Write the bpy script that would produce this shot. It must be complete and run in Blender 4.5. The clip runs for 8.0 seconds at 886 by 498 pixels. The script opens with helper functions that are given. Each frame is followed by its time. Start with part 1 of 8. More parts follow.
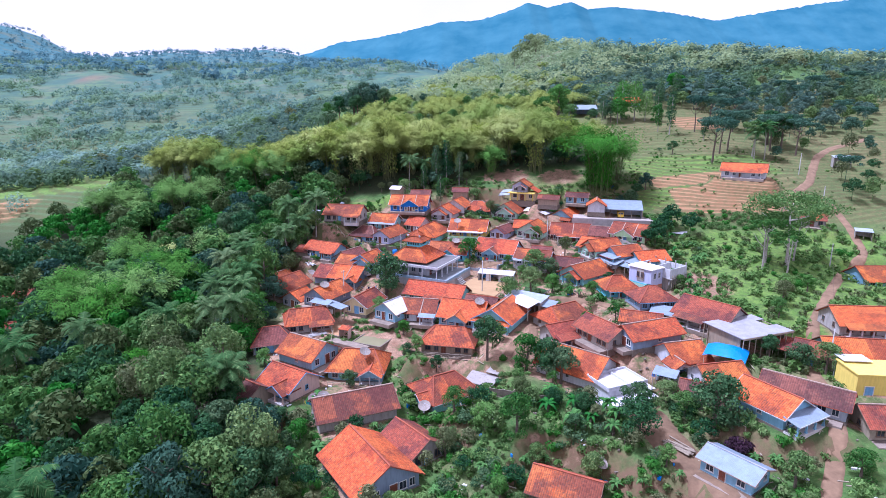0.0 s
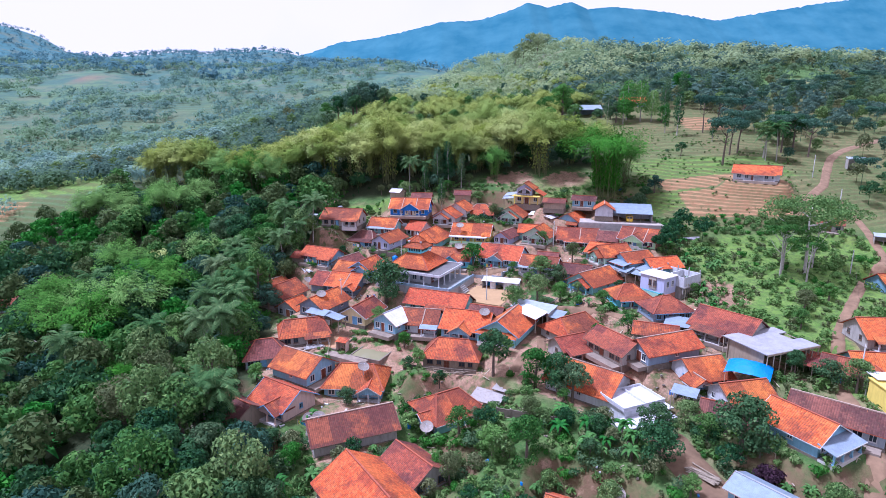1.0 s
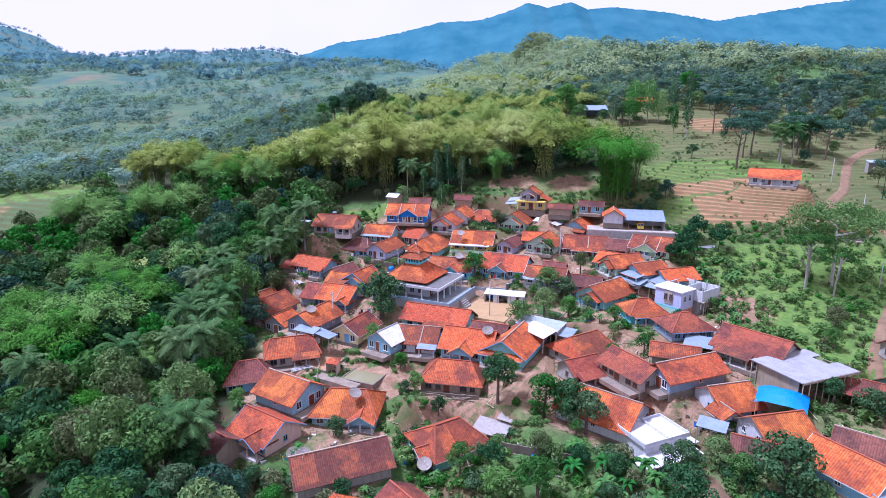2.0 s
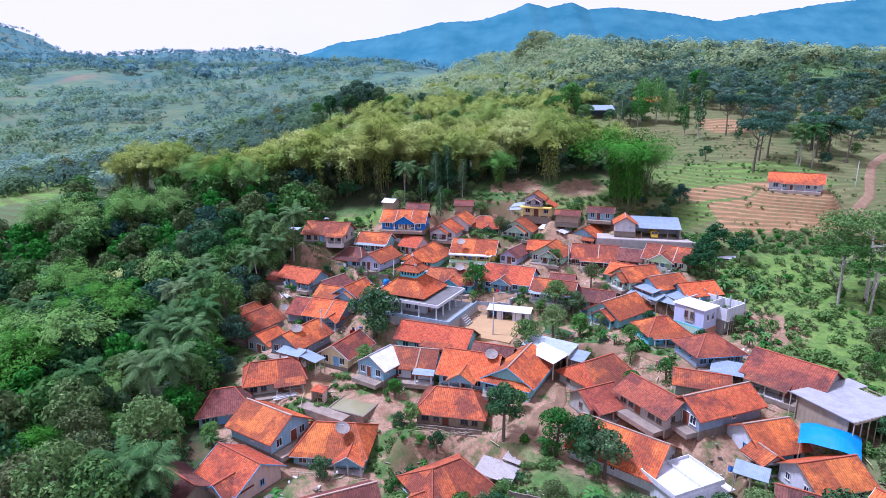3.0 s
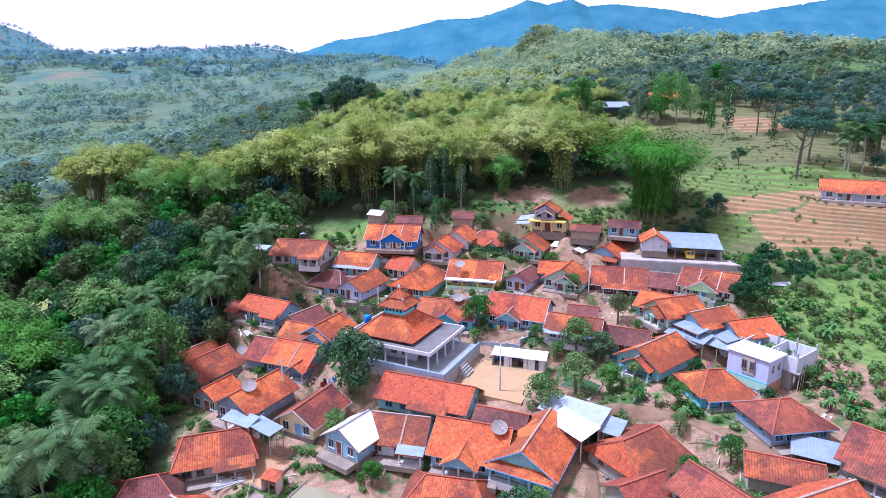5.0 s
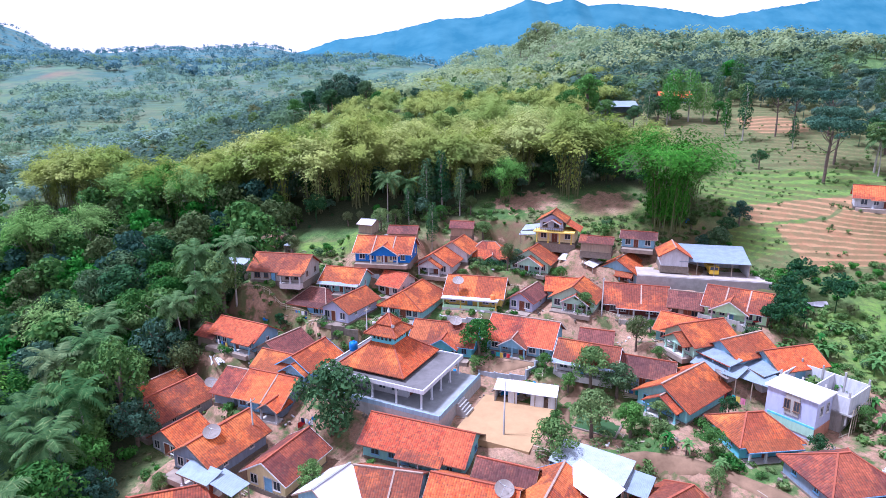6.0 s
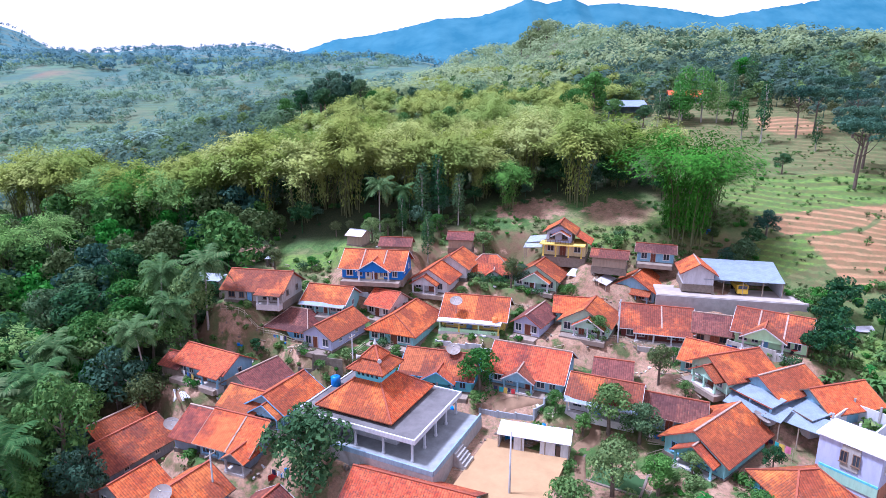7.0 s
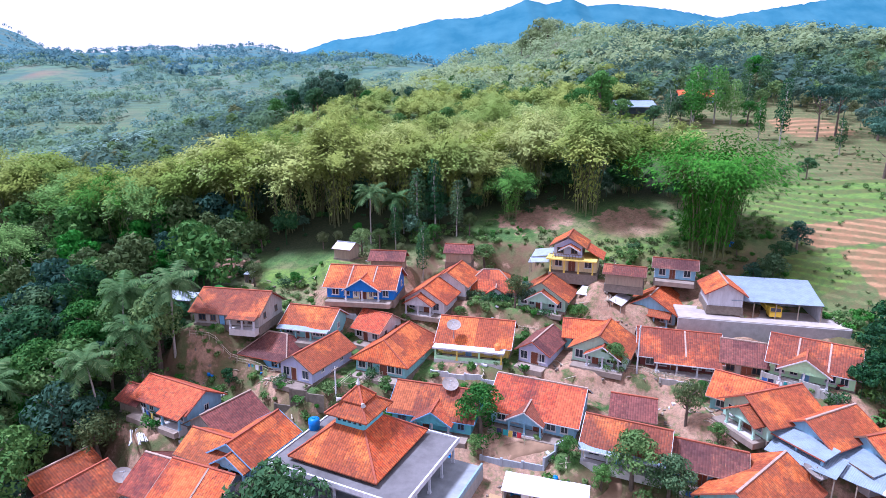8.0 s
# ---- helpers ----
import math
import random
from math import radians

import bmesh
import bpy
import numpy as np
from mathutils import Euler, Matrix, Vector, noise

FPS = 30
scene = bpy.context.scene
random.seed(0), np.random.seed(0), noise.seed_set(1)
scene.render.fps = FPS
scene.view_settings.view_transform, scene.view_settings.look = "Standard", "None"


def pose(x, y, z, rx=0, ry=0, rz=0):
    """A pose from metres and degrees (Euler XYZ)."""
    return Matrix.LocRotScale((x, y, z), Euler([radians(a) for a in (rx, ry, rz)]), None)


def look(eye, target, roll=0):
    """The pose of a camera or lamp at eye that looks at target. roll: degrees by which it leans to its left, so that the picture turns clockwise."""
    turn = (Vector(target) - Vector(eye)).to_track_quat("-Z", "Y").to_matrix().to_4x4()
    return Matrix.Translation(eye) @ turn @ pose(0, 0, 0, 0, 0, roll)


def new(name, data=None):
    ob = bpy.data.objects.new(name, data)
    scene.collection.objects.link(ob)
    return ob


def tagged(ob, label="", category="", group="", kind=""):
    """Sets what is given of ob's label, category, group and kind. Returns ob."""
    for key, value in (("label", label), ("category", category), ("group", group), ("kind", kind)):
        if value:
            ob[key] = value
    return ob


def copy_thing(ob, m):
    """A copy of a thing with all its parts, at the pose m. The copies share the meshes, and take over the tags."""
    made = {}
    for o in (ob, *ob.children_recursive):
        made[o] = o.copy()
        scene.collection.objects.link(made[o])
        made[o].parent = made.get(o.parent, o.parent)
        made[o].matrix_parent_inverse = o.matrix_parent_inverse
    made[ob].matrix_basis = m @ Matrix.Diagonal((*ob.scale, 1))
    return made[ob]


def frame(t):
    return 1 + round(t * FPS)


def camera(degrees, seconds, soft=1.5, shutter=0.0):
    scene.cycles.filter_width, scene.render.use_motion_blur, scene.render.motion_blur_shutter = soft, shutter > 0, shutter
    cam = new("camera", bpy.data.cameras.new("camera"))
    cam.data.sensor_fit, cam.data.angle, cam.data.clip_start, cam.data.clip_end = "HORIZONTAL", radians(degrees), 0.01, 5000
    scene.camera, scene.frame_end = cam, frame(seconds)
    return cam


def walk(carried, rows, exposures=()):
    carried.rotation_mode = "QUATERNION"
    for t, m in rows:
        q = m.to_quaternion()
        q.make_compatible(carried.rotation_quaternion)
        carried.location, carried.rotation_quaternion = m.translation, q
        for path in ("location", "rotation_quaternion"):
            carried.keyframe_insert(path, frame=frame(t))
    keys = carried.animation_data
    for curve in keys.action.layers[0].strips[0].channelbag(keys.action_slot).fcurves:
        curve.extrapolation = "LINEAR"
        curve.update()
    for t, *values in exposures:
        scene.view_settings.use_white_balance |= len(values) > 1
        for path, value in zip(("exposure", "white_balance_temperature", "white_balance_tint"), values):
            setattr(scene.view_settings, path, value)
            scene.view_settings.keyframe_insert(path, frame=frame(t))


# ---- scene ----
cam = camera(75.6, 8.0, soft=0.8)
METRES, EYE, TILT, LEAN, TURN = 92.0, 44.0, -13.3, 0.0, 0.0
ROWS = [
    (0.0, 0.0, 0.0, 0.0, -0.0, 0.0, -0.0),
    (0.5, -0.0046, 0.0309, 0.0067, 0.02, 0.02, -0.0),
    (1.0, -0.0068, 0.0739, 0.0183, -0.01, 0.01, 0.01),
    (1.5, -0.0071, 0.1253, 0.0324, -0.04, 0.02, 0.01),
    (3.0, -0.0049, 0.3067, 0.0739, -0.07, 0.07, -0.04),
    (3.5, -0.0026, 0.3708, 0.0891, -0.07, 0.01, -0.01),
    (4.0, 0.0003, 0.4386, 0.104, -0.07, -0.03, 0.02),
    (4.5, 0.0029, 0.507, 0.12, -0.11, -0.08, 0.05),
    (6.0, 0.0141, 0.7139, 0.1697, -0.13, -0.13, 0.1),
    (6.5, 0.0177, 0.7822, 0.1861, -0.15, -0.15, 0.1),
    (7.0, 0.021, 0.8483, 0.2019, -0.18, -0.13, 0.11),
    (7.5, 0.0238, 0.9114, 0.2168, -0.21, -0.1, 0.11),
    (8.0, 0.0269, 0.9716, 0.2313, -0.26, -0.06, 0.12),
]
walk(cam, [(t, pose(0, 0, EYE, TILT, LEAN, TURN) @ pose(METRES * x, METRES * y, METRES * z, 90 + pitch, roll, yaw)) for t, x, y, z, yaw, pitch, roll in ROWS],
     exposures=[(0.0, 0.26, 4900, 30), (1.5, 0.15, 4900, 30), (3.5, 0.16, 4900, 30), (4.5, 0.24, 4900, 30), (6.0, 0.41, 4900, 30), (8.0, 0.40, 4900, 30)])

# ---- light ----
SUN_EL, SUN_AZ = radians(65), radians(-86)
world = bpy.data.worlds.new("sky")
scene.world = world
world.use_nodes = True
wn, wl = world.node_tree.nodes, world.node_tree.links
wn.clear()
sky = wn.new("ShaderNodeTexSky")
sky.sky_type, sky.sun_disc = "NISHITA", False
sky.sun_elevation, sky.sun_rotation = SUN_EL, SUN_AZ
bg_sky, bg_cloud = wn.new("ShaderNodeBackground"), wn.new("ShaderNodeBackground")
bg_sky.inputs["Strength"].default_value = 0.12
bg_cloud.inputs["Color"].default_value = (1.13, 1.0, 0.93, 1)
bg_cloud.inputs["Strength"].default_value = 0.86
cloud = wn.new("ShaderNodeTexNoise")
cloud.inputs["Scale"].default_value, cloud.inputs["Detail"].default_value = 2.2, 5
cover = wn.new("ShaderNodeMapRange")
cover.inputs["From Min"].default_value, cover.inputs["From Max"].default_value = 0.28, 0.42
cover.inputs["To Min"].default_value, cover.inputs["To Max"].default_value = 0.85, 0.98
mixer, out = wn.new("ShaderNodeMixShader"), wn.new("ShaderNodeOutputWorld")
wl.new(sky.outputs[0], bg_sky.inputs[0])
wl.new(cloud.outputs[0], cover.inputs[0])
wl.new(cover.outputs[0], mixer.inputs[0])
wl.new(bg_sky.outputs[0], mixer.inputs[1])
wl.new(bg_cloud.outputs[0], mixer.inputs[2])
wl.new(mixer.outputs[0], out.inputs[0])
sun = new("sun", bpy.data.lights.new("sun", "SUN"))
sun.data.energy, sun.data.angle, sun.data.color = 5.2, radians(9), (1.0, 0.96, 0.90)
sun.matrix_world = look((300 * math.sin(SUN_AZ), 300 * math.cos(SUN_AZ), 300 * math.tan(SUN_EL)), (0, 0, 0))


# ---- materials ----
class Nodes:
    """A material and short ways to its nodes."""

    def __init__(self, name, rough=0.8, metal=0.0, spec=0.3):
        self.mat = bpy.data.materials.new(name)
        self.mat.use_nodes = True
        self.t = self.mat.node_tree
        self.bsdf = self.t.nodes["Principled BSDF"]
        self.bsdf.inputs["Roughness"].default_value = rough
        self.bsdf.inputs["Metallic"].default_value = metal
        self.bsdf.inputs["Specular IOR Level"].default_value = spec

    def add(self, kind, **values):
        n = self.t.nodes.new("ShaderNode" + kind)
        for k, v in values.items():
            if k in n.inputs:
                self.put(n, k, v)
        return n

    def put(self, n, key, v):
        if isinstance(v, bpy.types.NodeSocket):
            self.t.links.new(v, n.inputs[key])
        else:
            n.inputs[key].default_value = v

    def noise(self, vec, scale, detail=4.0, rough=0.55):
        n = self.add("TexNoise", Scale=scale, Detail=detail, Roughness=rough)
        if vec is not None:
            self.t.links.new(vec, n.inputs["Vector"])
        return n.outputs["Fac"]

    def ramp(self, v, lo, hi, a=0.0, b=1.0):
        n = self.add("MapRange")
        for i, x in enumerate((v, lo, hi, a, b)):
            self.put(n, i, x)
        return n.outputs[0]

    def math(self, op, a, b=0.0):
        n = self.add("Math")
        n.operation = op
        self.put(n, 0, a)
        self.put(n, 1, b)
        return n.outputs[0]

    def mix(self, fac, a, b, how="MIX"):
        n = self.t.nodes.new("ShaderNodeMix")
        n.data_type, n.blend_type = "RGBA", how
        for i, v in ((0, fac), (6, a), (7, b)):
            if isinstance(v, bpy.types.NodeSocket):
                self.t.links.new(v, n.inputs[i])
            else:
                n.inputs[i].default_value = (*v, 1) if isinstance(v, tuple) else v
        return n.outputs[2]

    def hsv(self, col, hue=0.5, sat=1.0, val=1.0):
        n = self.add("HueSaturation")
        for k, v in (("Hue", hue), ("Saturation", sat), ("Value", val), ("Color", col)):
            self.put(n, k, v)
        return n.outputs[0]

    def bump(self, h, strength=0.3, dist=0.02):
        n = self.add("Bump", Strength=strength, Distance=dist, Height=h)
        self.t.links.new(n.outputs[0], self.bsdf.inputs["Normal"])

    def coord(self, which="Object"):
        return self.t.nodes.new("ShaderNodeTexCoord").outputs[which]

    def rand(self):
        return self.t.nodes.new("ShaderNodeObjectInfo").outputs["Random"]

    def island(self):
        return self.t.nodes.new("ShaderNodeNewGeometry").outputs["Random Per Island"]

    def place(self):
        return self.t.nodes.new("ShaderNodeNewGeometry").outputs["Position"]

    def done(self, col, rough=None):
        if isinstance(col, tuple):
            self.bsdf.inputs["Base Color"].default_value = (*col, 1)
        else:
            self.t.links.new(col, self.bsdf.inputs["Base Color"])
        if rough is not None:
            self.put(self.bsdf, "Roughness", rough)
        return self.mat


def roof_tiles(name, base, pale, dark, moss):
    """Clay pan tiles: courses and rolls from the UV in metres, with stains, replaced tiles and moss."""
    m = Nodes(name, 0.85, 0, 0.25)
    uv = m.coord("UV")
    sep = m.add("SeparateXYZ", Vector=uv)
    roll = m.math("SINE", m.math("MULTIPLY", sep.outputs[0], 2 * math.pi / 0.32))
    saw = m.math("FRACT", m.math("MULTIPLY", sep.outputs[1], 1 / 0.34))
    cell = m.add("TexWhiteNoise")
    snap = m.add("VectorMath")
    snap.operation = "FLOOR"
    scaled = m.add("VectorMath")
    scaled.operation = "MULTIPLY"
    m.put(scaled, 0, uv)
    scaled.inputs[1].default_value = (1 / 0.32, 1 / 0.34, 1)
    m.t.links.new(scaled.outputs[0], snap.inputs[0])
    m.t.links.new(snap.outputs[0], cell.inputs[0])
    where = m.place()
    big = m.noise(where, 0.22, 5, 0.6)
    mid = m.noise(where, 1.3, 5, 0.65)
    streak = m.noise(uv, 2.6, 4, 0.7)
    speck = m.noise(where, 5.5, 4, 0.75)
    run = m.add("VectorMath")
    run.operation = "MULTIPLY"
    m.put(run, 0, uv)
    run.inputs[1].default_value = (2.8, 0.45, 1)
    runs = m.noise(run.outputs[0], 1.6, 4, 0.7)
    col = m.mix(m.ramp(mid, 0.38, 0.62), base, pale)
    col = m.mix(m.ramp(m.math("ADD", big, m.ramp(m.rand(), 0, 1, -0.1, 0.1)), 0.45, 0.58, 0, 0.85), col, dark)
    col = m.mix(m.ramp(streak, 0.49, 0.66, 0, moss), col, (0.10, 0.06, 0.05))
    col = m.mix(m.ramp(runs, 0.54, 0.72, 0, 0.6), col, (0.16, 0.075, 0.055))
    col = m.mix(m.ramp(runs, 0.40, 0.30, 0, 0.4), col, (0.60, 0.22, 0.11))
    col = m.mix(m.ramp(speck, 0.56, 0.72, 0, 0.65), col, (0.13, 0.06, 0.05))
    panel, jump, size = m.add("TexWhiteNoise"), m.add("VectorMath"), m.add("VectorMath")
    jump.operation, size.operation = "FLOOR", "MULTIPLY_ADD"
    m.put(size, 0, uv)
    size.inputs[1].default_value = (1 / 3.4, 1 / 5.6, 1)
    shift = m.add("CombineXYZ", X=m.math("MULTIPLY", m.rand(), 17.0), Y=m.rand(), Z=m.math("MULTIPLY", m.rand(), 5.0))
    m.t.links.new(shift.outputs[0], size.inputs[2])
    m.t.links.new(size.outputs[0], jump.inputs[0])
    m.t.links.new(jump.outputs[0], panel.inputs[0])
    col = m.mix(m.ramp(panel.outputs[0], 0.80, 0.83, 0, 0.62), col, dark)
    col = m.mix(m.ramp(panel.outputs[0], 0.17, 0.14, 0, 0.5), col, pale)
    col = m.hsv(col, m.ramp(m.rand(), 0, 1, 0.497, 0.511), 1.05, m.ramp(cell.outputs[0], 0, 1, 0.76, 1.22))
    # darker along each course joint and in the troughs between rolls
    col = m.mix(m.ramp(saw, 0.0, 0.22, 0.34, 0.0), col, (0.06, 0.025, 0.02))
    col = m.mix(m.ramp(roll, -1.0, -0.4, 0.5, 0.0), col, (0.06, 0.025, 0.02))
    m.bump(m.math("ADD", m.math("MULTIPLY", roll, 0.5), saw), 0.55, 0.05)
    return m.done(col, m.ramp(mid, 0, 1, 0.75, 0.95))


def plaster(name, col, dirt=0.35, rough=0.8):
    """Painted plaster with rain streaks, damp foot and fine grain."""
    m = Nodes(name, rough)
    where = m.place()
    stretch = m.add("VectorMath")
    stretch.operation = "MULTIPLY"
    m.put(stretch, 0, where)
    stretch.inputs[1].default_value = (1.6, 1.6, 0.35)
    streak = m.noise(stretch.outputs[0], 1.5, 5, 0.65)
    spot = m.noise(where, 3.0, 5, 0.7)
    c = m.mix(m.ramp(streak, 0.42, 0.75, 0, dirt), col, tuple(v * 0.45 for v in col))
    c = m.mix(m.ramp(spot, 0.58, 0.8, 0, dirt), c, (0.22, 0.2, 0.17))
    m.bump(m.noise(where, 14, 3), 0.15, 0.01)
    return m.done(c)


def sheet(name, col, rust, period=0.2):
    """Corrugated or flat roofing sheet, weathered."""
    m = Nodes(name, 0.55, 0.15, 0.4)
    uv = m.coord("UV")
    sep = m.add("SeparateXYZ", Vector=uv)
    wave = m.math("SINE", m.math("MULTIPLY", sep.outputs[0], 2 * math.pi / period))
    n1 = m.noise(m.place(), 0.8, 5, 0.65)
    n2 = m.noise(m.place(), 3.5, 4, 0.7)
    c = m.mix(m.ramp(n1, 0.4, 0.7, 0, 0.6), col, tuple(v * 0.62 for v in col))
    c = m.mix(m.ramp(n2, 0.55, 0.72, 0, rust), c, (0.17, 0.09, 0.06))
    m.bump(wave, 0.4, 0.03)
    return m.done(c, m.ramp(n2, 0, 1, 0.4, 0.75))


def leaves(name, a, b, tip, rough=0.55, vary=0.03, thin_part=0.3, drift=0.35, tint=None):
    """Foliage: colour varies leaf by leaf, tree by tree and in drifts over the slope; some light passes through."""
    m = Nodes(name, max(rough, 0.7), 0, 0.1)
    isl, ob = m.island(), m.rand()
    c = m.mix(isl, a, b)
    c = m.mix(m.ramp(isl, 0.86, 1.0, 0, 0.8), c, tip)
    c = m.mix(m.ramp(m.noise(m.place(), drift, 3), 0.35, 0.7, 0, 0.5), c, tuple(v * 0.6 for v in a))
    if tint:
        c = m.mix(m.ramp(m.noise(m.place(), drift * 0.16, 4, 0.6), 0.46, 0.6, 0, 0.8), c, tint)
    c = m.hsv(c, m.ramp(ob, 0, 1, 0.5 - vary, 0.5 + vary), m.ramp(ob, 0, 1, 0.85, 1.1), m.ramp(ob, 0, 1, 1.25, 0.72))
    thin = m.add("BsdfTranslucent", Color=c)
    both = m.add("MixShader")
    both.inputs[0].default_value = thin_part
    m.t.links.new(m.bsdf.outputs[0], both.inputs[1])
    m.t.links.new(thin.outputs[0], both.inputs[2])
    m.t.links.new(both.outputs[0], m.t.nodes["Material Output"].inputs[0])
    return m.done(c)


def plain(name, col, rough=0.7, metal=0.0, vary=0.3, scale=2.0):
    m = Nodes(name, rough, metal)
    n = m.noise(m.place(), scale, 5, 0.65)
    c = m.mix(m.ramp(n, 0.3, 0.75, 0, 1), col, tuple(v * (1 - vary) for v in col))
    c = m.hsv(c, 0.5, 1.0, m.ramp(m.rand(), 0, 1, 0.85, 1.12))
    m.bump(m.noise(m.place(), scale * 6, 3), 0.2, 0.02)
    return m.done(c)


ROOF = {
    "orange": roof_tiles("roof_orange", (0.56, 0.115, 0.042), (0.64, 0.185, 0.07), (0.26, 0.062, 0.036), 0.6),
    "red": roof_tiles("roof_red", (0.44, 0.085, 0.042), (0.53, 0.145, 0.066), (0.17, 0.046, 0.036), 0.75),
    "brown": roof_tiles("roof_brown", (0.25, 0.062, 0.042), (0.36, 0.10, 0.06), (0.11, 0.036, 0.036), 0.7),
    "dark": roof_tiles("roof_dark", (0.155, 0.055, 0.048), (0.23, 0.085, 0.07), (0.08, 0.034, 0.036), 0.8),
    "grey": sheet("sheet_grey", (0.36, 0.41, 0.46), 0.35),
    "steel": sheet("sheet_steel", (0.24, 0.30, 0.37), 0.3),
    "white": sheet("sheet_white", (0.62, 0.61, 0.66), 0.12, 0.35),
    "pale": sheet("sheet_pale", (0.34, 0.34, 0.36), 0.3, 1.2),
    "rusty": sheet("sheet_rusty", (0.36, 0.33, 0.31), 0.8),
}
WALL = {
    "blue": plaster("wall_blue", (0.02, 0.16, 0.52)),
    "sky": plaster("wall_sky", (0.24, 0.43, 0.56), 0.45),
    "aqua": plaster("wall_aqua", (0.24, 0.50, 0.52), 0.45),
    "cyan": plaster("wall_cyan", (0.16, 0.52, 0.60)),
    "mint": plaster("wall_mint", (0.38, 0.58, 0.46)),
    "green": plaster("wall_green", (0.48, 0.76, 0.46)),
    "cream": plaster("wall_cream", (0.72, 0.60, 0.34)),
    "yellow": plaster("wall_yellow", (0.72, 0.56, 0.12)),
    "white": plaster("wall_white", (0.54, 0.55, 0.58), 0.5),
    "lilac": plaster("wall_lilac", (0.45, 0.48, 0.66)),
    "grey": plaster("wall_grey", (0.33, 0.36, 0.40), 0.5),
    "pink": plaster("wall_pink", (0.60, 0.44, 0.38), 0.4),
    "cement": plaster("wall_cement", (0.38, 0.36, 0.33), 0.6),
    "brick": plaster("wall_brick", (0.42, 0.20, 0.13), 0.5),
    "bamboo": plaster("wall_bamboo", (0.32, 0.26, 0.19), 0.6),
    "maroon": plaster("wall_maroon", (0.15, 0.045, 0.04), 0.4),
    "slate": plaster("wall_slate", (0.22, 0.28, 0.36), 0.5),
}
M_TRIM = plain("white_trim", (0.60, 0.60, 0.60), 0.6, 0, 0.25)
M_TRIMB = plain("blue_trim", (0.20, 0.42, 0.66), 0.6, 0, 0.25)
M_TRIMW = plain("wood_trim", (0.20, 0.13, 0.09), 0.8, 0, 0.4)
M_RIDGE = plain("ridge_clay", (0.36, 0.10, 0.055), 0.85, 0, 0.4)
M_RIDGEP = plain("ridge_mortar", (0.40, 0.29, 0.23), 0.9, 0, 0.4)
M_PLINTH = plain("plinth_stone", (0.21, 0.175, 0.14), 0.9, 0, 0.45)
M_FLOOR = plain("porch_tile", (0.55, 0.52, 0.50), 0.5, 0, 0.25)
M_DOOR = plain("door_wood", (0.20, 0.07, 0.04), 0.6, 0, 0.3)
M_DARKWOOD = plain("dark_wood", (0.10, 0.07, 0.055), 0.8, 0, 0.4)
M_WOOD = plain("grey_wood", (0.34, 0.28, 0.21), 0.85, 0, 0.4)
M_CANE = plain("green_cane", (0.15, 0.165, 0.065), 0.8, 0, 0.4)
M_BAMBOO = plain("bamboo_pole", (0.46, 0.40, 0.29), 0.7, 0, 0.3)
M_CONCRETE = plain("concrete", (0.38, 0.37, 0.355), 0.9, 0, 0.35, 0.9)
M_SLAB = plain("slab_concrete", (0.20, 0.19, 0.19), 0.8, 0, 0.6, 0.3)
M_TRUNK = plain("bark", (0.17, 0.13, 0.10), 0.9, 0, 0.5)
M_PALETRUNK = plain("pale_bark", (0.42, 0.39, 0.34), 0.9, 0, 0.4)
M_STEEL = plain("galvanised", (0.45, 0.47, 0.50), 0.45, 0.5, 0.2)
M_DISH = plain("dish_mesh", (0.30, 0.26, 0.23), 0.7, 0.0, 0.3)
M_BLUEPLASTIC = plain("blue_plastic", (0.02, 0.20, 0.62), 0.4, 0, 0.2)
M_ORANGEPLASTIC = plain("orange_plastic", (0.75, 0.22, 0.05), 0.4, 0, 0.2)
M_RED = plain("red_cloth", (0.62, 0.04, 0.04), 0.8, 0, 0.25)
M_WHITECLOTH = plain("white_cloth", (0.78, 0.78, 0.80), 0.9, 0, 0.15)
M_TARP = plain("blue_tarp", (0.02, 0.22, 0.58), 0.45, 0, 0.25)
gm = Nodes("window_glass", 0.12, 0, 0.5)
M_GLASS = gm.done(gm.mix(gm.rand(), (0.015, 0.02, 0.03), (0.05, 0.07, 0.09)))

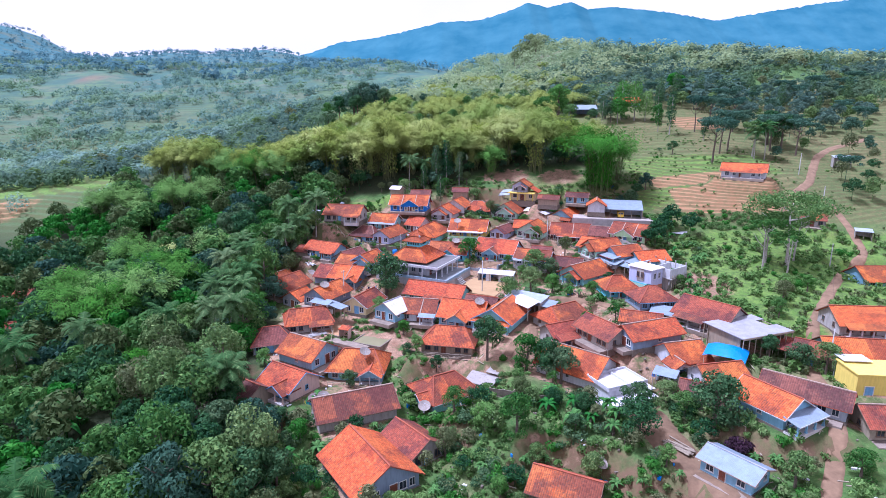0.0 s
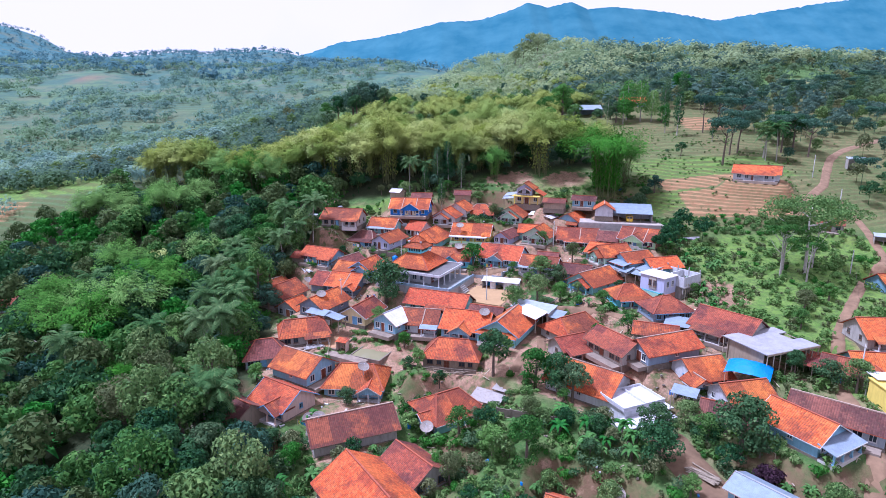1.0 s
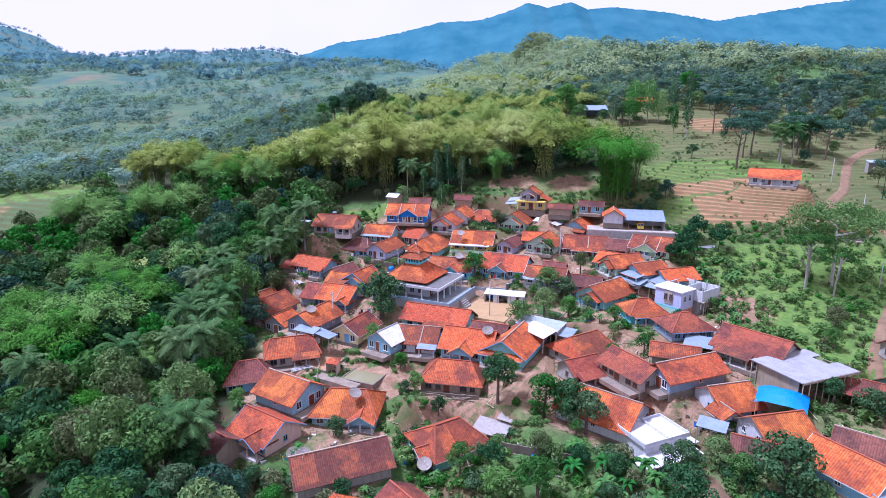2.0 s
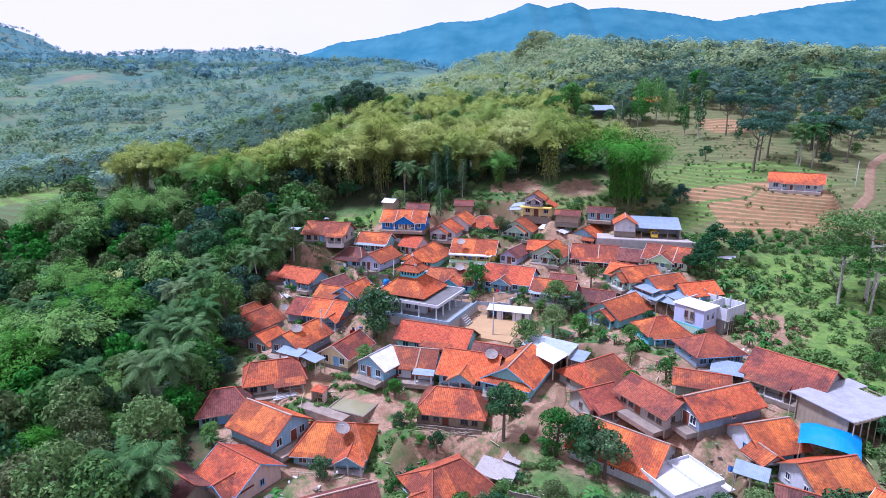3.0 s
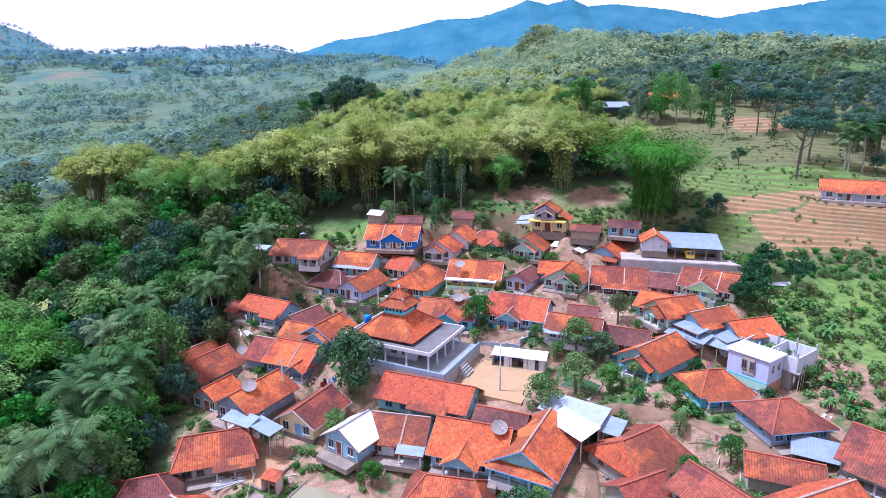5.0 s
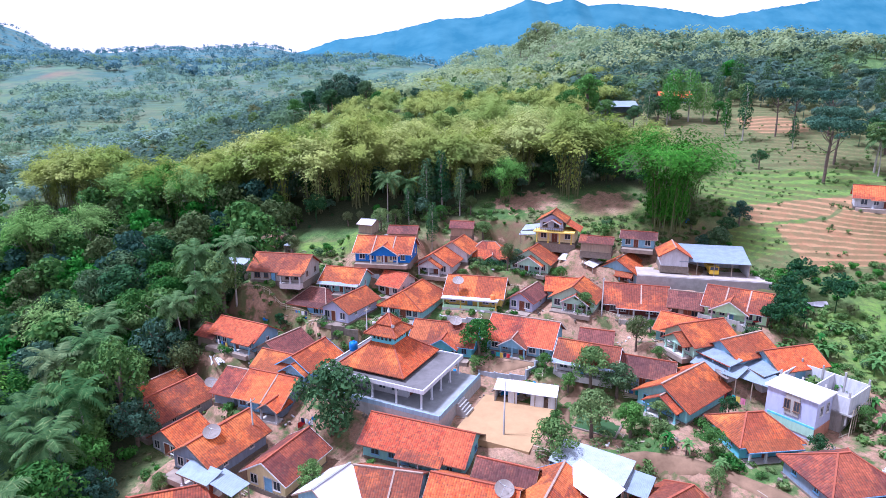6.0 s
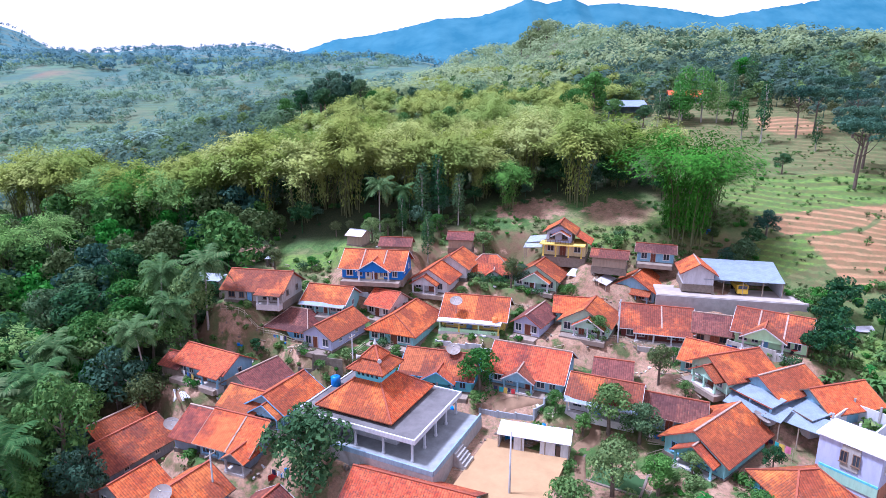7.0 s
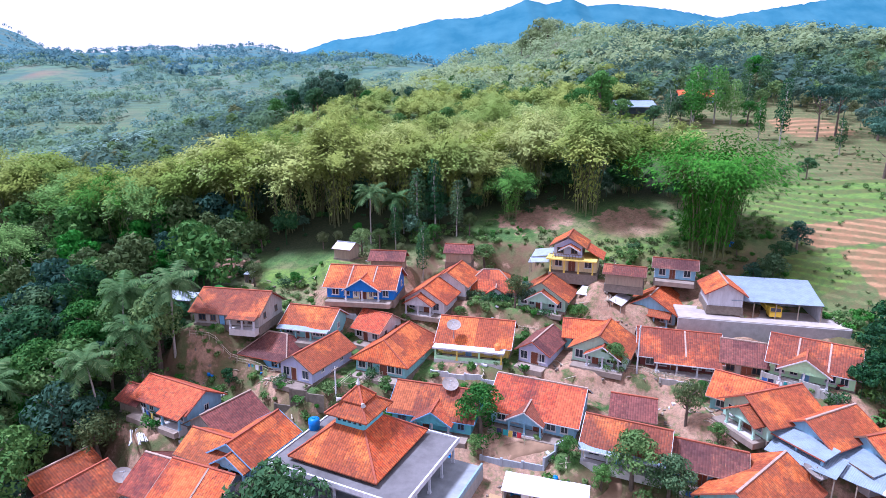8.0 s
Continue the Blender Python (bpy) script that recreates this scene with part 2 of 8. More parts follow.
LEAF = {
    "deep": leaves("leaf_deep", (0.030, 0.095, 0.036), (0.072, 0.170, 0.055), (0.14, 0.25, 0.085)),
    "mid": leaves("leaf_mid", (0.060, 0.155, 0.036), (0.135, 0.265, 0.058), (0.23, 0.36, 0.095)),
    "bright": leaves("leaf_bright", (0.075, 0.21, 0.036), (0.135, 0.32, 0.055), (0.20, 0.40, 0.08)),
    "blue": leaves("leaf_bluish", (0.038, 0.10, 0.064), (0.076, 0.165, 0.10), (0.14, 0.25, 0.155)),
    "olive": leaves("leaf_olive", (0.08, 0.12, 0.042), (0.15, 0.195, 0.07), (0.24, 0.27, 0.11)),
    "bamboo": leaves("leaf_bamboo", (0.29, 0.355, 0.075), (0.365, 0.425, 0.09), (0.41, 0.46, 0.105), 0.95, 0.012, 0.3, 0.2, (0.23, 0.33, 0.075)),
    "bamboo_green": leaves("leaf_bamboo_green", (0.085, 0.225, 0.034), (0.15, 0.34, 0.05), (0.21, 0.40, 0.07), 0.95, 0.02, 0.25),
    "palm": leaves("leaf_palm", (0.06, 0.145, 0.045), (0.12, 0.225, 0.07), (0.26, 0.34, 0.13), 0.8),
    "banana": leaves("leaf_banana", (0.06, 0.18, 0.04), (0.11, 0.28, 0.06), (0.19, 0.37, 0.09), 0.45),
    "purple": leaves("leaf_purple", (0.035, 0.018, 0.030), (0.07, 0.03, 0.05), (0.10, 0.05, 0.07)),
    # far, farther: distance haze is mixed into the leaf colour as blue
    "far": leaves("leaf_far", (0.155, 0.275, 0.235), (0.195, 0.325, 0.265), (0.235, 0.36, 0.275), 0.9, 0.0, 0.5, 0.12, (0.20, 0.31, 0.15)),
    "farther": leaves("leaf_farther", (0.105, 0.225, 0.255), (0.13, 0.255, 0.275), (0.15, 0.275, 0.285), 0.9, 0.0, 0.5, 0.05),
    # hill, haze: aerial haze painted in, so the leaves are paler and bluer
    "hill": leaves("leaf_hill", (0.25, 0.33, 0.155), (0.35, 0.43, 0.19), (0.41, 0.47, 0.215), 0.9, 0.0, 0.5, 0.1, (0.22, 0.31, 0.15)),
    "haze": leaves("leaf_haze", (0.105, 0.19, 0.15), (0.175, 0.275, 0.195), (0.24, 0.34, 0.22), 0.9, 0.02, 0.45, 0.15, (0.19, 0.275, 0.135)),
    "grass": leaves("leaf_grass", (0.085, 0.19, 0.04), (0.15, 0.275, 0.06), (0.26, 0.30, 0.12), 0.8, 0.02),
}


# ---- small mesh kit ----
class Geo:
    """Vertices, faces and UV of one part."""

    def __init__(self):
        self.v, self.f, self.uv = [], [], []

    def face(self, pts, uv=None):
        n = len(self.v)
        self.v += [tuple(p) for p in pts]
        self.f.append(tuple(range(n, n + len(pts))))
        self.uv += uv or [(p[0], p[1]) for p in pts]

    def box(self, x, y, z, sx, sy, sz, yaw=0.0):
        """A box by its centre and full sizes."""
        c, s = math.cos(yaw), math.sin(yaw)
        k = []
        for dz in (-sz / 2, sz / 2):
            for dx, dy in ((-sx / 2, -sy / 2), (sx / 2, -sy / 2), (sx / 2, sy / 2), (-sx / 2, sy / 2)):
                k.append((x + dx * c - dy * s, y + dx * s + dy * c, z + dz))
        for a in ((3, 2, 1, 0), (4, 5, 6, 7), (0, 1, 5, 4), (1, 2, 6, 5), (2, 3, 7, 6), (3, 0, 4, 7)):
            self.face([k[i] for i in a], [(0, 0), (1, 0), (1, 1), (0, 1)])
        return self

    def beam(self, a, b, w, h=None):
        """A square bar from a to b."""
        a, b, h = Vector(a), Vector(b), h or w
        d = (b - a).normalized()
        s = d.cross(Vector((0, 0, 1)))
        s = s.normalized() if s.length > 1e-4 else Vector((1, 0, 0))
        u = s.cross(d)
        q = [(-s * w - u * h) / 2, (s * w - u * h) / 2, (s * w + u * h) / 2, (-s * w + u * h) / 2]
        for i in range(4):
            j = (i + 1) % 4
            self.face([a + q[i], a + q[j], b + q[j], b + q[i]])
        self.face([a + q[i] for i in (3, 2, 1, 0)])
        self.face([b + q[i] for i in range(4)])
        return self

    def tube(self, pts, radii, sides=7):
        rings = []
        for i, p in enumerate(pts):
            p = Vector(p)
            d = (Vector(pts[min(i + 1, len(pts) - 1)]) - Vector(pts[max(i - 1, 0)])).normalized()
            s = d.cross(Vector((0.3, 0.9, 0.1))).normalized()
            u = d.cross(s)
            rings.append([p + (s * math.cos(a) + u * math.sin(a)) * radii[i] for a in [2 * math.pi * k / sides for k in range(sides)]])
        n = len(self.v)
        self.v += [tuple(q) for r in rings for q in r]
        for i in range(len(pts) - 1):
            for k in range(sides):
                j = (k + 1) % sides
                self.f.append((n + i * sides + k, n + i * sides + j, n + (i + 1) * sides + j, n + (i + 1) * sides + k))
                self.uv += [(0, 0)] * 4
        self.f.append(tuple(n + (len(pts) - 1) * sides + k for k in range(sides)))
        self.uv += [(0, 0)] * sides
        return self

    def plane(self, p00, p10, p11, p01, sag=0.05, seed=0, thick=0.13, cell=1.6):
        """A tiled roof plane from the eave (p00, p10) to the ridge (p01, p11): a slightly uneven slab with UV in metres."""
        p00, p10, p11, p01 = (Vector(p) for p in (p00, p10, p11, p01))
        ew, rise = (p10 - p00).length, ((p01 + p11) / 2 - (p00 + p10) / 2).length
        nu, nv = max(2, round(ew / cell)), max(2, round(rise / cell))
        along = (p10 - p00).normalized()
        top = []
        for j in range(nv + 1):
            for i in range(nu + 1):
                a, b = i / nu, j / nv
                p = (p00 * (1 - a) + p10 * a) * (1 - b) + (p01 * (1 - a) + p11 * a) * b
                inner = math.sin(math.pi * b) * 0.6 + 0.4
                w = noise.noise(Vector((p.x * 0.45 + seed * 3.1, p.y * 0.45, p.z * 0.4 + seed)))
                q = p + Vector((0, 0, (w * sag - 0.02) * inner if 0 < j < nv else w * sag * 0.6))
                top.append((q, ((p - p00).dot(along), b * rise)))
        k = nu + 1
        for j in range(nv):
            for i in range(nu):
                c = [top[j * k + i], top[j * k + i + 1], top[(j + 1) * k + i + 1], top[(j + 1) * k + i]]
                self.face([x[0] for x in c], [x[1] for x in c])
        low = Vector((0, 0, -thick))
        rim = [top[i] for i in range(k)] + [top[j * k + nu] for j in range(1, nv + 1)] + [top[nv * k + i] for i in range(nu - 1, -1, -1)] + [top[j * k] for j in range(nv - 1, 0, -1)]
        for i in range(len(rim)):
            a, b = rim[i], rim[(i + 1) % len(rim)]
            self.face([a[0] + low, b[0] + low, b[0], a[0]], [a[1], b[1], b[1], a[1]])
        self.face([p + low for p in (p00, p01, p11, p10)], [(0, 0)] * 4)
        return self

    def data(self, name, mat, smooth=False):
        me = bpy.data.meshes.new(name)
        me.from_pydata(self.v, [], self.f)
        lay = me.uv_layers.new(name="UVMap")
        lay.data.foreach_set("uv", [c for p in self.uv for c in p])
        me.materials.append(mat)
        if smooth:
            me.polygons.foreach_set("use_smooth", [True] * len(me.polygons))
        me.update()
        return me


def part(name, geo, mat, parent, label="", m=None, smooth=False):
    """One mesh object under a thing or under a part."""
    ob = new(name, geo.data(name, mat, smooth) if isinstance(geo, Geo) else geo)
    ob.parent = parent
    if m is not None:
        ob.matrix_basis = m
    if label:
        tagged(ob, label)
    return ob


def thing(name, m, label, category, group="", kind=""):
    ob = new(name)
    ob.matrix_basis = m
    return tagged(ob, label, category, group, kind)


def single(name, geo, mat, m, label, category, group="", kind="", smooth=False):
    """A thing that is one mesh."""
    ob = new(name, geo.data(name, mat, smooth))
    ob.matrix_basis = m
    return tagged(ob, label, category, group, kind)


def quads_mesh(name, verts, mat):
    """A mesh of loose three- or four-cornered leaves from an array (n, k, 3)."""
    n, k = len(verts), len(verts[0])
    me = bpy.data.meshes.new(name)
    me.vertices.add(n * k)
    me.vertices.foreach_set("co", np.asarray(verts, np.float32).ravel())
    me.loops.add(n * k)
    me.loops.foreach_set("vertex_index", np.arange(n * k, dtype=np.int32))
    me.polygons.add(n)
    me.polygons.foreach_set("loop_start", np.arange(0, n * k, k, dtype=np.int32))
    me.materials.append(mat)
    me.update(calc_edges=True)
    return me


# ---- the lie of the land ----
PADS = []   # levelled house plots: x, y, ground height, radius and, for built plots, yaw, half length, half width
FOOT = []   # house footprints: x, y, yaw, half length, half width


def swell(x, lo, hi):
    t = np.clip((x - lo) / (hi - lo), 0, 1)
    return t * t * (3 - 2 * t)


# the dirt road that climbs past the village
ROAD_LINE = [(47.0, 50.0), (51.7, 66.7), (56.7, 73.0), (63.0, 83.0), (66.5, 95.0), (73.0, 105.0), (80.0, 116.5), (89.6, 127.3), (109.2, 148.3), (116.3, 153.0), (119.6, 158.8), (124.3, 171.1), (126.2, 181.0),
             (126.4, 190.6), (128.0, 199.5), (137.2, 213.1), (144.1, 222.6), (151.3, 228.4), (157.0, 232.3), (180.0, 246.0)]
SPUR = [(108.0, 181.0), (111.0, 184.0), (116.0, 188.0), (122.0, 193.6)]
# the hill behind the grove and the valley beside it: heights across x, row by row away from the village
HILL_X = (-800, -420, -300, -200, -150, -100, -60, -30, 0, 30, 60, 90)
HILL_Y = (230, 300, 380, 480, 600, 700, 1000)
HILL_Z = ((-20, -6, 2, 8, 12, 15, 18, 20, 23, 25, 26, 28),
          (-12, 2, 7, 12, 18, 25, 32, 35, 38, 41, 43, 45),
          (-5, 4, 8, 14, 23, 36, 46, 49, 52, 54, 55, 57),
          (5, 11, 15, 25, 34, 46, 53, 57, 61, 65, 69, 72),
          (25, 28, 32, 41, 47, 53, 58, 63, 69, 77, 83, 89),
          (55, 52, 55, 61, 63, 65, 71, 78, 86, 94, 99, 104),
          (130, 121, 120, 122, 123, 124, 124, 120, 114, 106, 98, 95))


def base_land(x, y):
    """The natural slope: a village spur that climbs to a wooded hill, a valley on one side, ridges behind."""
    yc = 690 - 265 * swell(x, 120, 250)
    w = np.minimum(y, yc) - 0.5 * np.maximum(y - yc, 0) * swell(x, -500, -100)
    d = np.maximum(w - 150, 0)
    climb = np.where(d < 40, 0.004 * d * d, 6.4 + np.where(d < 75, (d - 40) * 0.2, 7.0 + (d - 75) * 0.125))
    side = 0.07 * np.clip(x, -420, 80) + 0.02 * np.clip(x - 80, 0, 200)
    z = -6.5 + 0.115 * (w - 100) + side + climb
    crest = 85 + 12 * np.exp(-((x - 190) / 120) ** 2) + 11 * np.exp(-((x - 108) / 38) ** 2)
    z = np.where(z > crest - 25, crest - 25 + 25 * np.tanh((z - crest + 25) / 25), z)
    across = [np.interp(x, HILL_X, row) for row in HILL_Z]
    west = across[0]
    for k in range(1, len(HILL_Y)):
        west = west + (across[k] - across[k - 1]) * np.clip((y - HILL_Y[k - 1]) / (HILL_Y[k] - HILL_Y[k - 1]), 0, 1)
    z = z + (west - z) * swell(y, 222, 245) * (1 - swell(x, 55, 110)) * (1 - swell(y, 1000, 1100) * swell(x, -200, 0))
    ridge = 226 + 110 * swell(-x, 1150, 1600) + 12 * np.sin(x / 140) + 8 * np.sin(x / 47 + 1) - 130 * swell(x, -500, 300)
    z = z + (ridge - z) * swell(y, 1000, 2050)
    z = z - 200 * swell(y, 2100, 2600)
    z = z + 3.0 * np.exp(-(((x - 103) / 26) ** 2 + ((y - 198) / 17) ** 2))
    wob = np.sin(x * 0.045 + 1.3) * np.cos(y * 0.05) * 0.7 + np.sin(x * 0.11 + y * 0.07) * 0.3
    far = swell(y, 230, 500)
    return z + wob * (1 - far) + far * (5 * np.sin(x / 61 + 0.6) * np.sin(y / 83) + 2 * np.sin(x / 23 + y / 37))


def land(x, y):
    """The ground: the natural slope, levelled round the house plots, cut into terraces on the farmed slopes."""
    x, y = np.asarray(x, float), np.asarray(y, float)
    z = base_land(x, y)
    num, den = np.zeros_like(z), np.zeros_like(z)
    for px, py, pz, pr, *box in PADS:
        if box:
            c, s = math.cos(box[0]), math.sin(box[0])
            u, v = np.abs((x - px) * c + (y - py) * s), np.abs((y - py) * c - (x - px) * s)
            w = np.exp(-(np.maximum(u - box[1], 0) ** 2 + np.maximum(v - box[2], 0) ** 2) / 3.6)
        else:
            w = np.exp(-(((x - px) ** 2 + (y - py) ** 2) / (pr * pr)) ** 1.5)
        num, den = num + w * pz, den + w
    z = (z * 0.05 + num) / (0.05 + den)
    right = swell(x, 62, 74) * (1 - swell(x, 240, 300)) * swell(y, 168, 180) * (1 - swell(y, 270, 330))
    left = swell(-x, 120, 150) * swell(y, 190, 215) * (1 - swell(y, 420, 520))
    m = np.clip(right + left, 0, 1)
    for (ax, ay), (bx, by) in list(zip(ROAD_LINE, ROAD_LINE[1:])) + list(zip(SPUR, SPUR[1:] + ROAD_LINE[14:15])):
        t = np.clip(((x - ax) * (bx - ax) + (y - ay) * (by - ay)) / ((bx - ax) ** 2 + (by - ay) ** 2), 0, 1)
        m = m * (1 - np.exp(-((x - ax - t * (bx - ax)) ** 2 + (y - ay - t * (by - ay)) ** 2) / 14))
    step = 0.9 + 0.5 * left
    way = 0.55 * np.sin(x / 9.0 + y / 13.0) + 0.1 * np.sin(x / 4.1 - y / 5.7) + 0.9 * np.sin(x / 31.0 - y / 23.0)
    q = (z + way) / step
    level = (np.floor(q) + swell(q - np.floor(q), 0.6, 0.92)) * step - way
    return z + (level - z) * m


def ground_at(x, y):
    return float(land(np.array([x]), np.array([y]))[0])


# ---- houses ----
CACHE = {}


def window_mesh(w, h, trim):
    key = ("window", w, h, trim.name)
    if key not in CACHE:
        f, t = Geo(), 0.09
        out = [(-w / 2, 0), (w / 2, 0), (w / 2, h), (-w / 2, h)]
        inn = [(-w / 2 + t, t), (w / 2 - t, t), (w / 2 - t, h - t), (-w / 2 + t, h - t)]
        f.v = [(x, y, z) for y in (0.0, -0.09) for ring in (out, inn) for x, z in ring]
        for i in range(4):
            j = (i + 1) % 4
            f.f += [(8 + i, 8 + j, 12 + j, 12 + i), (i, 8 + i, 8 + j, j)[::-1], (4 + i, 4 + j, 12 + j, 12 + i)[::-1]]
        f.uv = [(0, 0)] * 48
        f.box(0, -0.05, h / 2, 0.07, 0.07, h - 0.16)
        f.box(0, -0.07, -0.04, w + 0.16, 0.16, 0.08)
        p = Geo().box(0, -0.03, h / 2, w - 0.14, 0.05, h - 0.14)
        CACHE[key] = f.data("window_frame", trim), p.data("pane", M_GLASS)
    return CACHE[key]


def door_mesh(w, h, mat, trim):
    key = ("door", w, h, mat.name, trim.name)
    if key not in CACHE:
        f = Geo()
        for x in (-w / 2 - 0.05, w / 2 + 0.05):
            f.box(x, -0.05, h / 2, 0.1, 0.12, h)
        f.box(0, -0.05, h + 0.05, w + 0.2, 0.12, 0.1)
        d = Geo()
        for x in (-w / 4, w / 4):
            d.box(x, -0.025, h / 2, w / 2 - 0.03, 0.06, h - 0.02)
            d.box(x, -0.06, h * 0.7, w / 2 - 0.18, 0.03, h * 0.3)
            d.box(x, -0.06, h * 0.25, w / 2 - 0.18, 0.03, h * 0.3)
        CACHE[key] = f.data("door_frame", trim), d.data("leaf", mat)
    return CACHE[key]


TURN_OF = {"s": 0, "n": 180, "w": -90, "e": 90}


def on_wall(side, a, hl, hw, z):
    """The pose of a fitting on an outer wall: a metres along it, facing out."""
    x, y = {"s": (a, -hw), "n": (-a, hw), "w": (-hl, -a), "e": (hl, a)}[side]
    return pose(x, y, z, 0, 0, TURN_OF[side])


def add_window(home, side, a, hl, hw, z, w, h, trim):
    fr, pa = window_mesh(w, h, trim)
    o = part("window", fr, None, home, m=on_wall(side, a, hl, hw, z))
    part("pane", pa, None, o)


def add_door(home, side, a, hl, hw, w, h, mat, trim):
    fr, le = door_mesh(w, h, mat, trim)
    o = part("door", fr, None, home, m=on_wall(side, a, hl, hw, 0.1))
    part("door_leaf", le, None, o)


def gable_roof(home, L, W, rise, top, hip, mat, cap, barge, seed, name="roof"):
    """Two or four tiled planes with ridge and hip caps and barge boards; the ridge runs along x at height top."""
    hl, hw, e = L / 2, W / 2, top - rise
    rim = [((-hl, -hw, e), (hl, -hw, e), (hl - hip, 0, top), (-hl + hip, 0, top)), ((hl, hw, e), (-hl, hw, e), (-hl + hip, 0, top), (hl - hip, 0, top))]
    if hip:
        rim += [((hl, -hw, e), (hl, hw, e), (hl - hip, 0, top), (hl - hip, 0, top)), ((-hl, hw, e), (-hl, -hw, e), (-hl + hip, 0, top), (-hl + hip, 0, top))]
    slopes = [part("roof_slope", Geo().plane(*q, seed=seed + i), mat, home) for i, q in enumerate(rim)]
    r = slopes[0]
    k = Geo().beam((-hl + hip, 0, top + 0.03), (hl - hip, 0, top + 0.03), 0.26, 0.16)
    part("ridge_cap", k, cap, r)
    if hip:
        for sx in (-1, 1):
            for sy in (-1, 1):
                part("hip_cap", Geo().beam((sx * hl, sy * hw, e + 0.04), (sx * (hl - hip), 0, top + 0.04), 0.2, 0.12), cap, r)
    elif barge:
        for sx in (-1, 1):
            for sy in (-1, 1):
                part("barge_board", Geo().beam((sx * (hl + 0.03), sy * hw, e - 0.08), (sx * (hl + 0.03), 0, top - 0.05), 0.05, 0.17), barge, r)
    if barge:
        for sy in (-1, 1):
            part("fascia", Geo().beam((-hl, sy * (hw + 0.02), e - 0.09), (hl, sy * (hw + 0.02), e - 0.09), 0.04, 0.12), barge, r)
    return r


def shell(hl, hw, h, rise, slope_hw, hip):
    """Walls with gable ends, as one closed body."""
    g = Geo()
    b = [(-hl, -hw), (hl, -hw), (hl, hw), (-hl, hw)]
    lo, hi = [(x, y, 0) for x, y in b], [(x, y, h) for x, y in b]
    for i in range(4):
        j = (i + 1) % 4
        g.face([lo[i], lo[j], hi[j], hi[i]])
    if hip:
        g.face(hi)
    else:
        peak = h + rise * hw / slope_hw
        p, q = (-hl, 0, peak), (hl, 0, peak)
        g.face([hi[0], p, hi[3]]), g.face([hi[1], hi[2], q])
        g.face([hi[0], hi[1], q, p]), g.face([hi[2], hi[3], p, q])
    return g


def column(g, x, y, h):
    g.box(x, y, h / 2, 0.24, 0.24, h)
    g.box(x, y, 0.15, 0.36, 0.36, 0.3)
    g.box(x, y, h - 0.08, 0.34, 0.34, 0.16)
    return g


HOUSES = 0
M_YARD = plain("yard_cement", (0.31, 0.25, 0.20), 0.9, 0, 0.45, 0.7)


def fl0(front, hl, hw):
    return hl if front in "sn" else hw


WORDS = {"orange": "orange clay-tile", "red": "red clay-tile", "brown": "weathered brown clay-tile", "dark": "dark mossy clay-tile",
         "grey": "grey sheet-metal", "steel": "bluish steel-sheet", "white": "white sheet", "pale": "pale sheet", "rusty": "rusty sheet"}
HUES = {"blue": "deep blue", "sky": "pale blue", "aqua": "pale aqua", "cyan": "turquoise", "mint": "mint green", "green": "light green", "cream": "cream",
        "yellow": "yellow", "white": "white", "lilac": "lilac", "grey": "grey", "pink": "pinkish", "cement": "bare cement", "brick": "brick",
        "bamboo": "woven bamboo", "maroon": "dark maroon", "slate": "grey-blue"}


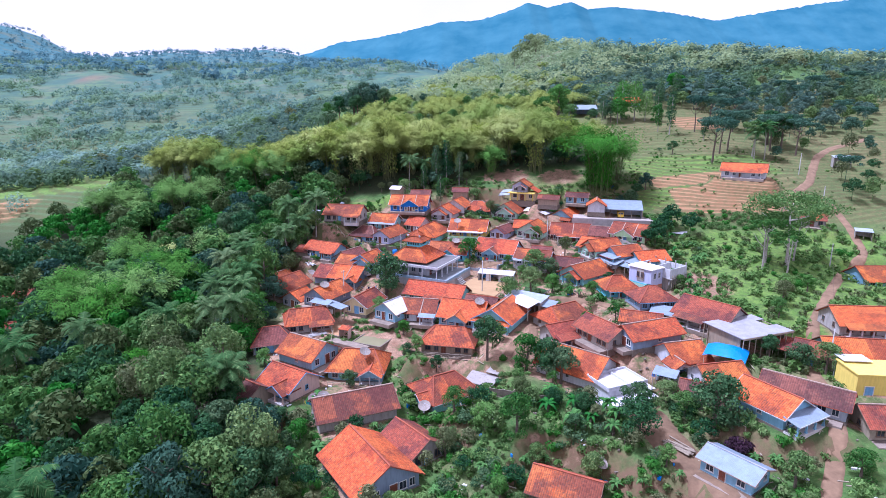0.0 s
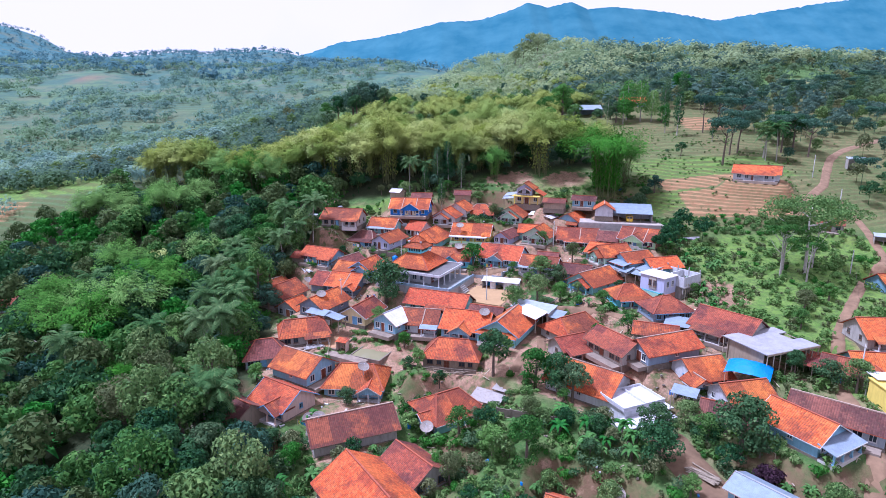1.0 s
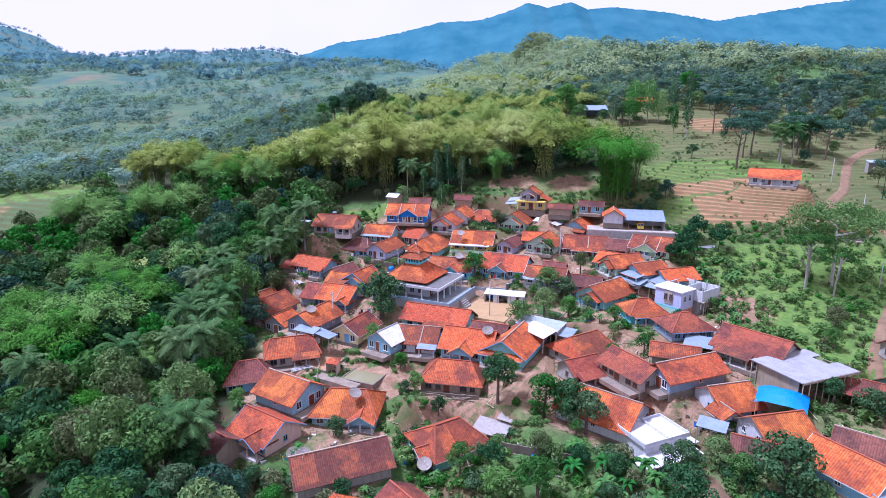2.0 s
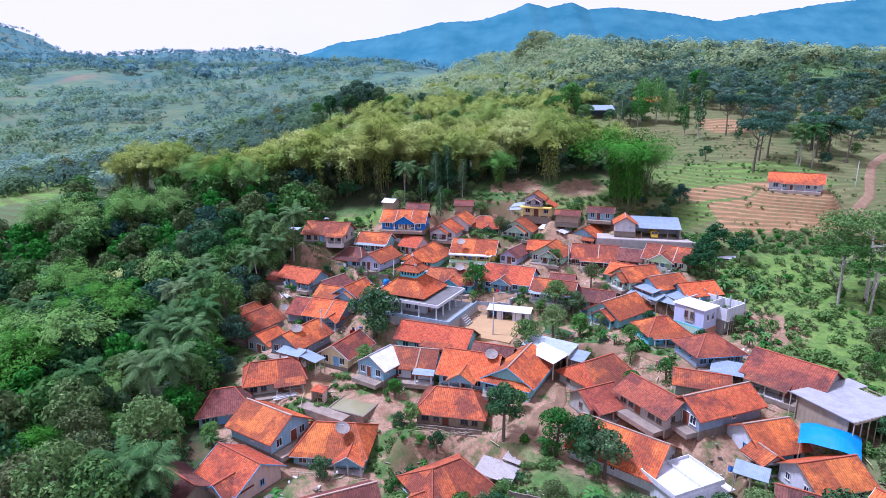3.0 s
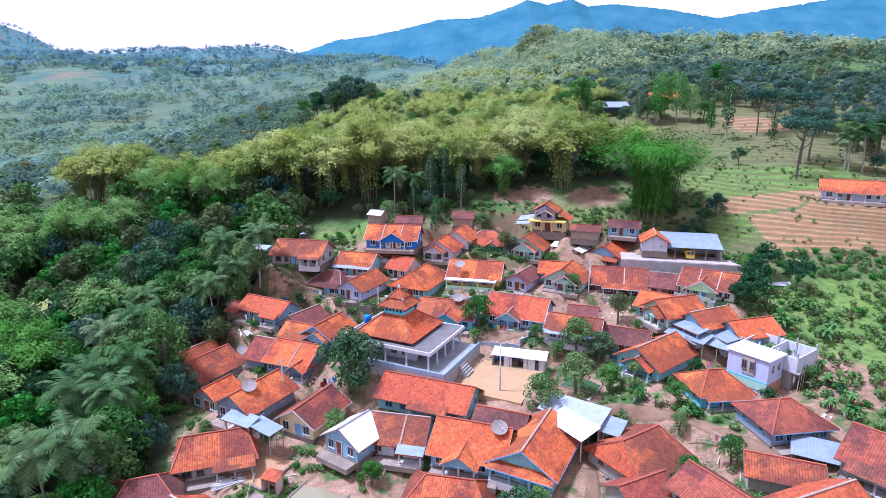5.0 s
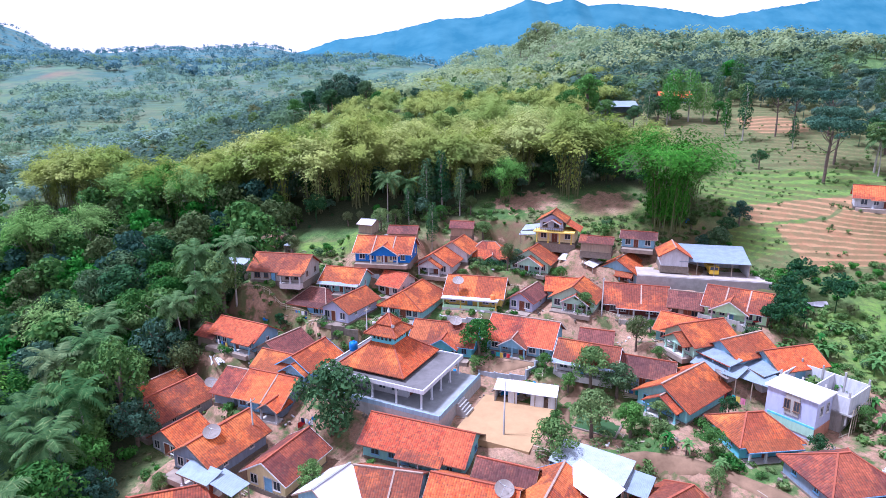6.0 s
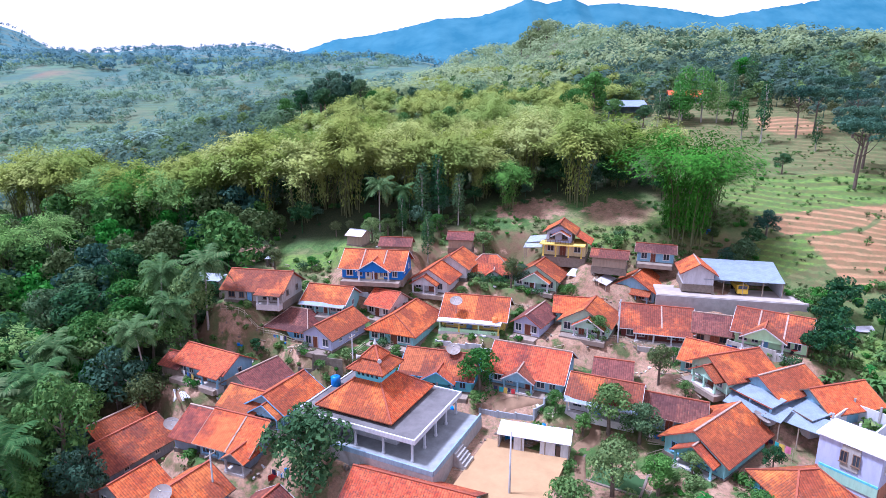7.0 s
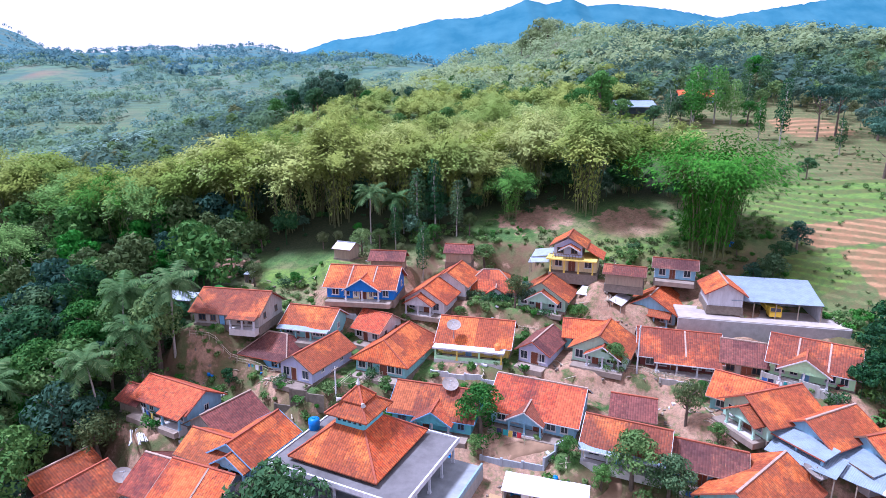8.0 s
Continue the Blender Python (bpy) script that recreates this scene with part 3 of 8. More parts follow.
def house(x, y, zr, yaw, L, W, roof, wall, front="s", hip=0.0, slope=0.6, eave=2.1, porch=None, trim=None, windows=True, plinth=1.4, bands=0, note="", name="house"):
    """A small single-storey house. zr: height of its ridge; L, W: its roof's length and width; front: the side with the door.
    porch: (kind, offset, width, depth) with kind gable, pent or sheet."""
    global HOUSES
    HOUSES += 1
    n = HOUSES
    rise = W / 2 * slope
    top = eave + rise
    floor_z = zr - top
    PADS.append((x, y, floor_z - 0.08, max(L, W) * 0.62, radians(yaw), L / 2 - 0.2, W / 2 - 0.2))
    FOOT.append((x, y, radians(yaw), L / 2, W / 2))
    edge = trim or (M_RIDGE, M_TRIMW, M_RIDGE, M_RIDGEP)[n % 4]
    trim = trim or (M_TRIM if n % 3 else M_TRIMB)
    if wall in ("bamboo", "cement"):
        trim = edge = M_TRIMW
    label = f"{HUES[wall]} house, {WORDS[roof]} {'hipped' if hip else 'gabled'} roof"
    if note and len((label + " " + note).split()) <= 12:
        label += " " + note
    home = thing(name, pose(x, y, floor_z, 0, 0, yaw), label, "house", "village houses")
    over_x, over_y = min(0.6, L * 0.07), min(0.75, W * 0.1)
    hl, hw = L / 2 - over_x, W / 2 - over_y
    h = eave + rise * over_y / (W / 2) - 0.13
    part("wall", shell(hl, hw, h, rise, W / 2, hip), WALL[wall], home)
    part("plinth", Geo().box(0, 0, -plinth / 2 + 0.1, 2 * hl + 0.3, 2 * hw + 0.3, plinth), M_PLINTH, home)
    if windows and n % 3:
        part("apron", Geo().box(0, -1.15, -0.42, 2 * fl0(front, hl, hw) * 0.96, 1.9, 0.8), M_YARD, home, "worn cement apron", m=on_wall(front, 0, hl, hw, 0))
    cap = M_RIDGE if n % 4 else M_RIDGEP
    if roof in ("grey", "steel", "white", "pale", "rusty"):
        cap = M_STEEL
    r = gable_roof(home, L, W, rise, top, hip, ROOF[roof], cap, edge, n)
    for i in range(bands):
        xb = (i + 1) / (bands + 1) * L - L / 2 + (0.9 if bands == 1 else 0)
        part("mortar_band", Geo().beam((xb, -W / 2, eave + 0.05), (xb, 0, top + 0.05), 0.24, 0.08), M_RIDGEP, r)
    fl, fw = (hl, hw) if front in "sn" else (hw, hl)
    if windows:
        add_door(home, front, (-0.12 if n % 2 else 0.15) * fl, hl, hw, 0.95 if n % 2 else 1.3, 1.95, M_DOOR if n % 3 else M_TRIMB, trim)
        spots = [(-0.62, 1.2), (0.6, 1.2)] if fl < 4 else [(-0.74, 1.3), (-0.4, 1.0), (0.45, 1.3), (0.76, 1.0)]
        for a, w in spots:
            add_window(home, front, a * fl, hl, hw, 0.62, w, 1.4, trim)
        for side in "swe":
            if side != front:
                sl = hl if side in "sn" else hw
                for a in ((-0.5, 0.45) if n % 2 else (0.1,)):
                    add_window(home, side, a * sl, hl, hw, 1.0, 0.8, 1.0, trim)
    if porch:
        kind, off, pw, pd = porch
        base = part("porch", Geo().box(0, -pd / 2 - 0.16, -0.45, pw, pd - 0.02, 1.05), M_FLOOR, home, m=on_wall(front, off, hl, hw, 0))
        lip = (W / 2 - hw) if front in "sn" else (L / 2 - hl)
        posts = 2 if pw < 4 else (3 if pw < 7 else 4)
        ph = eave - 0.25
        for i in range(posts):
            cx = -pw / 2 + 0.2 + i * (pw - 0.4) / (posts - 1)
            part("column", column(Geo(), cx, -pd + 0.1, ph), WALL["yellow" if i % 2 else "green"] if kind == "slab" else WALL["white"] if n % 2 else WALL[wall], base)
        if kind == "gable":
            prise = pw / 2 * 0.62 + 0.2
            pz = ph + 0.05
            far = pd + 0.45
            back = -0.4 if front in "we" else -min(prise / slope, W / 2 - 0.4)
            hw2 = pw / 2 + 0.35
            part("porch_roof_slope", Geo().plane((-hw2, -far, pz), (-hw2, -back, pz), (0, -back, pz + prise), (0, -far, pz + prise), seed=n + 9), ROOF[roof], base)
            part("porch_roof_slope", Geo().plane((hw2, -back, pz), (hw2, -far, pz), (0, -far, pz + prise), (0, -back, pz + prise), seed=n + 10), ROOF[roof], base)
            part("ridge_cap", Geo().beam((0, -far, pz + prise + 0.03), (0, -back, pz + prise + 0.03), 0.22, 0.14), cap, home, m=on_wall(front, off, hl, hw, 0))
            tri = Geo()
            a, b, c = (-pw / 2, -pd, pz - 0.05), (pw / 2, -pd, pz - 0.05), (0, -pd, pz + prise - 0.2)
            dn = Vector((0, 0.15, 0))
            tri.face([a, b, c]), tri.face([Vector(c) + dn, Vector(b) + dn, Vector(a) + dn])
            tri.box(0, -pd + 0.07, pz - 0.12, pw, 0.18, 0.24)
            part("porch_gable", tri, WALL[wall], home, m=on_wall(front, off, hl, hw, 0))
            for s in (-1, 1):
                part("barge_board", Geo().beam((s * hw2, -far - 0.03, pz - 0.06), (0, -far - 0.03, pz + prise - 0.03), 0.05, 0.16), edge if edge is not M_TRIMW else trim, home, m=on_wall(front, off, hl, hw, 0))
        elif kind == "slab":
            part("porch_roof", Geo().box(0, -pd / 2 - 0.1, ph + 0.13, pw + 0.5, pd + 0.5, 0.26), WALL["white"], base, "white concrete porch slab")
            part("porch_wall", Geo().box(0, -pd + 0.1, 0.38, pw - 0.3, 0.12, 0.6), WALL["green"], base, "pale green balustrade wall")
        else:
            g = Geo()
            zt = eave + (0.25 if kind == "pent" else 0.1)
            g.plane((-pw / 2 - 0.3, -pd - 0.4, ph + 0.02), (pw / 2 + 0.3, -pd - 0.4, ph + 0.02), (pw / 2 + 0.3, -0.02, zt + 0.25), (-pw / 2 - 0.3, -0.02, zt + 0.25), seed=n + 9)
            part("porch_roof", g, ROOF[roof] if kind == "pent" else ROOF["steel"], base)
            part("fascia", Geo().beam((-pw / 2 - 0.3, -pd - 0.42, ph - 0.04), (pw / 2 + 0.3, -pd - 0.42, ph - 0.04), 0.05, 0.16), edge, home, m=on_wall(front, off, hl, hw, 0))
    return home


# the upper rows, below the bamboo
blue_house = house(-10.9, 191.0, 17.6, -9, 13.2, 9.6, "orange", "blue", "s", porch=("gable", 0.6, 6.2, 1.0), trim=M_TRIM, bands=2, note="and wide blue porch gable")
part("entrance_bay", Geo().box(0.6, -4.12, 1.0, 3.6, 0.08, 1.9), WALL["cream"], blue_house, "cream-painted entrance bay")
for k in (-0.75, 1.95):
    add_window(blue_house, "s", k, 6.0, 4.17, 0.5, 0.6, 1.4, M_TRIM)
add_door(blue_house, "s", 0.6, 6.0, 4.17, 1.2, 1.85, M_DOOR, M_TRIM)
house(1.6, 194.0, 14.4, 70, 13.0, 9.0, "orange", "white", "w", porch=("gable", -0.6, 5.0, 1.6), note="and front porch gable")
house(5.2, 198.6, 15.4, 70, 9.5, 8.6, "orange", "white", "w", windows=False, note="stepped above its neighbour")
house(12.5, 200.5, 14.2, -8, 11.5, 10.0, "red", "white", "s", hip=4.2, porch=("gable", 1.2, 3.2, 1.2))
house(22.9, 194.3, 14.8, 63, 11.0, 10.2, "orange", "mint", "w", porch=("gable", 0.4, 5.5, 1.4))
house(35.6, 190.5, 17.6, -22, 7.4, 4.8, "brown", "bamboo", "s", windows=False, slope=0.5, note="used as an open shed", name="shed")
house(45.9, 193.7, 18.0, -22, 8.0, 5.2, "dark", "sky", "s", slope=0.5)
house(41.6, 190.3, 13.3, 55, 9.5, 10.2, "orange", "sky", "w", porch=("pent", 0.0, 7.0, 1.3))
house(-31.7, 184.0, 15.4, -12, 12.8, 9.5, "red", "cement", "s", porch=("pent", 3.6, 4.5, 1.4))
house(-18.8, 183.6, 12.5, -17, 9.4, 8.0, "orange", "aqua", "s", porch=("sheet", 0.0, 8.6, 1.0), trim=M_TRIM, note="and white-edged eave")
house(-8.3, 184.6, 11.2, -30, 6.2, 7.6, "red", "white", "s")
house(-24.2, 180.0, 9.2, -22, 9.6, 9.0, "dark", "white", "s", hip=3.0)
house(-16.7, 174.4, 9.8, 63, 11.0, 7.3, "orange", "lilac", "w", plinth=3.2, note="raised on a stone base")
house(-4.5, 178.3, 10.2, 67, 13.0, 10.0, "orange", "aqua", "w", hip=2.0)
house(8.7, 181.7, 11.0, -14, 12.6, 10.0, "orange", "yellow", "s", porch=("slab", -0.4, 11.0, 2.2), trim=M_TRIM, note="and painted porch posts")
house(19.0, 178.3, 9.7, 58, 9.0, 6.0, "dark", "lilac", "w")
house(28.4, 176.3, 11.5, 62, 8.5, 9.6, "orange", "mint", "w", porch=("gable", 0.8, 5.0, 1.2))
house(27.4, 181.2, 10.8, -14, 9.0, 7.0, "orange", "aqua", "s")
house(40.4, 177.2, 10.5, -17, 12.6, 10.0, "red", "maroon", "s", porch=("pent", 1.0, 9.0, 1.6), trim=M_TRIM, bands=1)
house(48.9, 173.3, 10.3, -24, 6.6, 8.0, "dark", "cement", "s")
green_house = house(57.0, 169.2, 12.0, -35, 11.5, 9.6, "red", "green", "s", porch=("gable", -0.8, 6.0, 1.6), bands=2, trim=M_TRIM, note="and arched green porch")
part("side_wall", Geo().box(5.21, 0, 1.2, 0.1, 7.9, 2.6), WALL["brick"], green_house, "bare red brick end wall")
house(45.5, 159.2, 9.5, 18, 9.6, 8.6, "orange", "mint", "w", porch=("gable", 0.5, 4.6, 1.4))
house(44.6, 164.2, 8.7, -40, 8.0, 8.0, "orange", "aqua", "s")
house(50.4, 155.2, 8.5, 24, 9.6, 7.6, "orange", "sky", "w", porch=("sheet", 0.5, 6.5, 2.4), note="and sheet-metal canopy")
house(56.6, 152.4, 7.6, 15, 9.8, 7.5, "orange", "sky", "w", porch=("sheet", 0.0, 6.5, 3.0), note="and sheet-metal canopy")
house(-35.3, 167.3, 6.8, -28, 11.8, 7.2, "red", "sky", "s", porch=("pent", 3.4, 3.8, 1.3), note="beside the woods")
house(-41.8, 169.5, 5.2, -28, 5.0, 5.5, "brown", "bamboo", "s", windows=False)
house(-27.2, 164.0, 5.3, 58, 8.4, 8.0, "dark", "cement", "w")
house(-25.7, 155.7, 5.6, -25, 7.2, 6.6, "orange", "white", "s")
house(-20.8, 156.0, 6.4, 64, 9.0, 7.6, "orange", "sky", "w", porch=("gable", 0.8, 4.6, 1.2), trim=M_TRIMB)
# round the prayer hall
house(2.2, 165.6, 7.0, -17, 12.4, 9.0, "red", "cyan", "s", porch=("gable", 0.6, 5.0, 1.5), trim=M_TRIMB, note="and turquoise porch")
house(16.4, 164.4, 8.3, -24, 12.6, 10.6, "red", "sky", "s", porch=("gable", -0.6, 4.6, 1.6), trim=M_TRIM, note="and white-edged porch gables")
house(25.6, 155.3, 7.2, -25, 10.4, 7.6, "red", "white", "s", porch=("sheet", -0.2, 9.4, 0.9), trim=M_TRIM, note="and white eave board")
house(29.2, 163.8, 6.2, -20, 6.2, 6.5, "dark", "cement", "s")
house(34.5, 152.6, 5.7, -25, 8.6, 6.6, "dark", "sky", "s")
house(-47.6, 158.4, -0.1, 61, 8.4, 6.0, "orange", "grey", "w", windows=False)
house(-43.6, 153.6, 0.3, 62, 11.0, 9.4, "red", "grey", "w")
house(-38.8, 146.4, -1.6, 62, 6.5, 7.4, "orange", "grey", "w")
house(-25.6, 151.8, 3.6, -22, 9.6, 9.4, "orange", "slate", "s", porch=("gable", 3.0, 3.2, 1.6), bands=1)
house(-32.2, 154.6, 3.2, -22, 4.6, 9.0, "brown", "slate", "s", windows=False)
house(-29.1, 137.8, 2.6, 62, 10.8, 8.4, "orange", "slate", "w", porch=("sheet", 3.0, 5.0, 2.2), note="and blue sheet lean-to")
house(-19.6, 136.0, 0.9, 64, 9.6, 7.8, "brown", "cream", "w", trim=M_TRIM, note="and red double door")
house(-12.0, 128.2, 1.5, 55, 6.4, 7.6, "white", "sky", "w")
house(-5.4, 129.8, 1.3, -12, 9.0, 8.6, "red", "white", "s", porch=("sheet", 2.6, 3.4, 1.6), bands=1)
house(-1.5, 138.6, 2.6, -22, 15.8, 8.8, "red", "aqua", "s", note="longer than its neighbours", porch=("pent", 1.5, 6.0, 1.2))
house(9.4, 130.4, 1.7, -22, 8.0, 5.4, "dark", "cement", "s")
house(5.1, 126.5, 2.0, -19, 11.0, 10.2, "orange", "sky", "s", porch=("gable", -0.4, 4.6, 1.8))
house(13.5, 124.3, 2.3, 62, 12.6, 9.8, "orange", "aqua", "w", porch=("pent", 0.0, 8.4, 1.0), trim=M_TRIMB)
house(1.6, 119.3, -1.7, -12, 12.4, 9.6, "red", "bamboo", "s", hip=3.0)
house(-32.0, 128.2, -0.5, 18, 11.4, 9.0, "red", "cement", "s", hip=1.5, porch=("pent", 2.5, 5.0, 1.6))
house(-38.3, 119.8, -2.0, 20, 9.4, 9.0, "dark", "grey", "s", hip=3.0)
house(-28.6, 113.4, -2.0, -32, 10.6, 9.4, "orange", "sky", "e")
# the far bank of the lane
house(27.4, 123.6, 2.0, 32, 11.0, 10.4, "red", "cement", "s", hip=1.8)
house(25.2, 116.2, 0.3, 25, 7.6, 6.6, "brown", "cement", "s", porch=("pent", 0, 6.0, 1.8))
house(33.4, 111.8, 2.5, -63, 11.0, 7.7, "brown", "cement", "s")
house(41.6, 109.2, 3.3, 21, 13.2, 7.6, "red", "slate", "w")
house(43.0, 117.2, 2.4, -22, 9.0, 6.0, "red", "cement", "s", windows=False)
house(56.8, 115.2, 5.6, -52, 12.4, 10.2, "brown", "cement", "s", porch=("pent", -1.5, 6.0, 1.8))
house(48.4, 126.9, 5.3, 8, 10.0, 8.8, "brown", "slate", "s", hip=4.2, trim=M_TRIMB)
house(38.0, 147.4, 5.7, 38, 12.2, 9.4, "orange", "aqua", "w", porch=("gable", 0.6, 5.0, 1.4))
house(43.4, 137.0, 4.9, 6, 9.2, 8.4, "orange", "cyan", "s", hip=3.4, trim=M_TRIMB, porch=("pent", 0, 7.0, 1.2))
# the near rows
house(-11.6, 79.6, -6.0, -56, 14.0, 12.0, "orange", "slate", "e")
house(-5.2, 86.4, -7.3, -50, 9.6, 8.2, "brown", "cement", "e")
house(-16.4, 95.2, -5.0, 23, 15.2, 9.2, "brown", "cement", "s", windows=False)
house(0.2, 102.4, -5.0, 32, 11.2, 10.4, "red", "aqua", "w", hip=3.2, porch=("gable", 1.6, 4.4, 1.8), trim=M_TRIM, note="and turquoise porch")
house(-30.2, 103.6, -4.1, -34, 9.8, 9.0, "red", "pink", "s", porch=("gable", 1.8, 4.6, 1.6), trim=M_TRIMB)
house(-17.6, 112.0, -4.0, -5, 12.4, 10.4, "orange", "sky", "s", hip=3.0, porch=("gable", 3.4, 4.4, 1.8), trim=M_TRIM)
house(26.5, 105.3, -1.0, -41, 13.6, 10.8, "orange", "white", "e")
house(18.4, 74.4, -7.5, -27, 10.6, 8.2, "red", "bamboo", "s", windows=False)
house(51.7, 82.2, 2.5, -62, 9.8, 8.2, "orange", "sky", "e", porch=("sheet", 0.0, 7.0, 2.2), trim=M_TRIM, note="and pale blue porch")
house(41.9, 72.6, -3.5, -54, 8.6, 6.2, "steel", "sky", "s", slope=0.4)
house(46.4, 103.6, 1.2, 14, 8.2, 9.0, "orange", "white", "s", porch=("gable", -3.4, 3.6, 1.6))
house(49.6, 95.0, 0.6, 12, 9.2, 7.8, "orange", "white", "s")
house(44.6, 90.2, -0.9, -30, 7.4, 6.4, "dark", "cement", "s", windows=False)
house(70.6, 100.8, 2.2, -40, 7.2, 6.6, "brown", "bamboo", "s")
house(58.4, 84.2, 2.5, -41, 13.0, 6.8, "dark", "grey", "s")
house(80.2, 103.6, 1.8, -10, 13.2, 10.2, "orange", "sky", "s", porch=("gable", -3.0, 5.0, 1.8))
house(112.0, 142.0, 6.0, 0, 12.0, 10.0, "orange", "sky", "s")
house(88.4, 112.6, 5.2, -5, 16.0, 9.6, "orange", "cement", "s", porch=("pent", -3.0, 7.0, 1.8))
house(67.6, 79.0, 1.0, -4, 9.0, 7.4, "brown", "bamboo", "s")
house(28.0, 67.4, -9.2, -27, 8.4, 7.0, "red", "cement", "s")
house(-38.4, 100.4, -5.0, -35, 11.0, 8.0, "dark", "bamboo", "s", windows=False)
house(102.6, 195.4, 27.8, -32, 14.4, 8.6, "orange", "white", "s", porch=("pent", 1.0, 9.0, 1.2), note="alone on the terraced slope")
house(49.8, 183.6, 17.4, 75, 8.0, 6.5, "orange", "white", "w", windows=False)
house(-101.0, 131.0, -4.6, 30, 9.0, 8.0, "brown", "grey", "s")
house(-92.0, 127.6, -5.2, -20, 6.5, 6.0, "rusty", "grey", "s", windows=False)
house(-119.5, 155.0, -3.6, -10, 9.0, 7.0, "red", "grey", "s")
house(97.5, 312.0, 52.6, -10, 13.0, 9.0, "orange", "sky", "s", note="high on the hill")
house(-7.7, 200.8, 18.0, -8, 7.2, 5.0, "dark", "bamboo", "s", windows=False, name="shed")
house(6.4, 205.4, 18.2, -10, 6.0, 4.6, "dark", "bamboo", "s", windows=False, name="shed")
house(113.5, 172.0, 14.6, -35, 7.0, 6.0, "red", "cement", "s", note="beside the dirt road")
house(-34.5, 91.5, -9.6, -35, 7.0, 6.0, "brown", "bamboo", "s", windows=False, name="shed")


# ---- prayer hall ----
def pad(x, y, z, r, *box):
    PADS.append((x, y, z, r, *box))


def frustum(g, cx, cy, a, za, b, zb, seed, side=None):
    """Four tiled planes between a lower square (half a at za) and an upper one (half b at zb)."""
    for i in (range(4) if side is None else (side,)):
        t = i * math.pi / 2
        c, s = math.cos(t), math.sin(t)
        q = [(cx + x * c - y * s, cy + x * s + y * c, z) for x, y, z in ((-a, -a, za), (a, -a, za), (b, -b, zb), (-b, -b, zb))]
        g.plane(*q, seed=seed + i)
    return g


def prayer_hall(x, y, z, yaw):
    home = thing("prayer_hall", pose(x, y, z, 0, 0, yaw), "village mosque with tiered orange tile roof and white veranda", "mosque")
    pad(x, y, z + 0.35, 11, radians(yaw), 10.0, 8.2)
    FOOT.append((x, y, radians(yaw), 10.2, 8.4))
    part("podium", Geo().box(1.5, -0.4, 0.6, 21.2, 15.4, 2.6), M_CONCRETE, home)
    part("veranda_floor", Geo().box(1.5, -0.4, 1.92, 21.0, 15.2, 0.06), plain("terrace_tile", (0.29, 0.31, 0.32), 0.5, 0, 0.4, 0.6), home, "worn pale blue-grey floor tiles")
    for k in range(5):
        part("step", Geo().box(12.3 + 0.35 * k, -1.2 - 0.0 * k, 0.85 - 0.2 * k, 0.36, 2.6, 1.9 - 0.3 * k), M_CONCRETE, home)
    inner = Geo().box(-1.0, 0.6, 3.3, 11.6, 9.6, 2.76)
    part("wall", inner, WALL["white"], home)
    for a in (-4.2, -1.6, 1.4, 3.6):
        fr, pa = window_mesh(1.3, 1.6, M_TRIM)
        w = part("window", fr, None, home, m=pose(a - 1.0, -4.22, 2.6))
        part("pane", pa, None, w)
    for a in (-2.6, 0.4, 3.0):
        fr, pa = window_mesh(1.3, 1.6, M_TRIM)
        w = part("window", fr, None, home, m=pose(4.82, a + 0.4, 2.6, 0, 0, 90))
        part("pane", pa, None, w)
    fr, le = door_mesh(1.5, 2.1, M_DOOR, M_TRIM)
    d = part("door", fr, None, home, m=pose(4.82, -2.9, 1.96, 0, 0, 90))
    part("door_leaf", le, None, d)
    part("roof_slab", Geo().box(0, 0, 4.98, 17.6, 13.7, 0.34), M_SLAB, home, "flat grey concrete roof with puddle stains")
    for cx, cy, sx, sy in ((0, -6.93, 18.1, 0.22), (0, 6.93, 18.1, 0.22), (-8.93, 0, 0.22, 13.66), (8.93, 0, 0.22, 13.66)):
        part("fascia", Geo().box(cx, cy, 5.0, sx, sy, 0.62), WALL["white"], home)
    for i in range(5):
        for cy in (-6.5, 6.5):
            part("column", column(Geo(), -8.4 + i * 4.2, cy, 2.9), WALL["white"], home, m=pose(0, 0, 1.94))
    for cy in (-3.2, 0, 3.2):
        for cx in (-8.4, 8.4):
            part("column", column(Geo(), cx, cy, 2.9), WALL["white"], home, m=pose(0, 0, 1.94))
    # low blue wall round the veranda
    for cx, cy, sx, sy in ((1.5, -8.0, 21.0, 0.2), (12.0, -0.4, 0.2, 15.0)):
        part("parapet", Geo().box(cx, cy, 2.2, sx, sy, 0.75), plaster("wall_bluegrey", (0.25, 0.36, 0.45), 0.5), home, "pale blue low wall")
    for k in range(4):
        r = part("roof_slope", frustum(Geo(), -1.0, 0.3, 6.0, 5.75, 2.0, 8.85, 3, k), ROOF["orange"], home)
        part("middle_roof_slope", frustum(Geo(), -1.0, 0.3, 2.9, 10.35, 1.05, 11.75, 7, k), ROOF["orange"], home)
        part("top_roof_slope", frustum(Geo(), -1.0, 0.3, 1.5, 11.7, 0.06, 13.2, 11, k), ROOF["orange"], home)
    drum = part("drum", Geo().box(-1.0, 0.3, 9.3, 4.0, 4.0, 2.0), WALL["cyan"], home, "turquoise lantern storey with small windows")
    for i in range(4):
        for k in range(5):
            t = pose(-1.0, 0.3, 0, 0, 0, 90 * i)
            part("small_window", Geo().box(-1.44 + 0.72 * k, -2.02, 9.7, 0.36, 0.06, 0.66), M_GLASS, drum, m=t)
            part("mullion", Geo().box(-1.8 + 0.72 * k, -2.03, 9.7, 0.1, 0.08, 0.76), WALL["aqua"], drum, m=t)
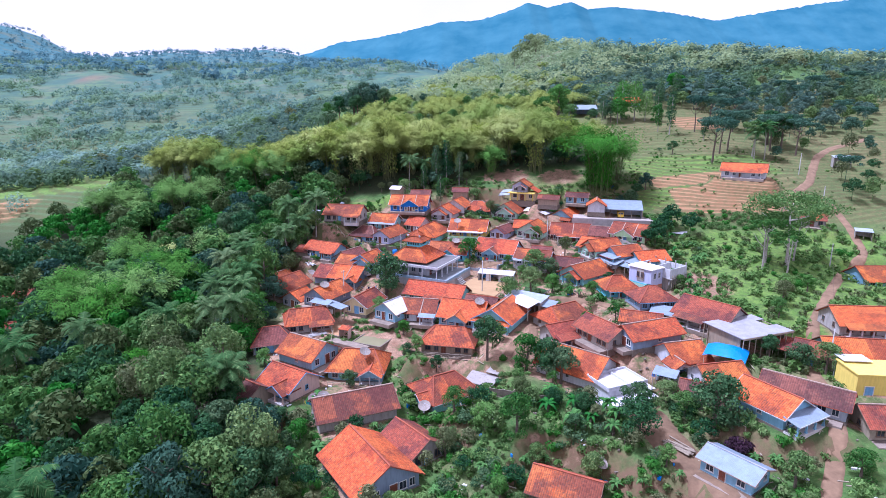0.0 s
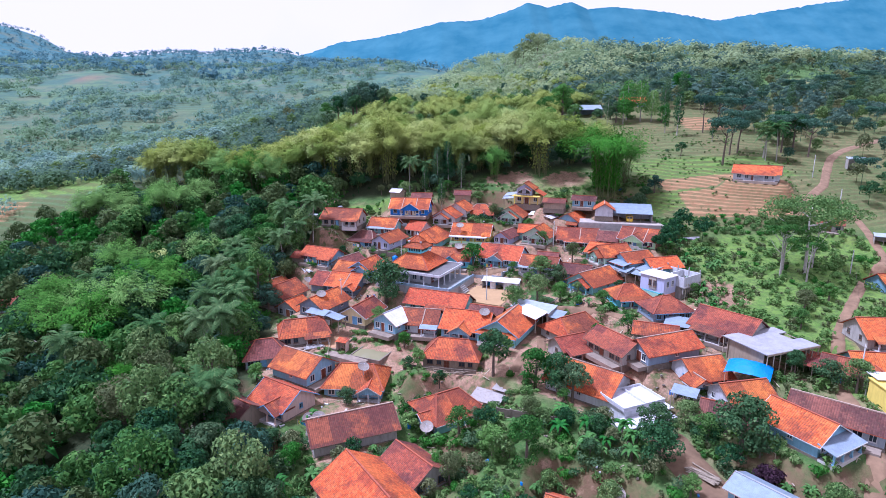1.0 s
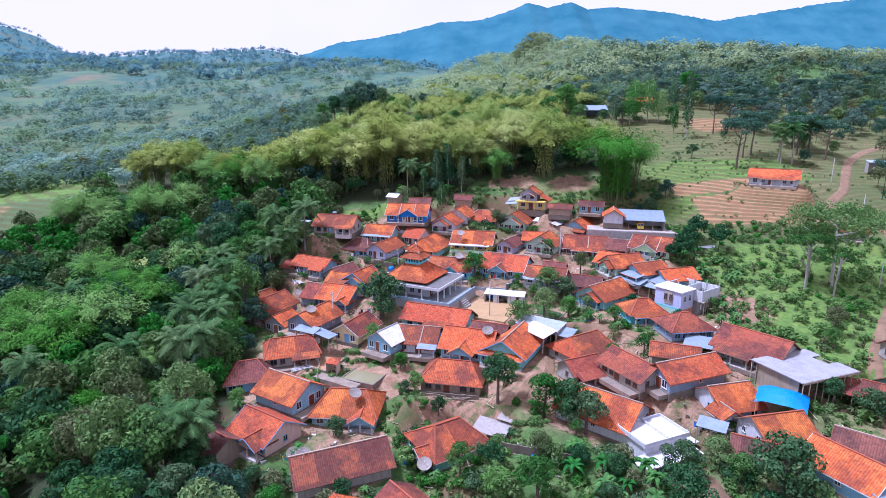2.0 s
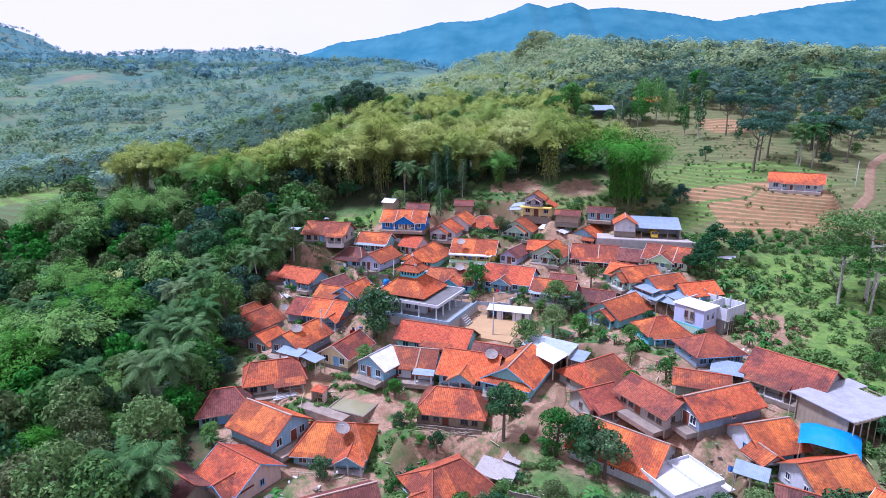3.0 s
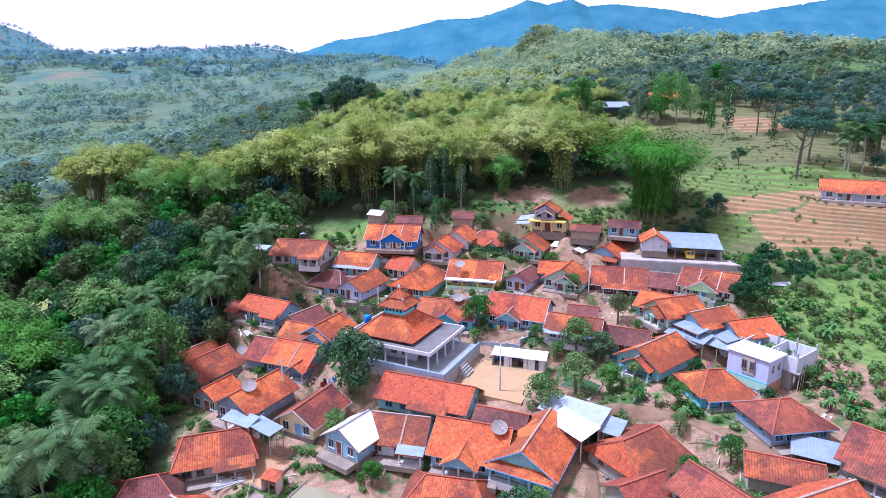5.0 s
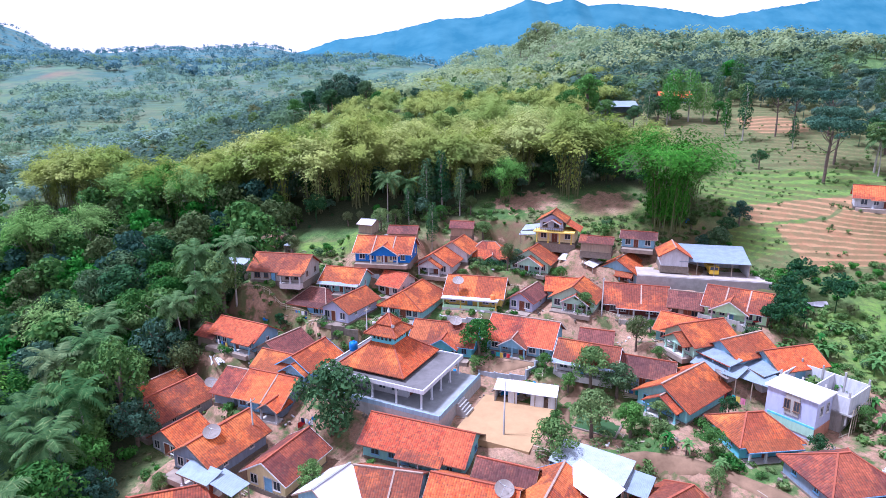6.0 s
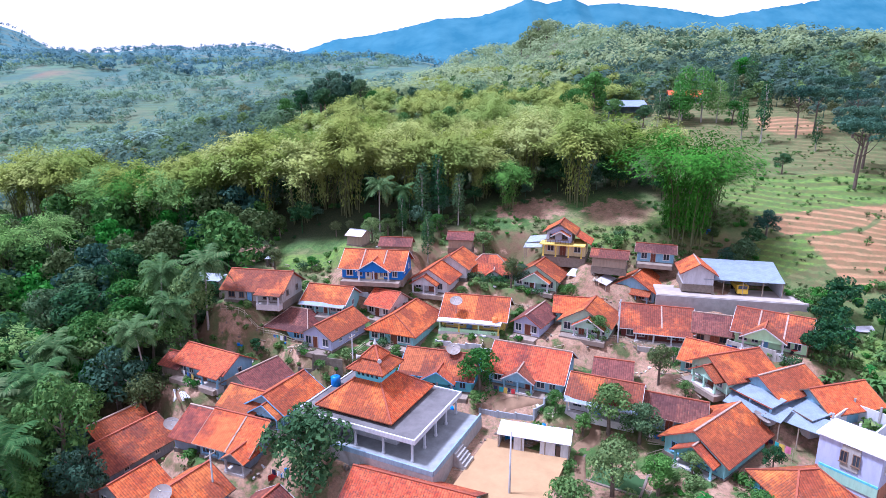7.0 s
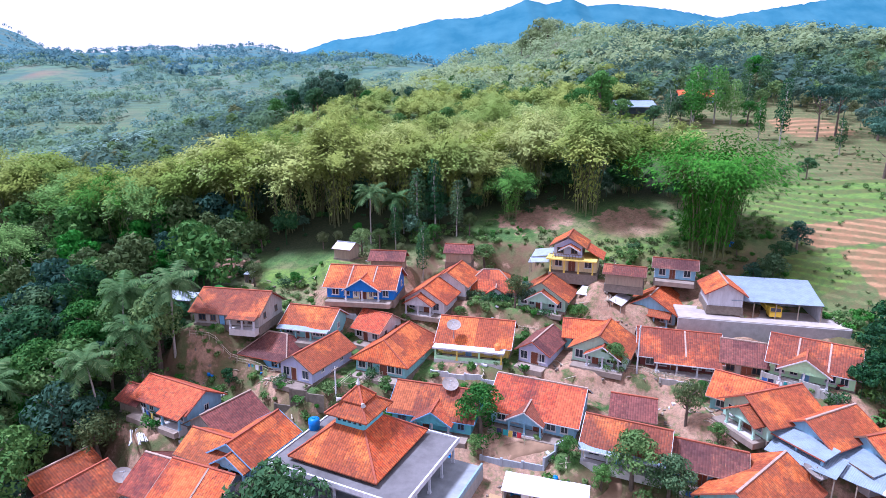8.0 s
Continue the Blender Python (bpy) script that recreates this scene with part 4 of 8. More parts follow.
    for a, za, b, zb in ((6.0, 5.8, 2.0, 8.9), (2.9, 10.4, 1.05, 11.8), (1.5, 11.75, 0.06, 13.25)):
        for sx, sy in ((-1, -1), (-1, 1), (1, 1), (1, -1)):
            part("hip_cap", Geo().beam((-1 + sx * a, 0.3 + sy * a, za), (-1 + sx * b, 0.3 + sy * b, zb), 0.22, 0.14), M_RIDGE, r)
    part("finial", Geo().tube([(-1, 0.3, 13.1), (-1, 0.3, 13.4), (-1, 0.3, 13.6), (-1, 0.3, 14.1)], [0.12, 0.28, 0.2, 0.03], 8), M_TRIM, home, "white finial")
    for sx, sy in ((-1, -1), (1, -1)):
        part("loudspeaker", Geo().tube([(-1 + sx * 1.4, 0.3 + sy * 1.4, 11.85), (-1 + sx * 1.85, 0.3 + sy * 1.85, 11.85)], [0.08, 0.3], 9), M_TRIM, home, "white horn loudspeaker")


prayer_hall(-6.4, 152.6, 0.0, -26)


# ---- other buildings ----
def yellow_house(x, y, z, yaw):
    """Two storeys: cream ground floor with yellow columns and a balcony, gabled upper floor."""
    home = thing("house", pose(x, y, z, 0, 0, yaw), "two-storey cream and yellow house with balcony and orange gabled roofs", "house", "village houses")
    pad(x, y, z - 0.1, 7)
    FOOT.append((x, y, radians(yaw), 5, 4.5))
    part("plinth", Geo().box(0, 0, -0.9, 9.0, 7.6, 2.0), M_PLINTH, home)
    part("wall", Geo().box(0, 0.8, 1.35, 8.4, 5.6, 2.7), WALL["cream"], home)
    part("balcony", Geo().box(-0.3, -1.0, 2.8, 9.2, 7.2, 0.24), WALL["yellow"], home)
    for i in range(4):
        part("column", column(Geo(), -4.2 + i * 2.6, -3.6, 2.68), WALL["yellow"], home)
    for a, w in ((-2.9, 1.4), (2.6, 1.4)):
        fr, pa = window_mesh(w, 1.3, M_TRIM)
        o = part("window", fr, None, home, m=pose(a, -2.03, 0.9))
        part("pane", pa, None, o)
    fr, le = door_mesh(1.3, 2.0, M_DOOR, M_TRIM)
    d = part("door", fr, None, home, m=pose(-0.4, -2.03, 0.1))
    part("door_leaf", le, None, d)
    up = part("upper_wall", shell(3.0, 2.6, 2.1, 1.75, 3.1, 0), WALL["lilac"], home, m=pose(-1.2, 0.6, 2.92, 0, 0, 90))
    for a in (-1.4, 1.2):
        fr, pa = window_mesh(1.2, 1.1, M_TRIMW)
        o = part("window", fr, None, home, m=pose(-1.2 + a, -2.44, 3.6))
        part("pane", pa, None, o)
    rail = Geo().box(-1.2, -3.9, 3.7, 6.4, 0.08, 0.08)
    for i in range(13):
        rail.box(-4.3 + i * 0.52, -3.9, 3.3, 0.06, 0.06, 0.8)
    part("railing", rail, M_TRIMW, home)
    top = thing_under("roof_group", home, pose(-1.2, 0.6, 2.92, 0, 0, 90))
    gable_roof(top, 7.6, 7.0, 2.1, 4.1, 0, ROOF["orange"], M_RIDGE, M_TRIMW, 91, "roof")
    g = Geo()
    g.plane((-2.6, -4.6, 4.55), (-2.6, -2.4, 4.55), (-0.7, -2.4, 5.6), (-0.7, -4.6, 5.6), seed=4)
    g.plane((1.2, -2.4, 4.55), (1.2, -4.6, 4.55), (-0.7, -4.6, 5.6), (-0.7, -2.4, 5.6), seed=5)
    part("dormer", g, ROOF["orange"], home)
    for s in (-1, 1):
        part("barge_board", Geo().beam((-0.7 + s * 1.95, -4.64, 4.5), (-0.7, -4.64, 5.6), 0.06, 0.24), M_TRIM, home, "white barge board")
    g = Geo().plane((5.4, -2.6, 2.95), (5.4, 3.6, 2.95), (2.2, 3.6, 4.7), (2.2, -2.6, 4.7), seed=6)
    part("side_roof", g, ROOF["red"], home)
    g = Geo().plane((-8.2, -1.8, 2.3), (-4.3, -1.8, 2.9), (-4.3, 2.6, 3.4), (-8.2, 2.6, 2.8), seed=8)
    g.plane((-8.4, -3.6, 1.6), (-4.3, -3.6, 2.0), (-4.3, -1.4, 2.5), (-8.4, -1.4, 2.1), seed=9)
    part("lean_to_roof", g, ROOF["grey"], home, "grey sheet-metal roof")
    for px, py in ((-8.1, -3.4), (-8.1, 2.4), (-8.1, -1.6)):
        part("post", Geo().box(px, py, 0.6, 0.14, 0.14, 3.0), M_WOOD, home)


def thing_under(name, parent, m):
    ob = new(name)
    ob.parent = parent
    ob.matrix_basis = m
    return ob


yellow_house(28.4, 198.0, 14.9, -20)


def lean_to(x, y, z, yaw, L, W, drop, roof, label, height=2.3, walls=None, name="shed"):
    """A mono-pitch roof on posts; z: height of its upper edge, drop: its fall towards the front."""
    home = thing(name, pose(x, y, z, 0, 0, yaw), label, "shed", "sheds and lean-tos")
    FOOT.append((x, y, radians(yaw), L / 2, W / 2))
    g = Geo().plane((-L / 2, -W / 2, -drop), (L / 2, -W / 2, -drop), (L / 2, W / 2, 0), (-L / 2, W / 2, 0), sag=0.1, seed=int(abs(x * 7 + y)), thick=0.06)
    part("roof", g, ROOF[roof], home)
    n = max(2, round(L / 3.2))
    for i in range(n + 1):
        for s, e in ((-1, -drop), (1, 0)):
            px = -L / 2 + 0.2 + i * (L - 0.4) / n
            b = -height - 1.6
            part("post", Geo().box(px, s * (W / 2 - 0.2), (b + e) / 2, 0.13, 0.13, e - b - 0.06), M_WOOD, home)
    if walls:
        h = height + 1.2
        for cx, cy, sx, sy in ((0, W / 2 - 0.25, L - 0.5, 0.12), (-L / 2 + 0.25, 0, 0.12, W - 0.62), (L / 2 - 0.25, 0, 0.12, W - 0.62)):
            part("wall", Geo().box(cx, cy, -drop - 0.1 - h / 2, sx, sy, h), WALL[walls], home)
    return home


lean_to(57.2, 182.2, 16.6, -14, 13.4, 8.0, 2.0, "steel", "open garage with bluish steel roof and white walls", 4.4, "white", "garage")
pad(55.0, 183.0, 11.7, 11)
pad(33.5, 186.6, 10.9, 4.5)
M_PALE = plain("pale_concrete", (0.46, 0.40, 0.36), 0.9, 0, 0.35, 0.5)
single("retaining_wall", Geo().box(0, 0, 0, 25, 0.5, 5.0), M_CONCRETE, pose(53.4, 176.9, 9.2, 0, 0, -14), "grey concrete retaining wall below the garage", "wall", kind="structure")
single("yard_slab", Geo().box(0, 0, 0, 25, 6.4, 0.3), M_PALE, pose(54.3, 180.0, 11.66, 0, 0, -14), "pale concrete forecourt of the garage", "pavement", kind="structure")


def truck(x, y, z, yaw):
    t = thing("truck", pose(x, y, z, 0, 0, yaw), "small yellow truck parked under the garage roof", "truck")
    yel = plain("yellow_paint", (0.75, 0.50, 0.04), 0.4, 0, 0.15)
    part("cab", Geo().box(0, -1.9, 1.15, 1.8, 1.5, 1.5).box(0, -2.3, 0.7, 1.75, 1.0, 0.7), yel, t)
    part("windscreen", Geo().box(0, -2.67, 1.5, 1.5, 0.05, 0.6), M_GLASS, t)
    part("bed", Geo().box(0, 0.6, 0.95, 1.95, 3.4, 0.2).box(-0.95, 0.6, 1.3, 0.08, 3.4, 0.6).box(0.95, 0.6, 1.3, 0.08, 3.4, 0.6).box(0, 2.28, 1.3, 1.9, 0.08, 0.6), yel, t)
    for sx in (-0.8, 0.8):
        for yy in (-1.7, 1.4):
            part("wheel", Geo().tube([(sx - 0.12, yy, 0.4), (sx + 0.12, yy, 0.4)], [0.4, 0.4], 12), plain("tyre", (0.03, 0.03, 0.03), 0.8), t)


truck(57.0, 181.2, 11.85, -14)
store = lean_to(14.5, 149.3, 2.5, -17, 9.8, 3.2, 0.45, "white", "low white-roofed store at the edge of the court", 1.9, "white")
for cx, wide in ((1.9, 2.0), (4.1, 1.0), (-1.9, 1.4)):
    part("front_wall", Geo().box(cx, -1.35, -1.75, wide, 0.12, 2.5), WALL["white"], store, "pale plastered front wall")
part("door_leaf", Geo().box(3.3, -1.36, -1.9, 0.6, 0.08, 1.9), M_DARKWOOD, store)
lean_to(18.9, 126.6, 2.2, -58, 7.0, 3.6, 1.0, "white", "white sheet roof beside an aqua house", 2.6)
lean_to(20.2, 131.4, 1.6, -34, 9.6, 5.2, 0.5, "grey", "grey corrugated roof over a workshop", 2.6, "cement")
lean_to(24.4, 128.2, 0.9, -34, 4.5, 4.0, 0.6, "steel", "small grey tin roof over stacked timber", 2.4)
lean_to(-45.0, 191.5, 12.2, -15, 6.5, 3.2, 0.6, "grey", "grey tin-roofed shed below the palms", 2.4, "cement")
house(-16.4, 204.0, 19.0, -25, 4.4, 4.2, "white", "bamboo", "s", windows=False, slope=0.5, note="on a raised base", name="field_hut")
lean_to(-35.6, 201.8, 13.4, -15, 1.8, 1.6, 0.3, "grey", "tiny grey tin shelter in the grass", 1.6, "cement", "field_hut")
lean_to(29.9, 191.0, 13.0, -35, 4.6, 3.0, 0.8, "white", "patched white and grey tin lean-to", 2.0)
lean_to(34.6, 188.6, 12.4, 55, 6.0, 2.2, 0.7, "white", "white tin strip roof along a house", 2.2)
lean_to(72.0, 170.4, 9.4, -20, 4.4, 3.6, 0.6, "white", "white tin roof among bananas", 2.0)
lean_to(7.6, 103.4, -6.2, -30, 6.0, 3.6, 0.8, "rusty", "weathered rusty tin lean-to behind a house", 2.4)
lean_to(11.5, 104.6, -5.0, -35, 5.0, 3.4, 0.7, "rusty", "rusty tin shelter under the trees", 2.6)
lean_to(16.0, 98.5, -6.6, -25, 6.5, 3.4, 0.5, "rusty", "low shelter with weathered board roof", 1.8)
lean_to(45.2, 151.2, 5.6, -52, 7.6, 3.8, 0.8, "steel", "bluish steel canopy over a yard with laundry", 2.4)
lean_to(49.6, 147.8, 5.2, -52, 7.0, 3.4, 0.8, "steel", "bluish steel canopy beside a pale house", 2.4)
lean_to(49.3, 120.4, 2.0, -30, 6.0, 4.4, 0.8, "steel", "bluish tin roof between brown roofs", 2.2)
lean_to(40.4, 95.6, -1.2, -35, 4.2, 2.6, 0.6, "steel", "pale tin canopy over a laundry yard", 2.2)
lean_to(-25.2, 129.6, 0.0, 62, 3.0, 4.4, 0.7, "steel", "blue tin awning beside a house", 2.2)
lean_to(124.0, 165.0, 11.0, -30, 4.5, 3.5, 0.5, "grey", "grey tin kiosk beside the road", 2.2, "cement")
lean_to(148.0, 214.0, 29.0, -20, 6.0, 4.0, 0.6, "grey", "grey tin-roofed shed up the road", 2.4, "cement")
lean_to(71.0, 299.0, 48.6, -8, 14.0, 9.0, 2.4, "steel", "blue-grey tin roof among trees on the hill", 2.6, "slate")


def white_block(x, y, z, yaw):
    """The two-storey concrete house with a flat white roof, its rear half unfinished."""
    home = thing("house", pose(x, y, z, 0, 0, yaw), "white two-storey concrete house with flat roof, partly unfinished", "house", "village houses")
    pad(x, y, z + 0.2, 6)
    FOOT.append((x, y, radians(yaw), 4.2, 5))
    part("wall", Geo().box(0, 0, 2.6, 6.6, 4.8, 7.2), WALL["lilac"], home)
    part("bay", Geo().box(0.2, -2.46, 4.5, 1.9, 0.16, 3.0), WALL["cement"], home, "bare plaster strip round the windows")
    part("mural", Geo().box(0.2, -2.46, 1.5, 6.2, 0.1, 1.3), WALL["mint"], home, "green and teal painted band")
    part("mural_edge", Geo().box(0.2, -2.47, 2.3, 6.2, 0.1, 0.28), WALL["cyan"], home, "teal painted stripe")
    part("side_band", Geo().box(3.35, 0, 1.2, 0.1, 4.6, 1.8), WALL["brick"], home, "brick-red unplastered band")
    part("roof_slab", Geo().box(0, 0, 6.3, 7.2, 5.4, 0.24), plain("white_paint", (0.80, 0.79, 0.78), 0.7, 0, 0.1), home, "freshly whitewashed flat slab")
    for a in (-0.45, 0.85):
        fr, pa = window_mesh(0.8, 1.5, M_TRIMW)
        o = part("window", fr, None, home, m=pose(a, -2.54, 3.8))
        part("pane", pa, None, o)
    for a in (-1.0, 0.9):
        fr, pa = window_mesh(0.9, 1.5, M_TRIM)
        o = part("window", fr, None, home, m=pose(3.3, a, 3.8, 0, 0, 90))
        part("pane", pa, None, o)
    # open, roofless rooms at the back
    for cx, cy, sx, sy in ((0.6, 9.6, 9.4, 0.18), (-4.0, 6.1, 0.18, 6.8), (5.2, 6.1, 0.18, 6.8), (0.6, 6.1, 0.16, 6.8), (0.6, 2.6, 9.4, 0.18)):
        part("unfinished_wall", Geo().box(cx, cy, 4.9, sx, sy, 2.4), WALL["white"], home, "bare pale plaster wall")
    part("upper_floor", Geo().box(0.6, 6.1, 3.6, 10.4, 7.4, 0.2), M_CONCRETE, home)
    part("lower_wall", Geo().box(0.4, 6.1, 1.0, 8.2, 6.0, 5.0), WALL["cement"], home)
    for i in range(4):
        for cy in (2.72, 9.5):
            part("bare_column", Geo().box(-3.9 + i * 3.0, cy, 4.4, 0.22, 0.22, 5.0), M_CONCRETE, home)
    for i in range(8):
        part("bamboo_pole", Geo().beam((5.7, 2.8 + i * 0.9, -0.5), (5.8, 2.8 + i * 0.9, 4.6), 0.09), M_BAMBOO, home)


white_block(52.2, 141.6, -0.3, -55)


def half_built(x, y, z, yaw):
    """A flat formwork roof on posts over a building site."""
    home = thing("unfinished_house", pose(x, y, z, 0, 0, yaw), "house under construction with flat pale formwork roof", "house", "village houses")
    pad(x, y, z - 4.4, 8)
    FOOT.append((x, y, radians(yaw), 6.6, 5.2))
    g = Geo().box(-1.2, 0, 0, 10.6, 9.8, 0.16).box(5.2, -3.0, 0, 2.2, 3.8, 0.16).box(5.2, 3.4, 0, 2.2, 3.0, 0.16)
    part("roof_deck", g, ROOF["pale"], home, "pale grey weathered deck sheets")
    for i in range(6):
        part("deck_board", Geo().box(-6.2 + i * 2.4, 0.2, -0.16, 0.16, 10.4, 0.14), M_WOOD, home)
    for i in range(9):
        for cy in (-4.8, 4.8):
            part("post", Geo().box(-6.2 + i * 1.55, cy, -2.6, 0.11, 0.11, 5.0), M_BAMBOO, home)
    # dark bamboo colour on these walls stands for the shade under the deck
    for cx, cy, sx, sy in ((-0.6, 3.9, 11.0, 0.16), (-5.8, 0, 0.16, 7.6), (5.4, 0, 0.16, 7.6)):
        part("wall", Geo().box(cx, cy, -2.7, sx, sy, 4.6), WALL["bamboo"], home)
    part("edge_board", Geo().box(0, -5.02, -0.1, 12.6, 0.08, 0.34), M_WOOD, home)


half_built(60.2, 106.2, 3.2, 20)


def tarp(x, y, z, yaw, L, W, label):
    n = 14
    g = Geo()
    pt = {}
    for i in range(n + 1):
        for j in range(n + 1):
            a, b = i / n, j / n
            h = 0.9 * math.sin(math.pi * a) * math.sin(math.pi * b) - 0.7 * (abs(a - 0.5) * 2) ** 3 * 0.8 - 0.9 * b * 0 + 0.12 * noise.noise(Vector((a * 5, b * 5, 1.3)))
            pt[i, j] = ((a - 0.5) * L, (b - 0.5) * W, h + 0.5 * b)
    for i in range(n):
        for j in range(n):
            g.face([pt[i, j], pt[i + 1, j], pt[i + 1, j + 1], pt[i, j + 1]])
    ob = thing("tarpaulin", pose(x, y, z, 0, 0, yaw), label, "tarpaulin")
    part("sheet", g, M_TARP, ob)
    for sx in (-1, 1):
        for sy in (-1, 1):
            part("pole", Geo().box(sx * L * 0.46, sy * W * 0.46, -2.2, 0.1, 0.1, 4.0), M_BAMBOO, ob)


tarp(53.0, 99.6, 0.7, -35, 7.2, 5.4, "bright blue plastic tarpaulin slung over poles")
lean_to(66.6, 102.6, 1.6, -42, 6.5, 5.0, 1.2, "brown", "brown tiled lean-to beside the building site", 2.4, "bamboo")


def white_decks(x, y, z, yaw):
    home = thing("house", pose(x, y, z, 0, 0, yaw), "low house with flat whitewashed concrete roof on two levels", "house", "village houses")
    pad(x, y, z - 4.2, 6)
    FOOT.append((x, y, radians(yaw), 6, 4.8))
    part("wall", Geo().box(0, 0, -2.6, 8.0, 6.0, 4.8), WALL["white"], home)
    part("upper_deck", Geo().box(0, 0, -0.1, 8.8, 6.4, 0.3), ROOF["white"], home)
    for cx, cy, sx, sy in ((0, -3.1, 8.8, 0.14), (0, 3.1, 8.8, 0.14), (-4.33, 0, 0.14, 6.0), (4.33, 0, 0.14, 6.0), (0.4, 0, 0.14, 6.0)):
        part("parapet", Geo().box(cx, cy, 0.25, sx, sy, 0.5), WALL["white"], home)
    part("lower_deck", Geo().box(-1.2, -4.4, -1.6, 11.5, 3.4, 0.22), ROOF["white"], home)
    part("lower_deck", Geo().box(5.4, -0.5, -1.7, 2.2, 5.6, 0.2), ROOF["white"], home)
    for i in range(4):
        fr, pa = window_mesh(0.9, 1.3, M_TRIMW)
        o = part("window", fr, None, home, m=pose(-2.6 + i * 1.7, -3.0, -3.6))
        part("pane", pa, None, o)
    for i in range(5):
        part("post", Geo().box(-6.6 + i * 2.6, -5.8, -3.4, 0.14, 0.14, 3.6), M_WOOD, home)


white_decks(32.3, 97.8, -4.0, 23)


def yellow_shop(x, y, z, yaw):
    home = thing("house", pose(x, y, z, 0, 0, yaw), "plain yellow building with white flat awning beside the road", "house", "village houses")
    pad(x, y, z, 5)
    FOOT.append((x, y, radians(yaw), 4.5, 4))
    part("wall", Geo().box(0, 0, 1.2, 8.0, 6.0, 4.2), WALL["yellow"], home)
    part("roof_slab", Geo().box(0, 0, 3.4, 8.4, 6.4, 0.2), WALL["yellow"], home)
    part("awning", Geo().box(-1.6, 2.8, 3.9, 4.6, 3.0, 0.12), ROOF["white"], home, "white awning sheet")
    for px in (-3.6, 0.4):
        part("post", Geo().box(px, 4.0, 1.8, 0.12, 0.12, 4.2), M_STEEL, home)
    fr, le = door_mesh(1.3, 2.0, M_TRIMB, M_TRIM)
    d = part("door", fr, None, home, m=pose(-2.0, -3.0, -0.7))
    part("door_leaf", le, None, d)


yellow_shop(72.4, 89.0, -1.0, -5)

# ---- court, ponds, lanes ----
pad(10.4, 143.6, -0.05, 8.5, radians(60), 6.6, 5.4)
court = plain("packed_earth", (0.40, 0.26, 0.13), 0.95, 0, 0.22, 0.5)
single("court", Geo().box(0, 0, -0.4, 12.6, 11.2, 1.0), court, pose(10.6, 143.4, -0.1, 0, 0, 64), "bare ochre earth volleyball court beside the mosque", "court", kind="structure")
FOOT.append((10.6, 143.4, radians(64), 6.3, 5.7))
water = Nodes("muddy_water", 0.08, 0, 0.5)
M_MUD = water.done(water.mix(water.noise(water.place(), 0.4), (0.20, 0.19, 0.10), (0.27, 0.25, 0.15)))
water = Nodes("green_water", 0.1, 0, 0.5)
M_POND = water.done(water.mix(water.noise(water.place(), 0.4), (0.035, 0.085, 0.035), (0.07, 0.13, 0.05)))


def pond(x, y, z, yaw, L, W, mat, label, margin=0.6):
    pad(x, y, z - 0.1, max(L, W) * 0.62, radians(yaw), L / 2 + margin, W / 2 + margin)
    FOOT.append((x, y, radians(yaw), L / 2 + 0.4, W / 2 + 0.4))
    o = thing("pond", pose(x, y, z, 0, 0, yaw), label, "pond", kind="structure")
    part("water", Geo().box(0, 0, -0.45, L, W, 0.95), mat, o)
    for cx, cy, sx, sy in ((0, -W / 2 - 0.15, L + 0.6, 0.3), (0, W / 2 + 0.15, L + 0.6, 0.3), (-L / 2 - 0.15, 0, 0.3, W), (L / 2 + 0.15, 0, 0.3, W)):
        part("rim", Geo().box(cx, cy, -1.65, sx, sy, 3.6), M_PLINTH, o)
    return o


pond(-15.6, 121.1, -5.6, -24, 6.8, 6.8, M_MUD, "muddy fish pond with concrete rim between houses", 2.0)
pond(-25.0, 126.4, -5.2, -26, 6.2, 7.2, plain("wet_mud", (0.40, 0.235, 0.125), 0.5, 0, 0.3, 0.8), "shallow drained pond of smooth brown mud", 1.4)
pond(24.2, 145.6, -1.2, -30, 8.0, 7.0, M_POND, "dark green fish pond below trees")
for x, y, z, r in ((-10.0, 119.6, -5.7, 3.2), (-12.4, 115.8, -5.75, 2.8), (-9.4, 123.4, -5.3, 3.0), (-16.0, 126.2, -4.9, 2.4)):
    pad(x, y, z, r)
lean_to(-22.2, 121.9, -2.9, -20, 2.6, 2.0, 0.4, "red", "small red-roofed shelter on stilts at the pond's edge", 1.2, "pink", "field_hut")
single("yard_slab", Geo().box(0, 0, -0.6, 10.0, 2.2, 1.5), M_YARD, pose(-20.9, 118.2, -5.55, 0, 0, -30), "worn cement walkway along the pond", "pavement", kind="structure")

ROADS = []


def lane(pts, width, mat, label, name):
    """A dirt strip that lies on the ground along a line of points."""
    ROADS.append((pts, width, mat, label, name))


M_DIRT = plain("road_dirt", (0.26, 0.165, 0.098), 0.95, 0, 0.5, 0.5)
lane([(33.0, 92.0), (34.6, 86.3), (35.8, 79.7), (38.0, 74.0), (40.0, 66.5), (41, 50)], 6.0, M_DIRT, "wide reddish dirt lane between banks", "road")
lane(ROAD_LINE[:14], 2.2, M_DIRT, "reddish dirt road with worn wheel tracks", "road")
lane(SPUR + ROAD_LINE[14:], 2.6, M_DIRT, "broad rutted dirt road climbing past a lone house", "road")
lane([(13.2, 108.5), (14.8, 113.3), (20.0, 117.0), (21.0, 126.0), (22.5, 134.1), (28.4, 135.2), (34.3, 132.6), (39.0, 128.5), (42.4, 123.8), (48, 118)], 1.8, M_DIRT, "narrow earthen footpath between houses", "path")
lane([(20.0, 150.0), (24.5, 150.8), (21.5, 156.5), (13.5, 157.5), (8.6, 157.0)], 1.6, M_DIRT, "earthen footpath past the court", "path")
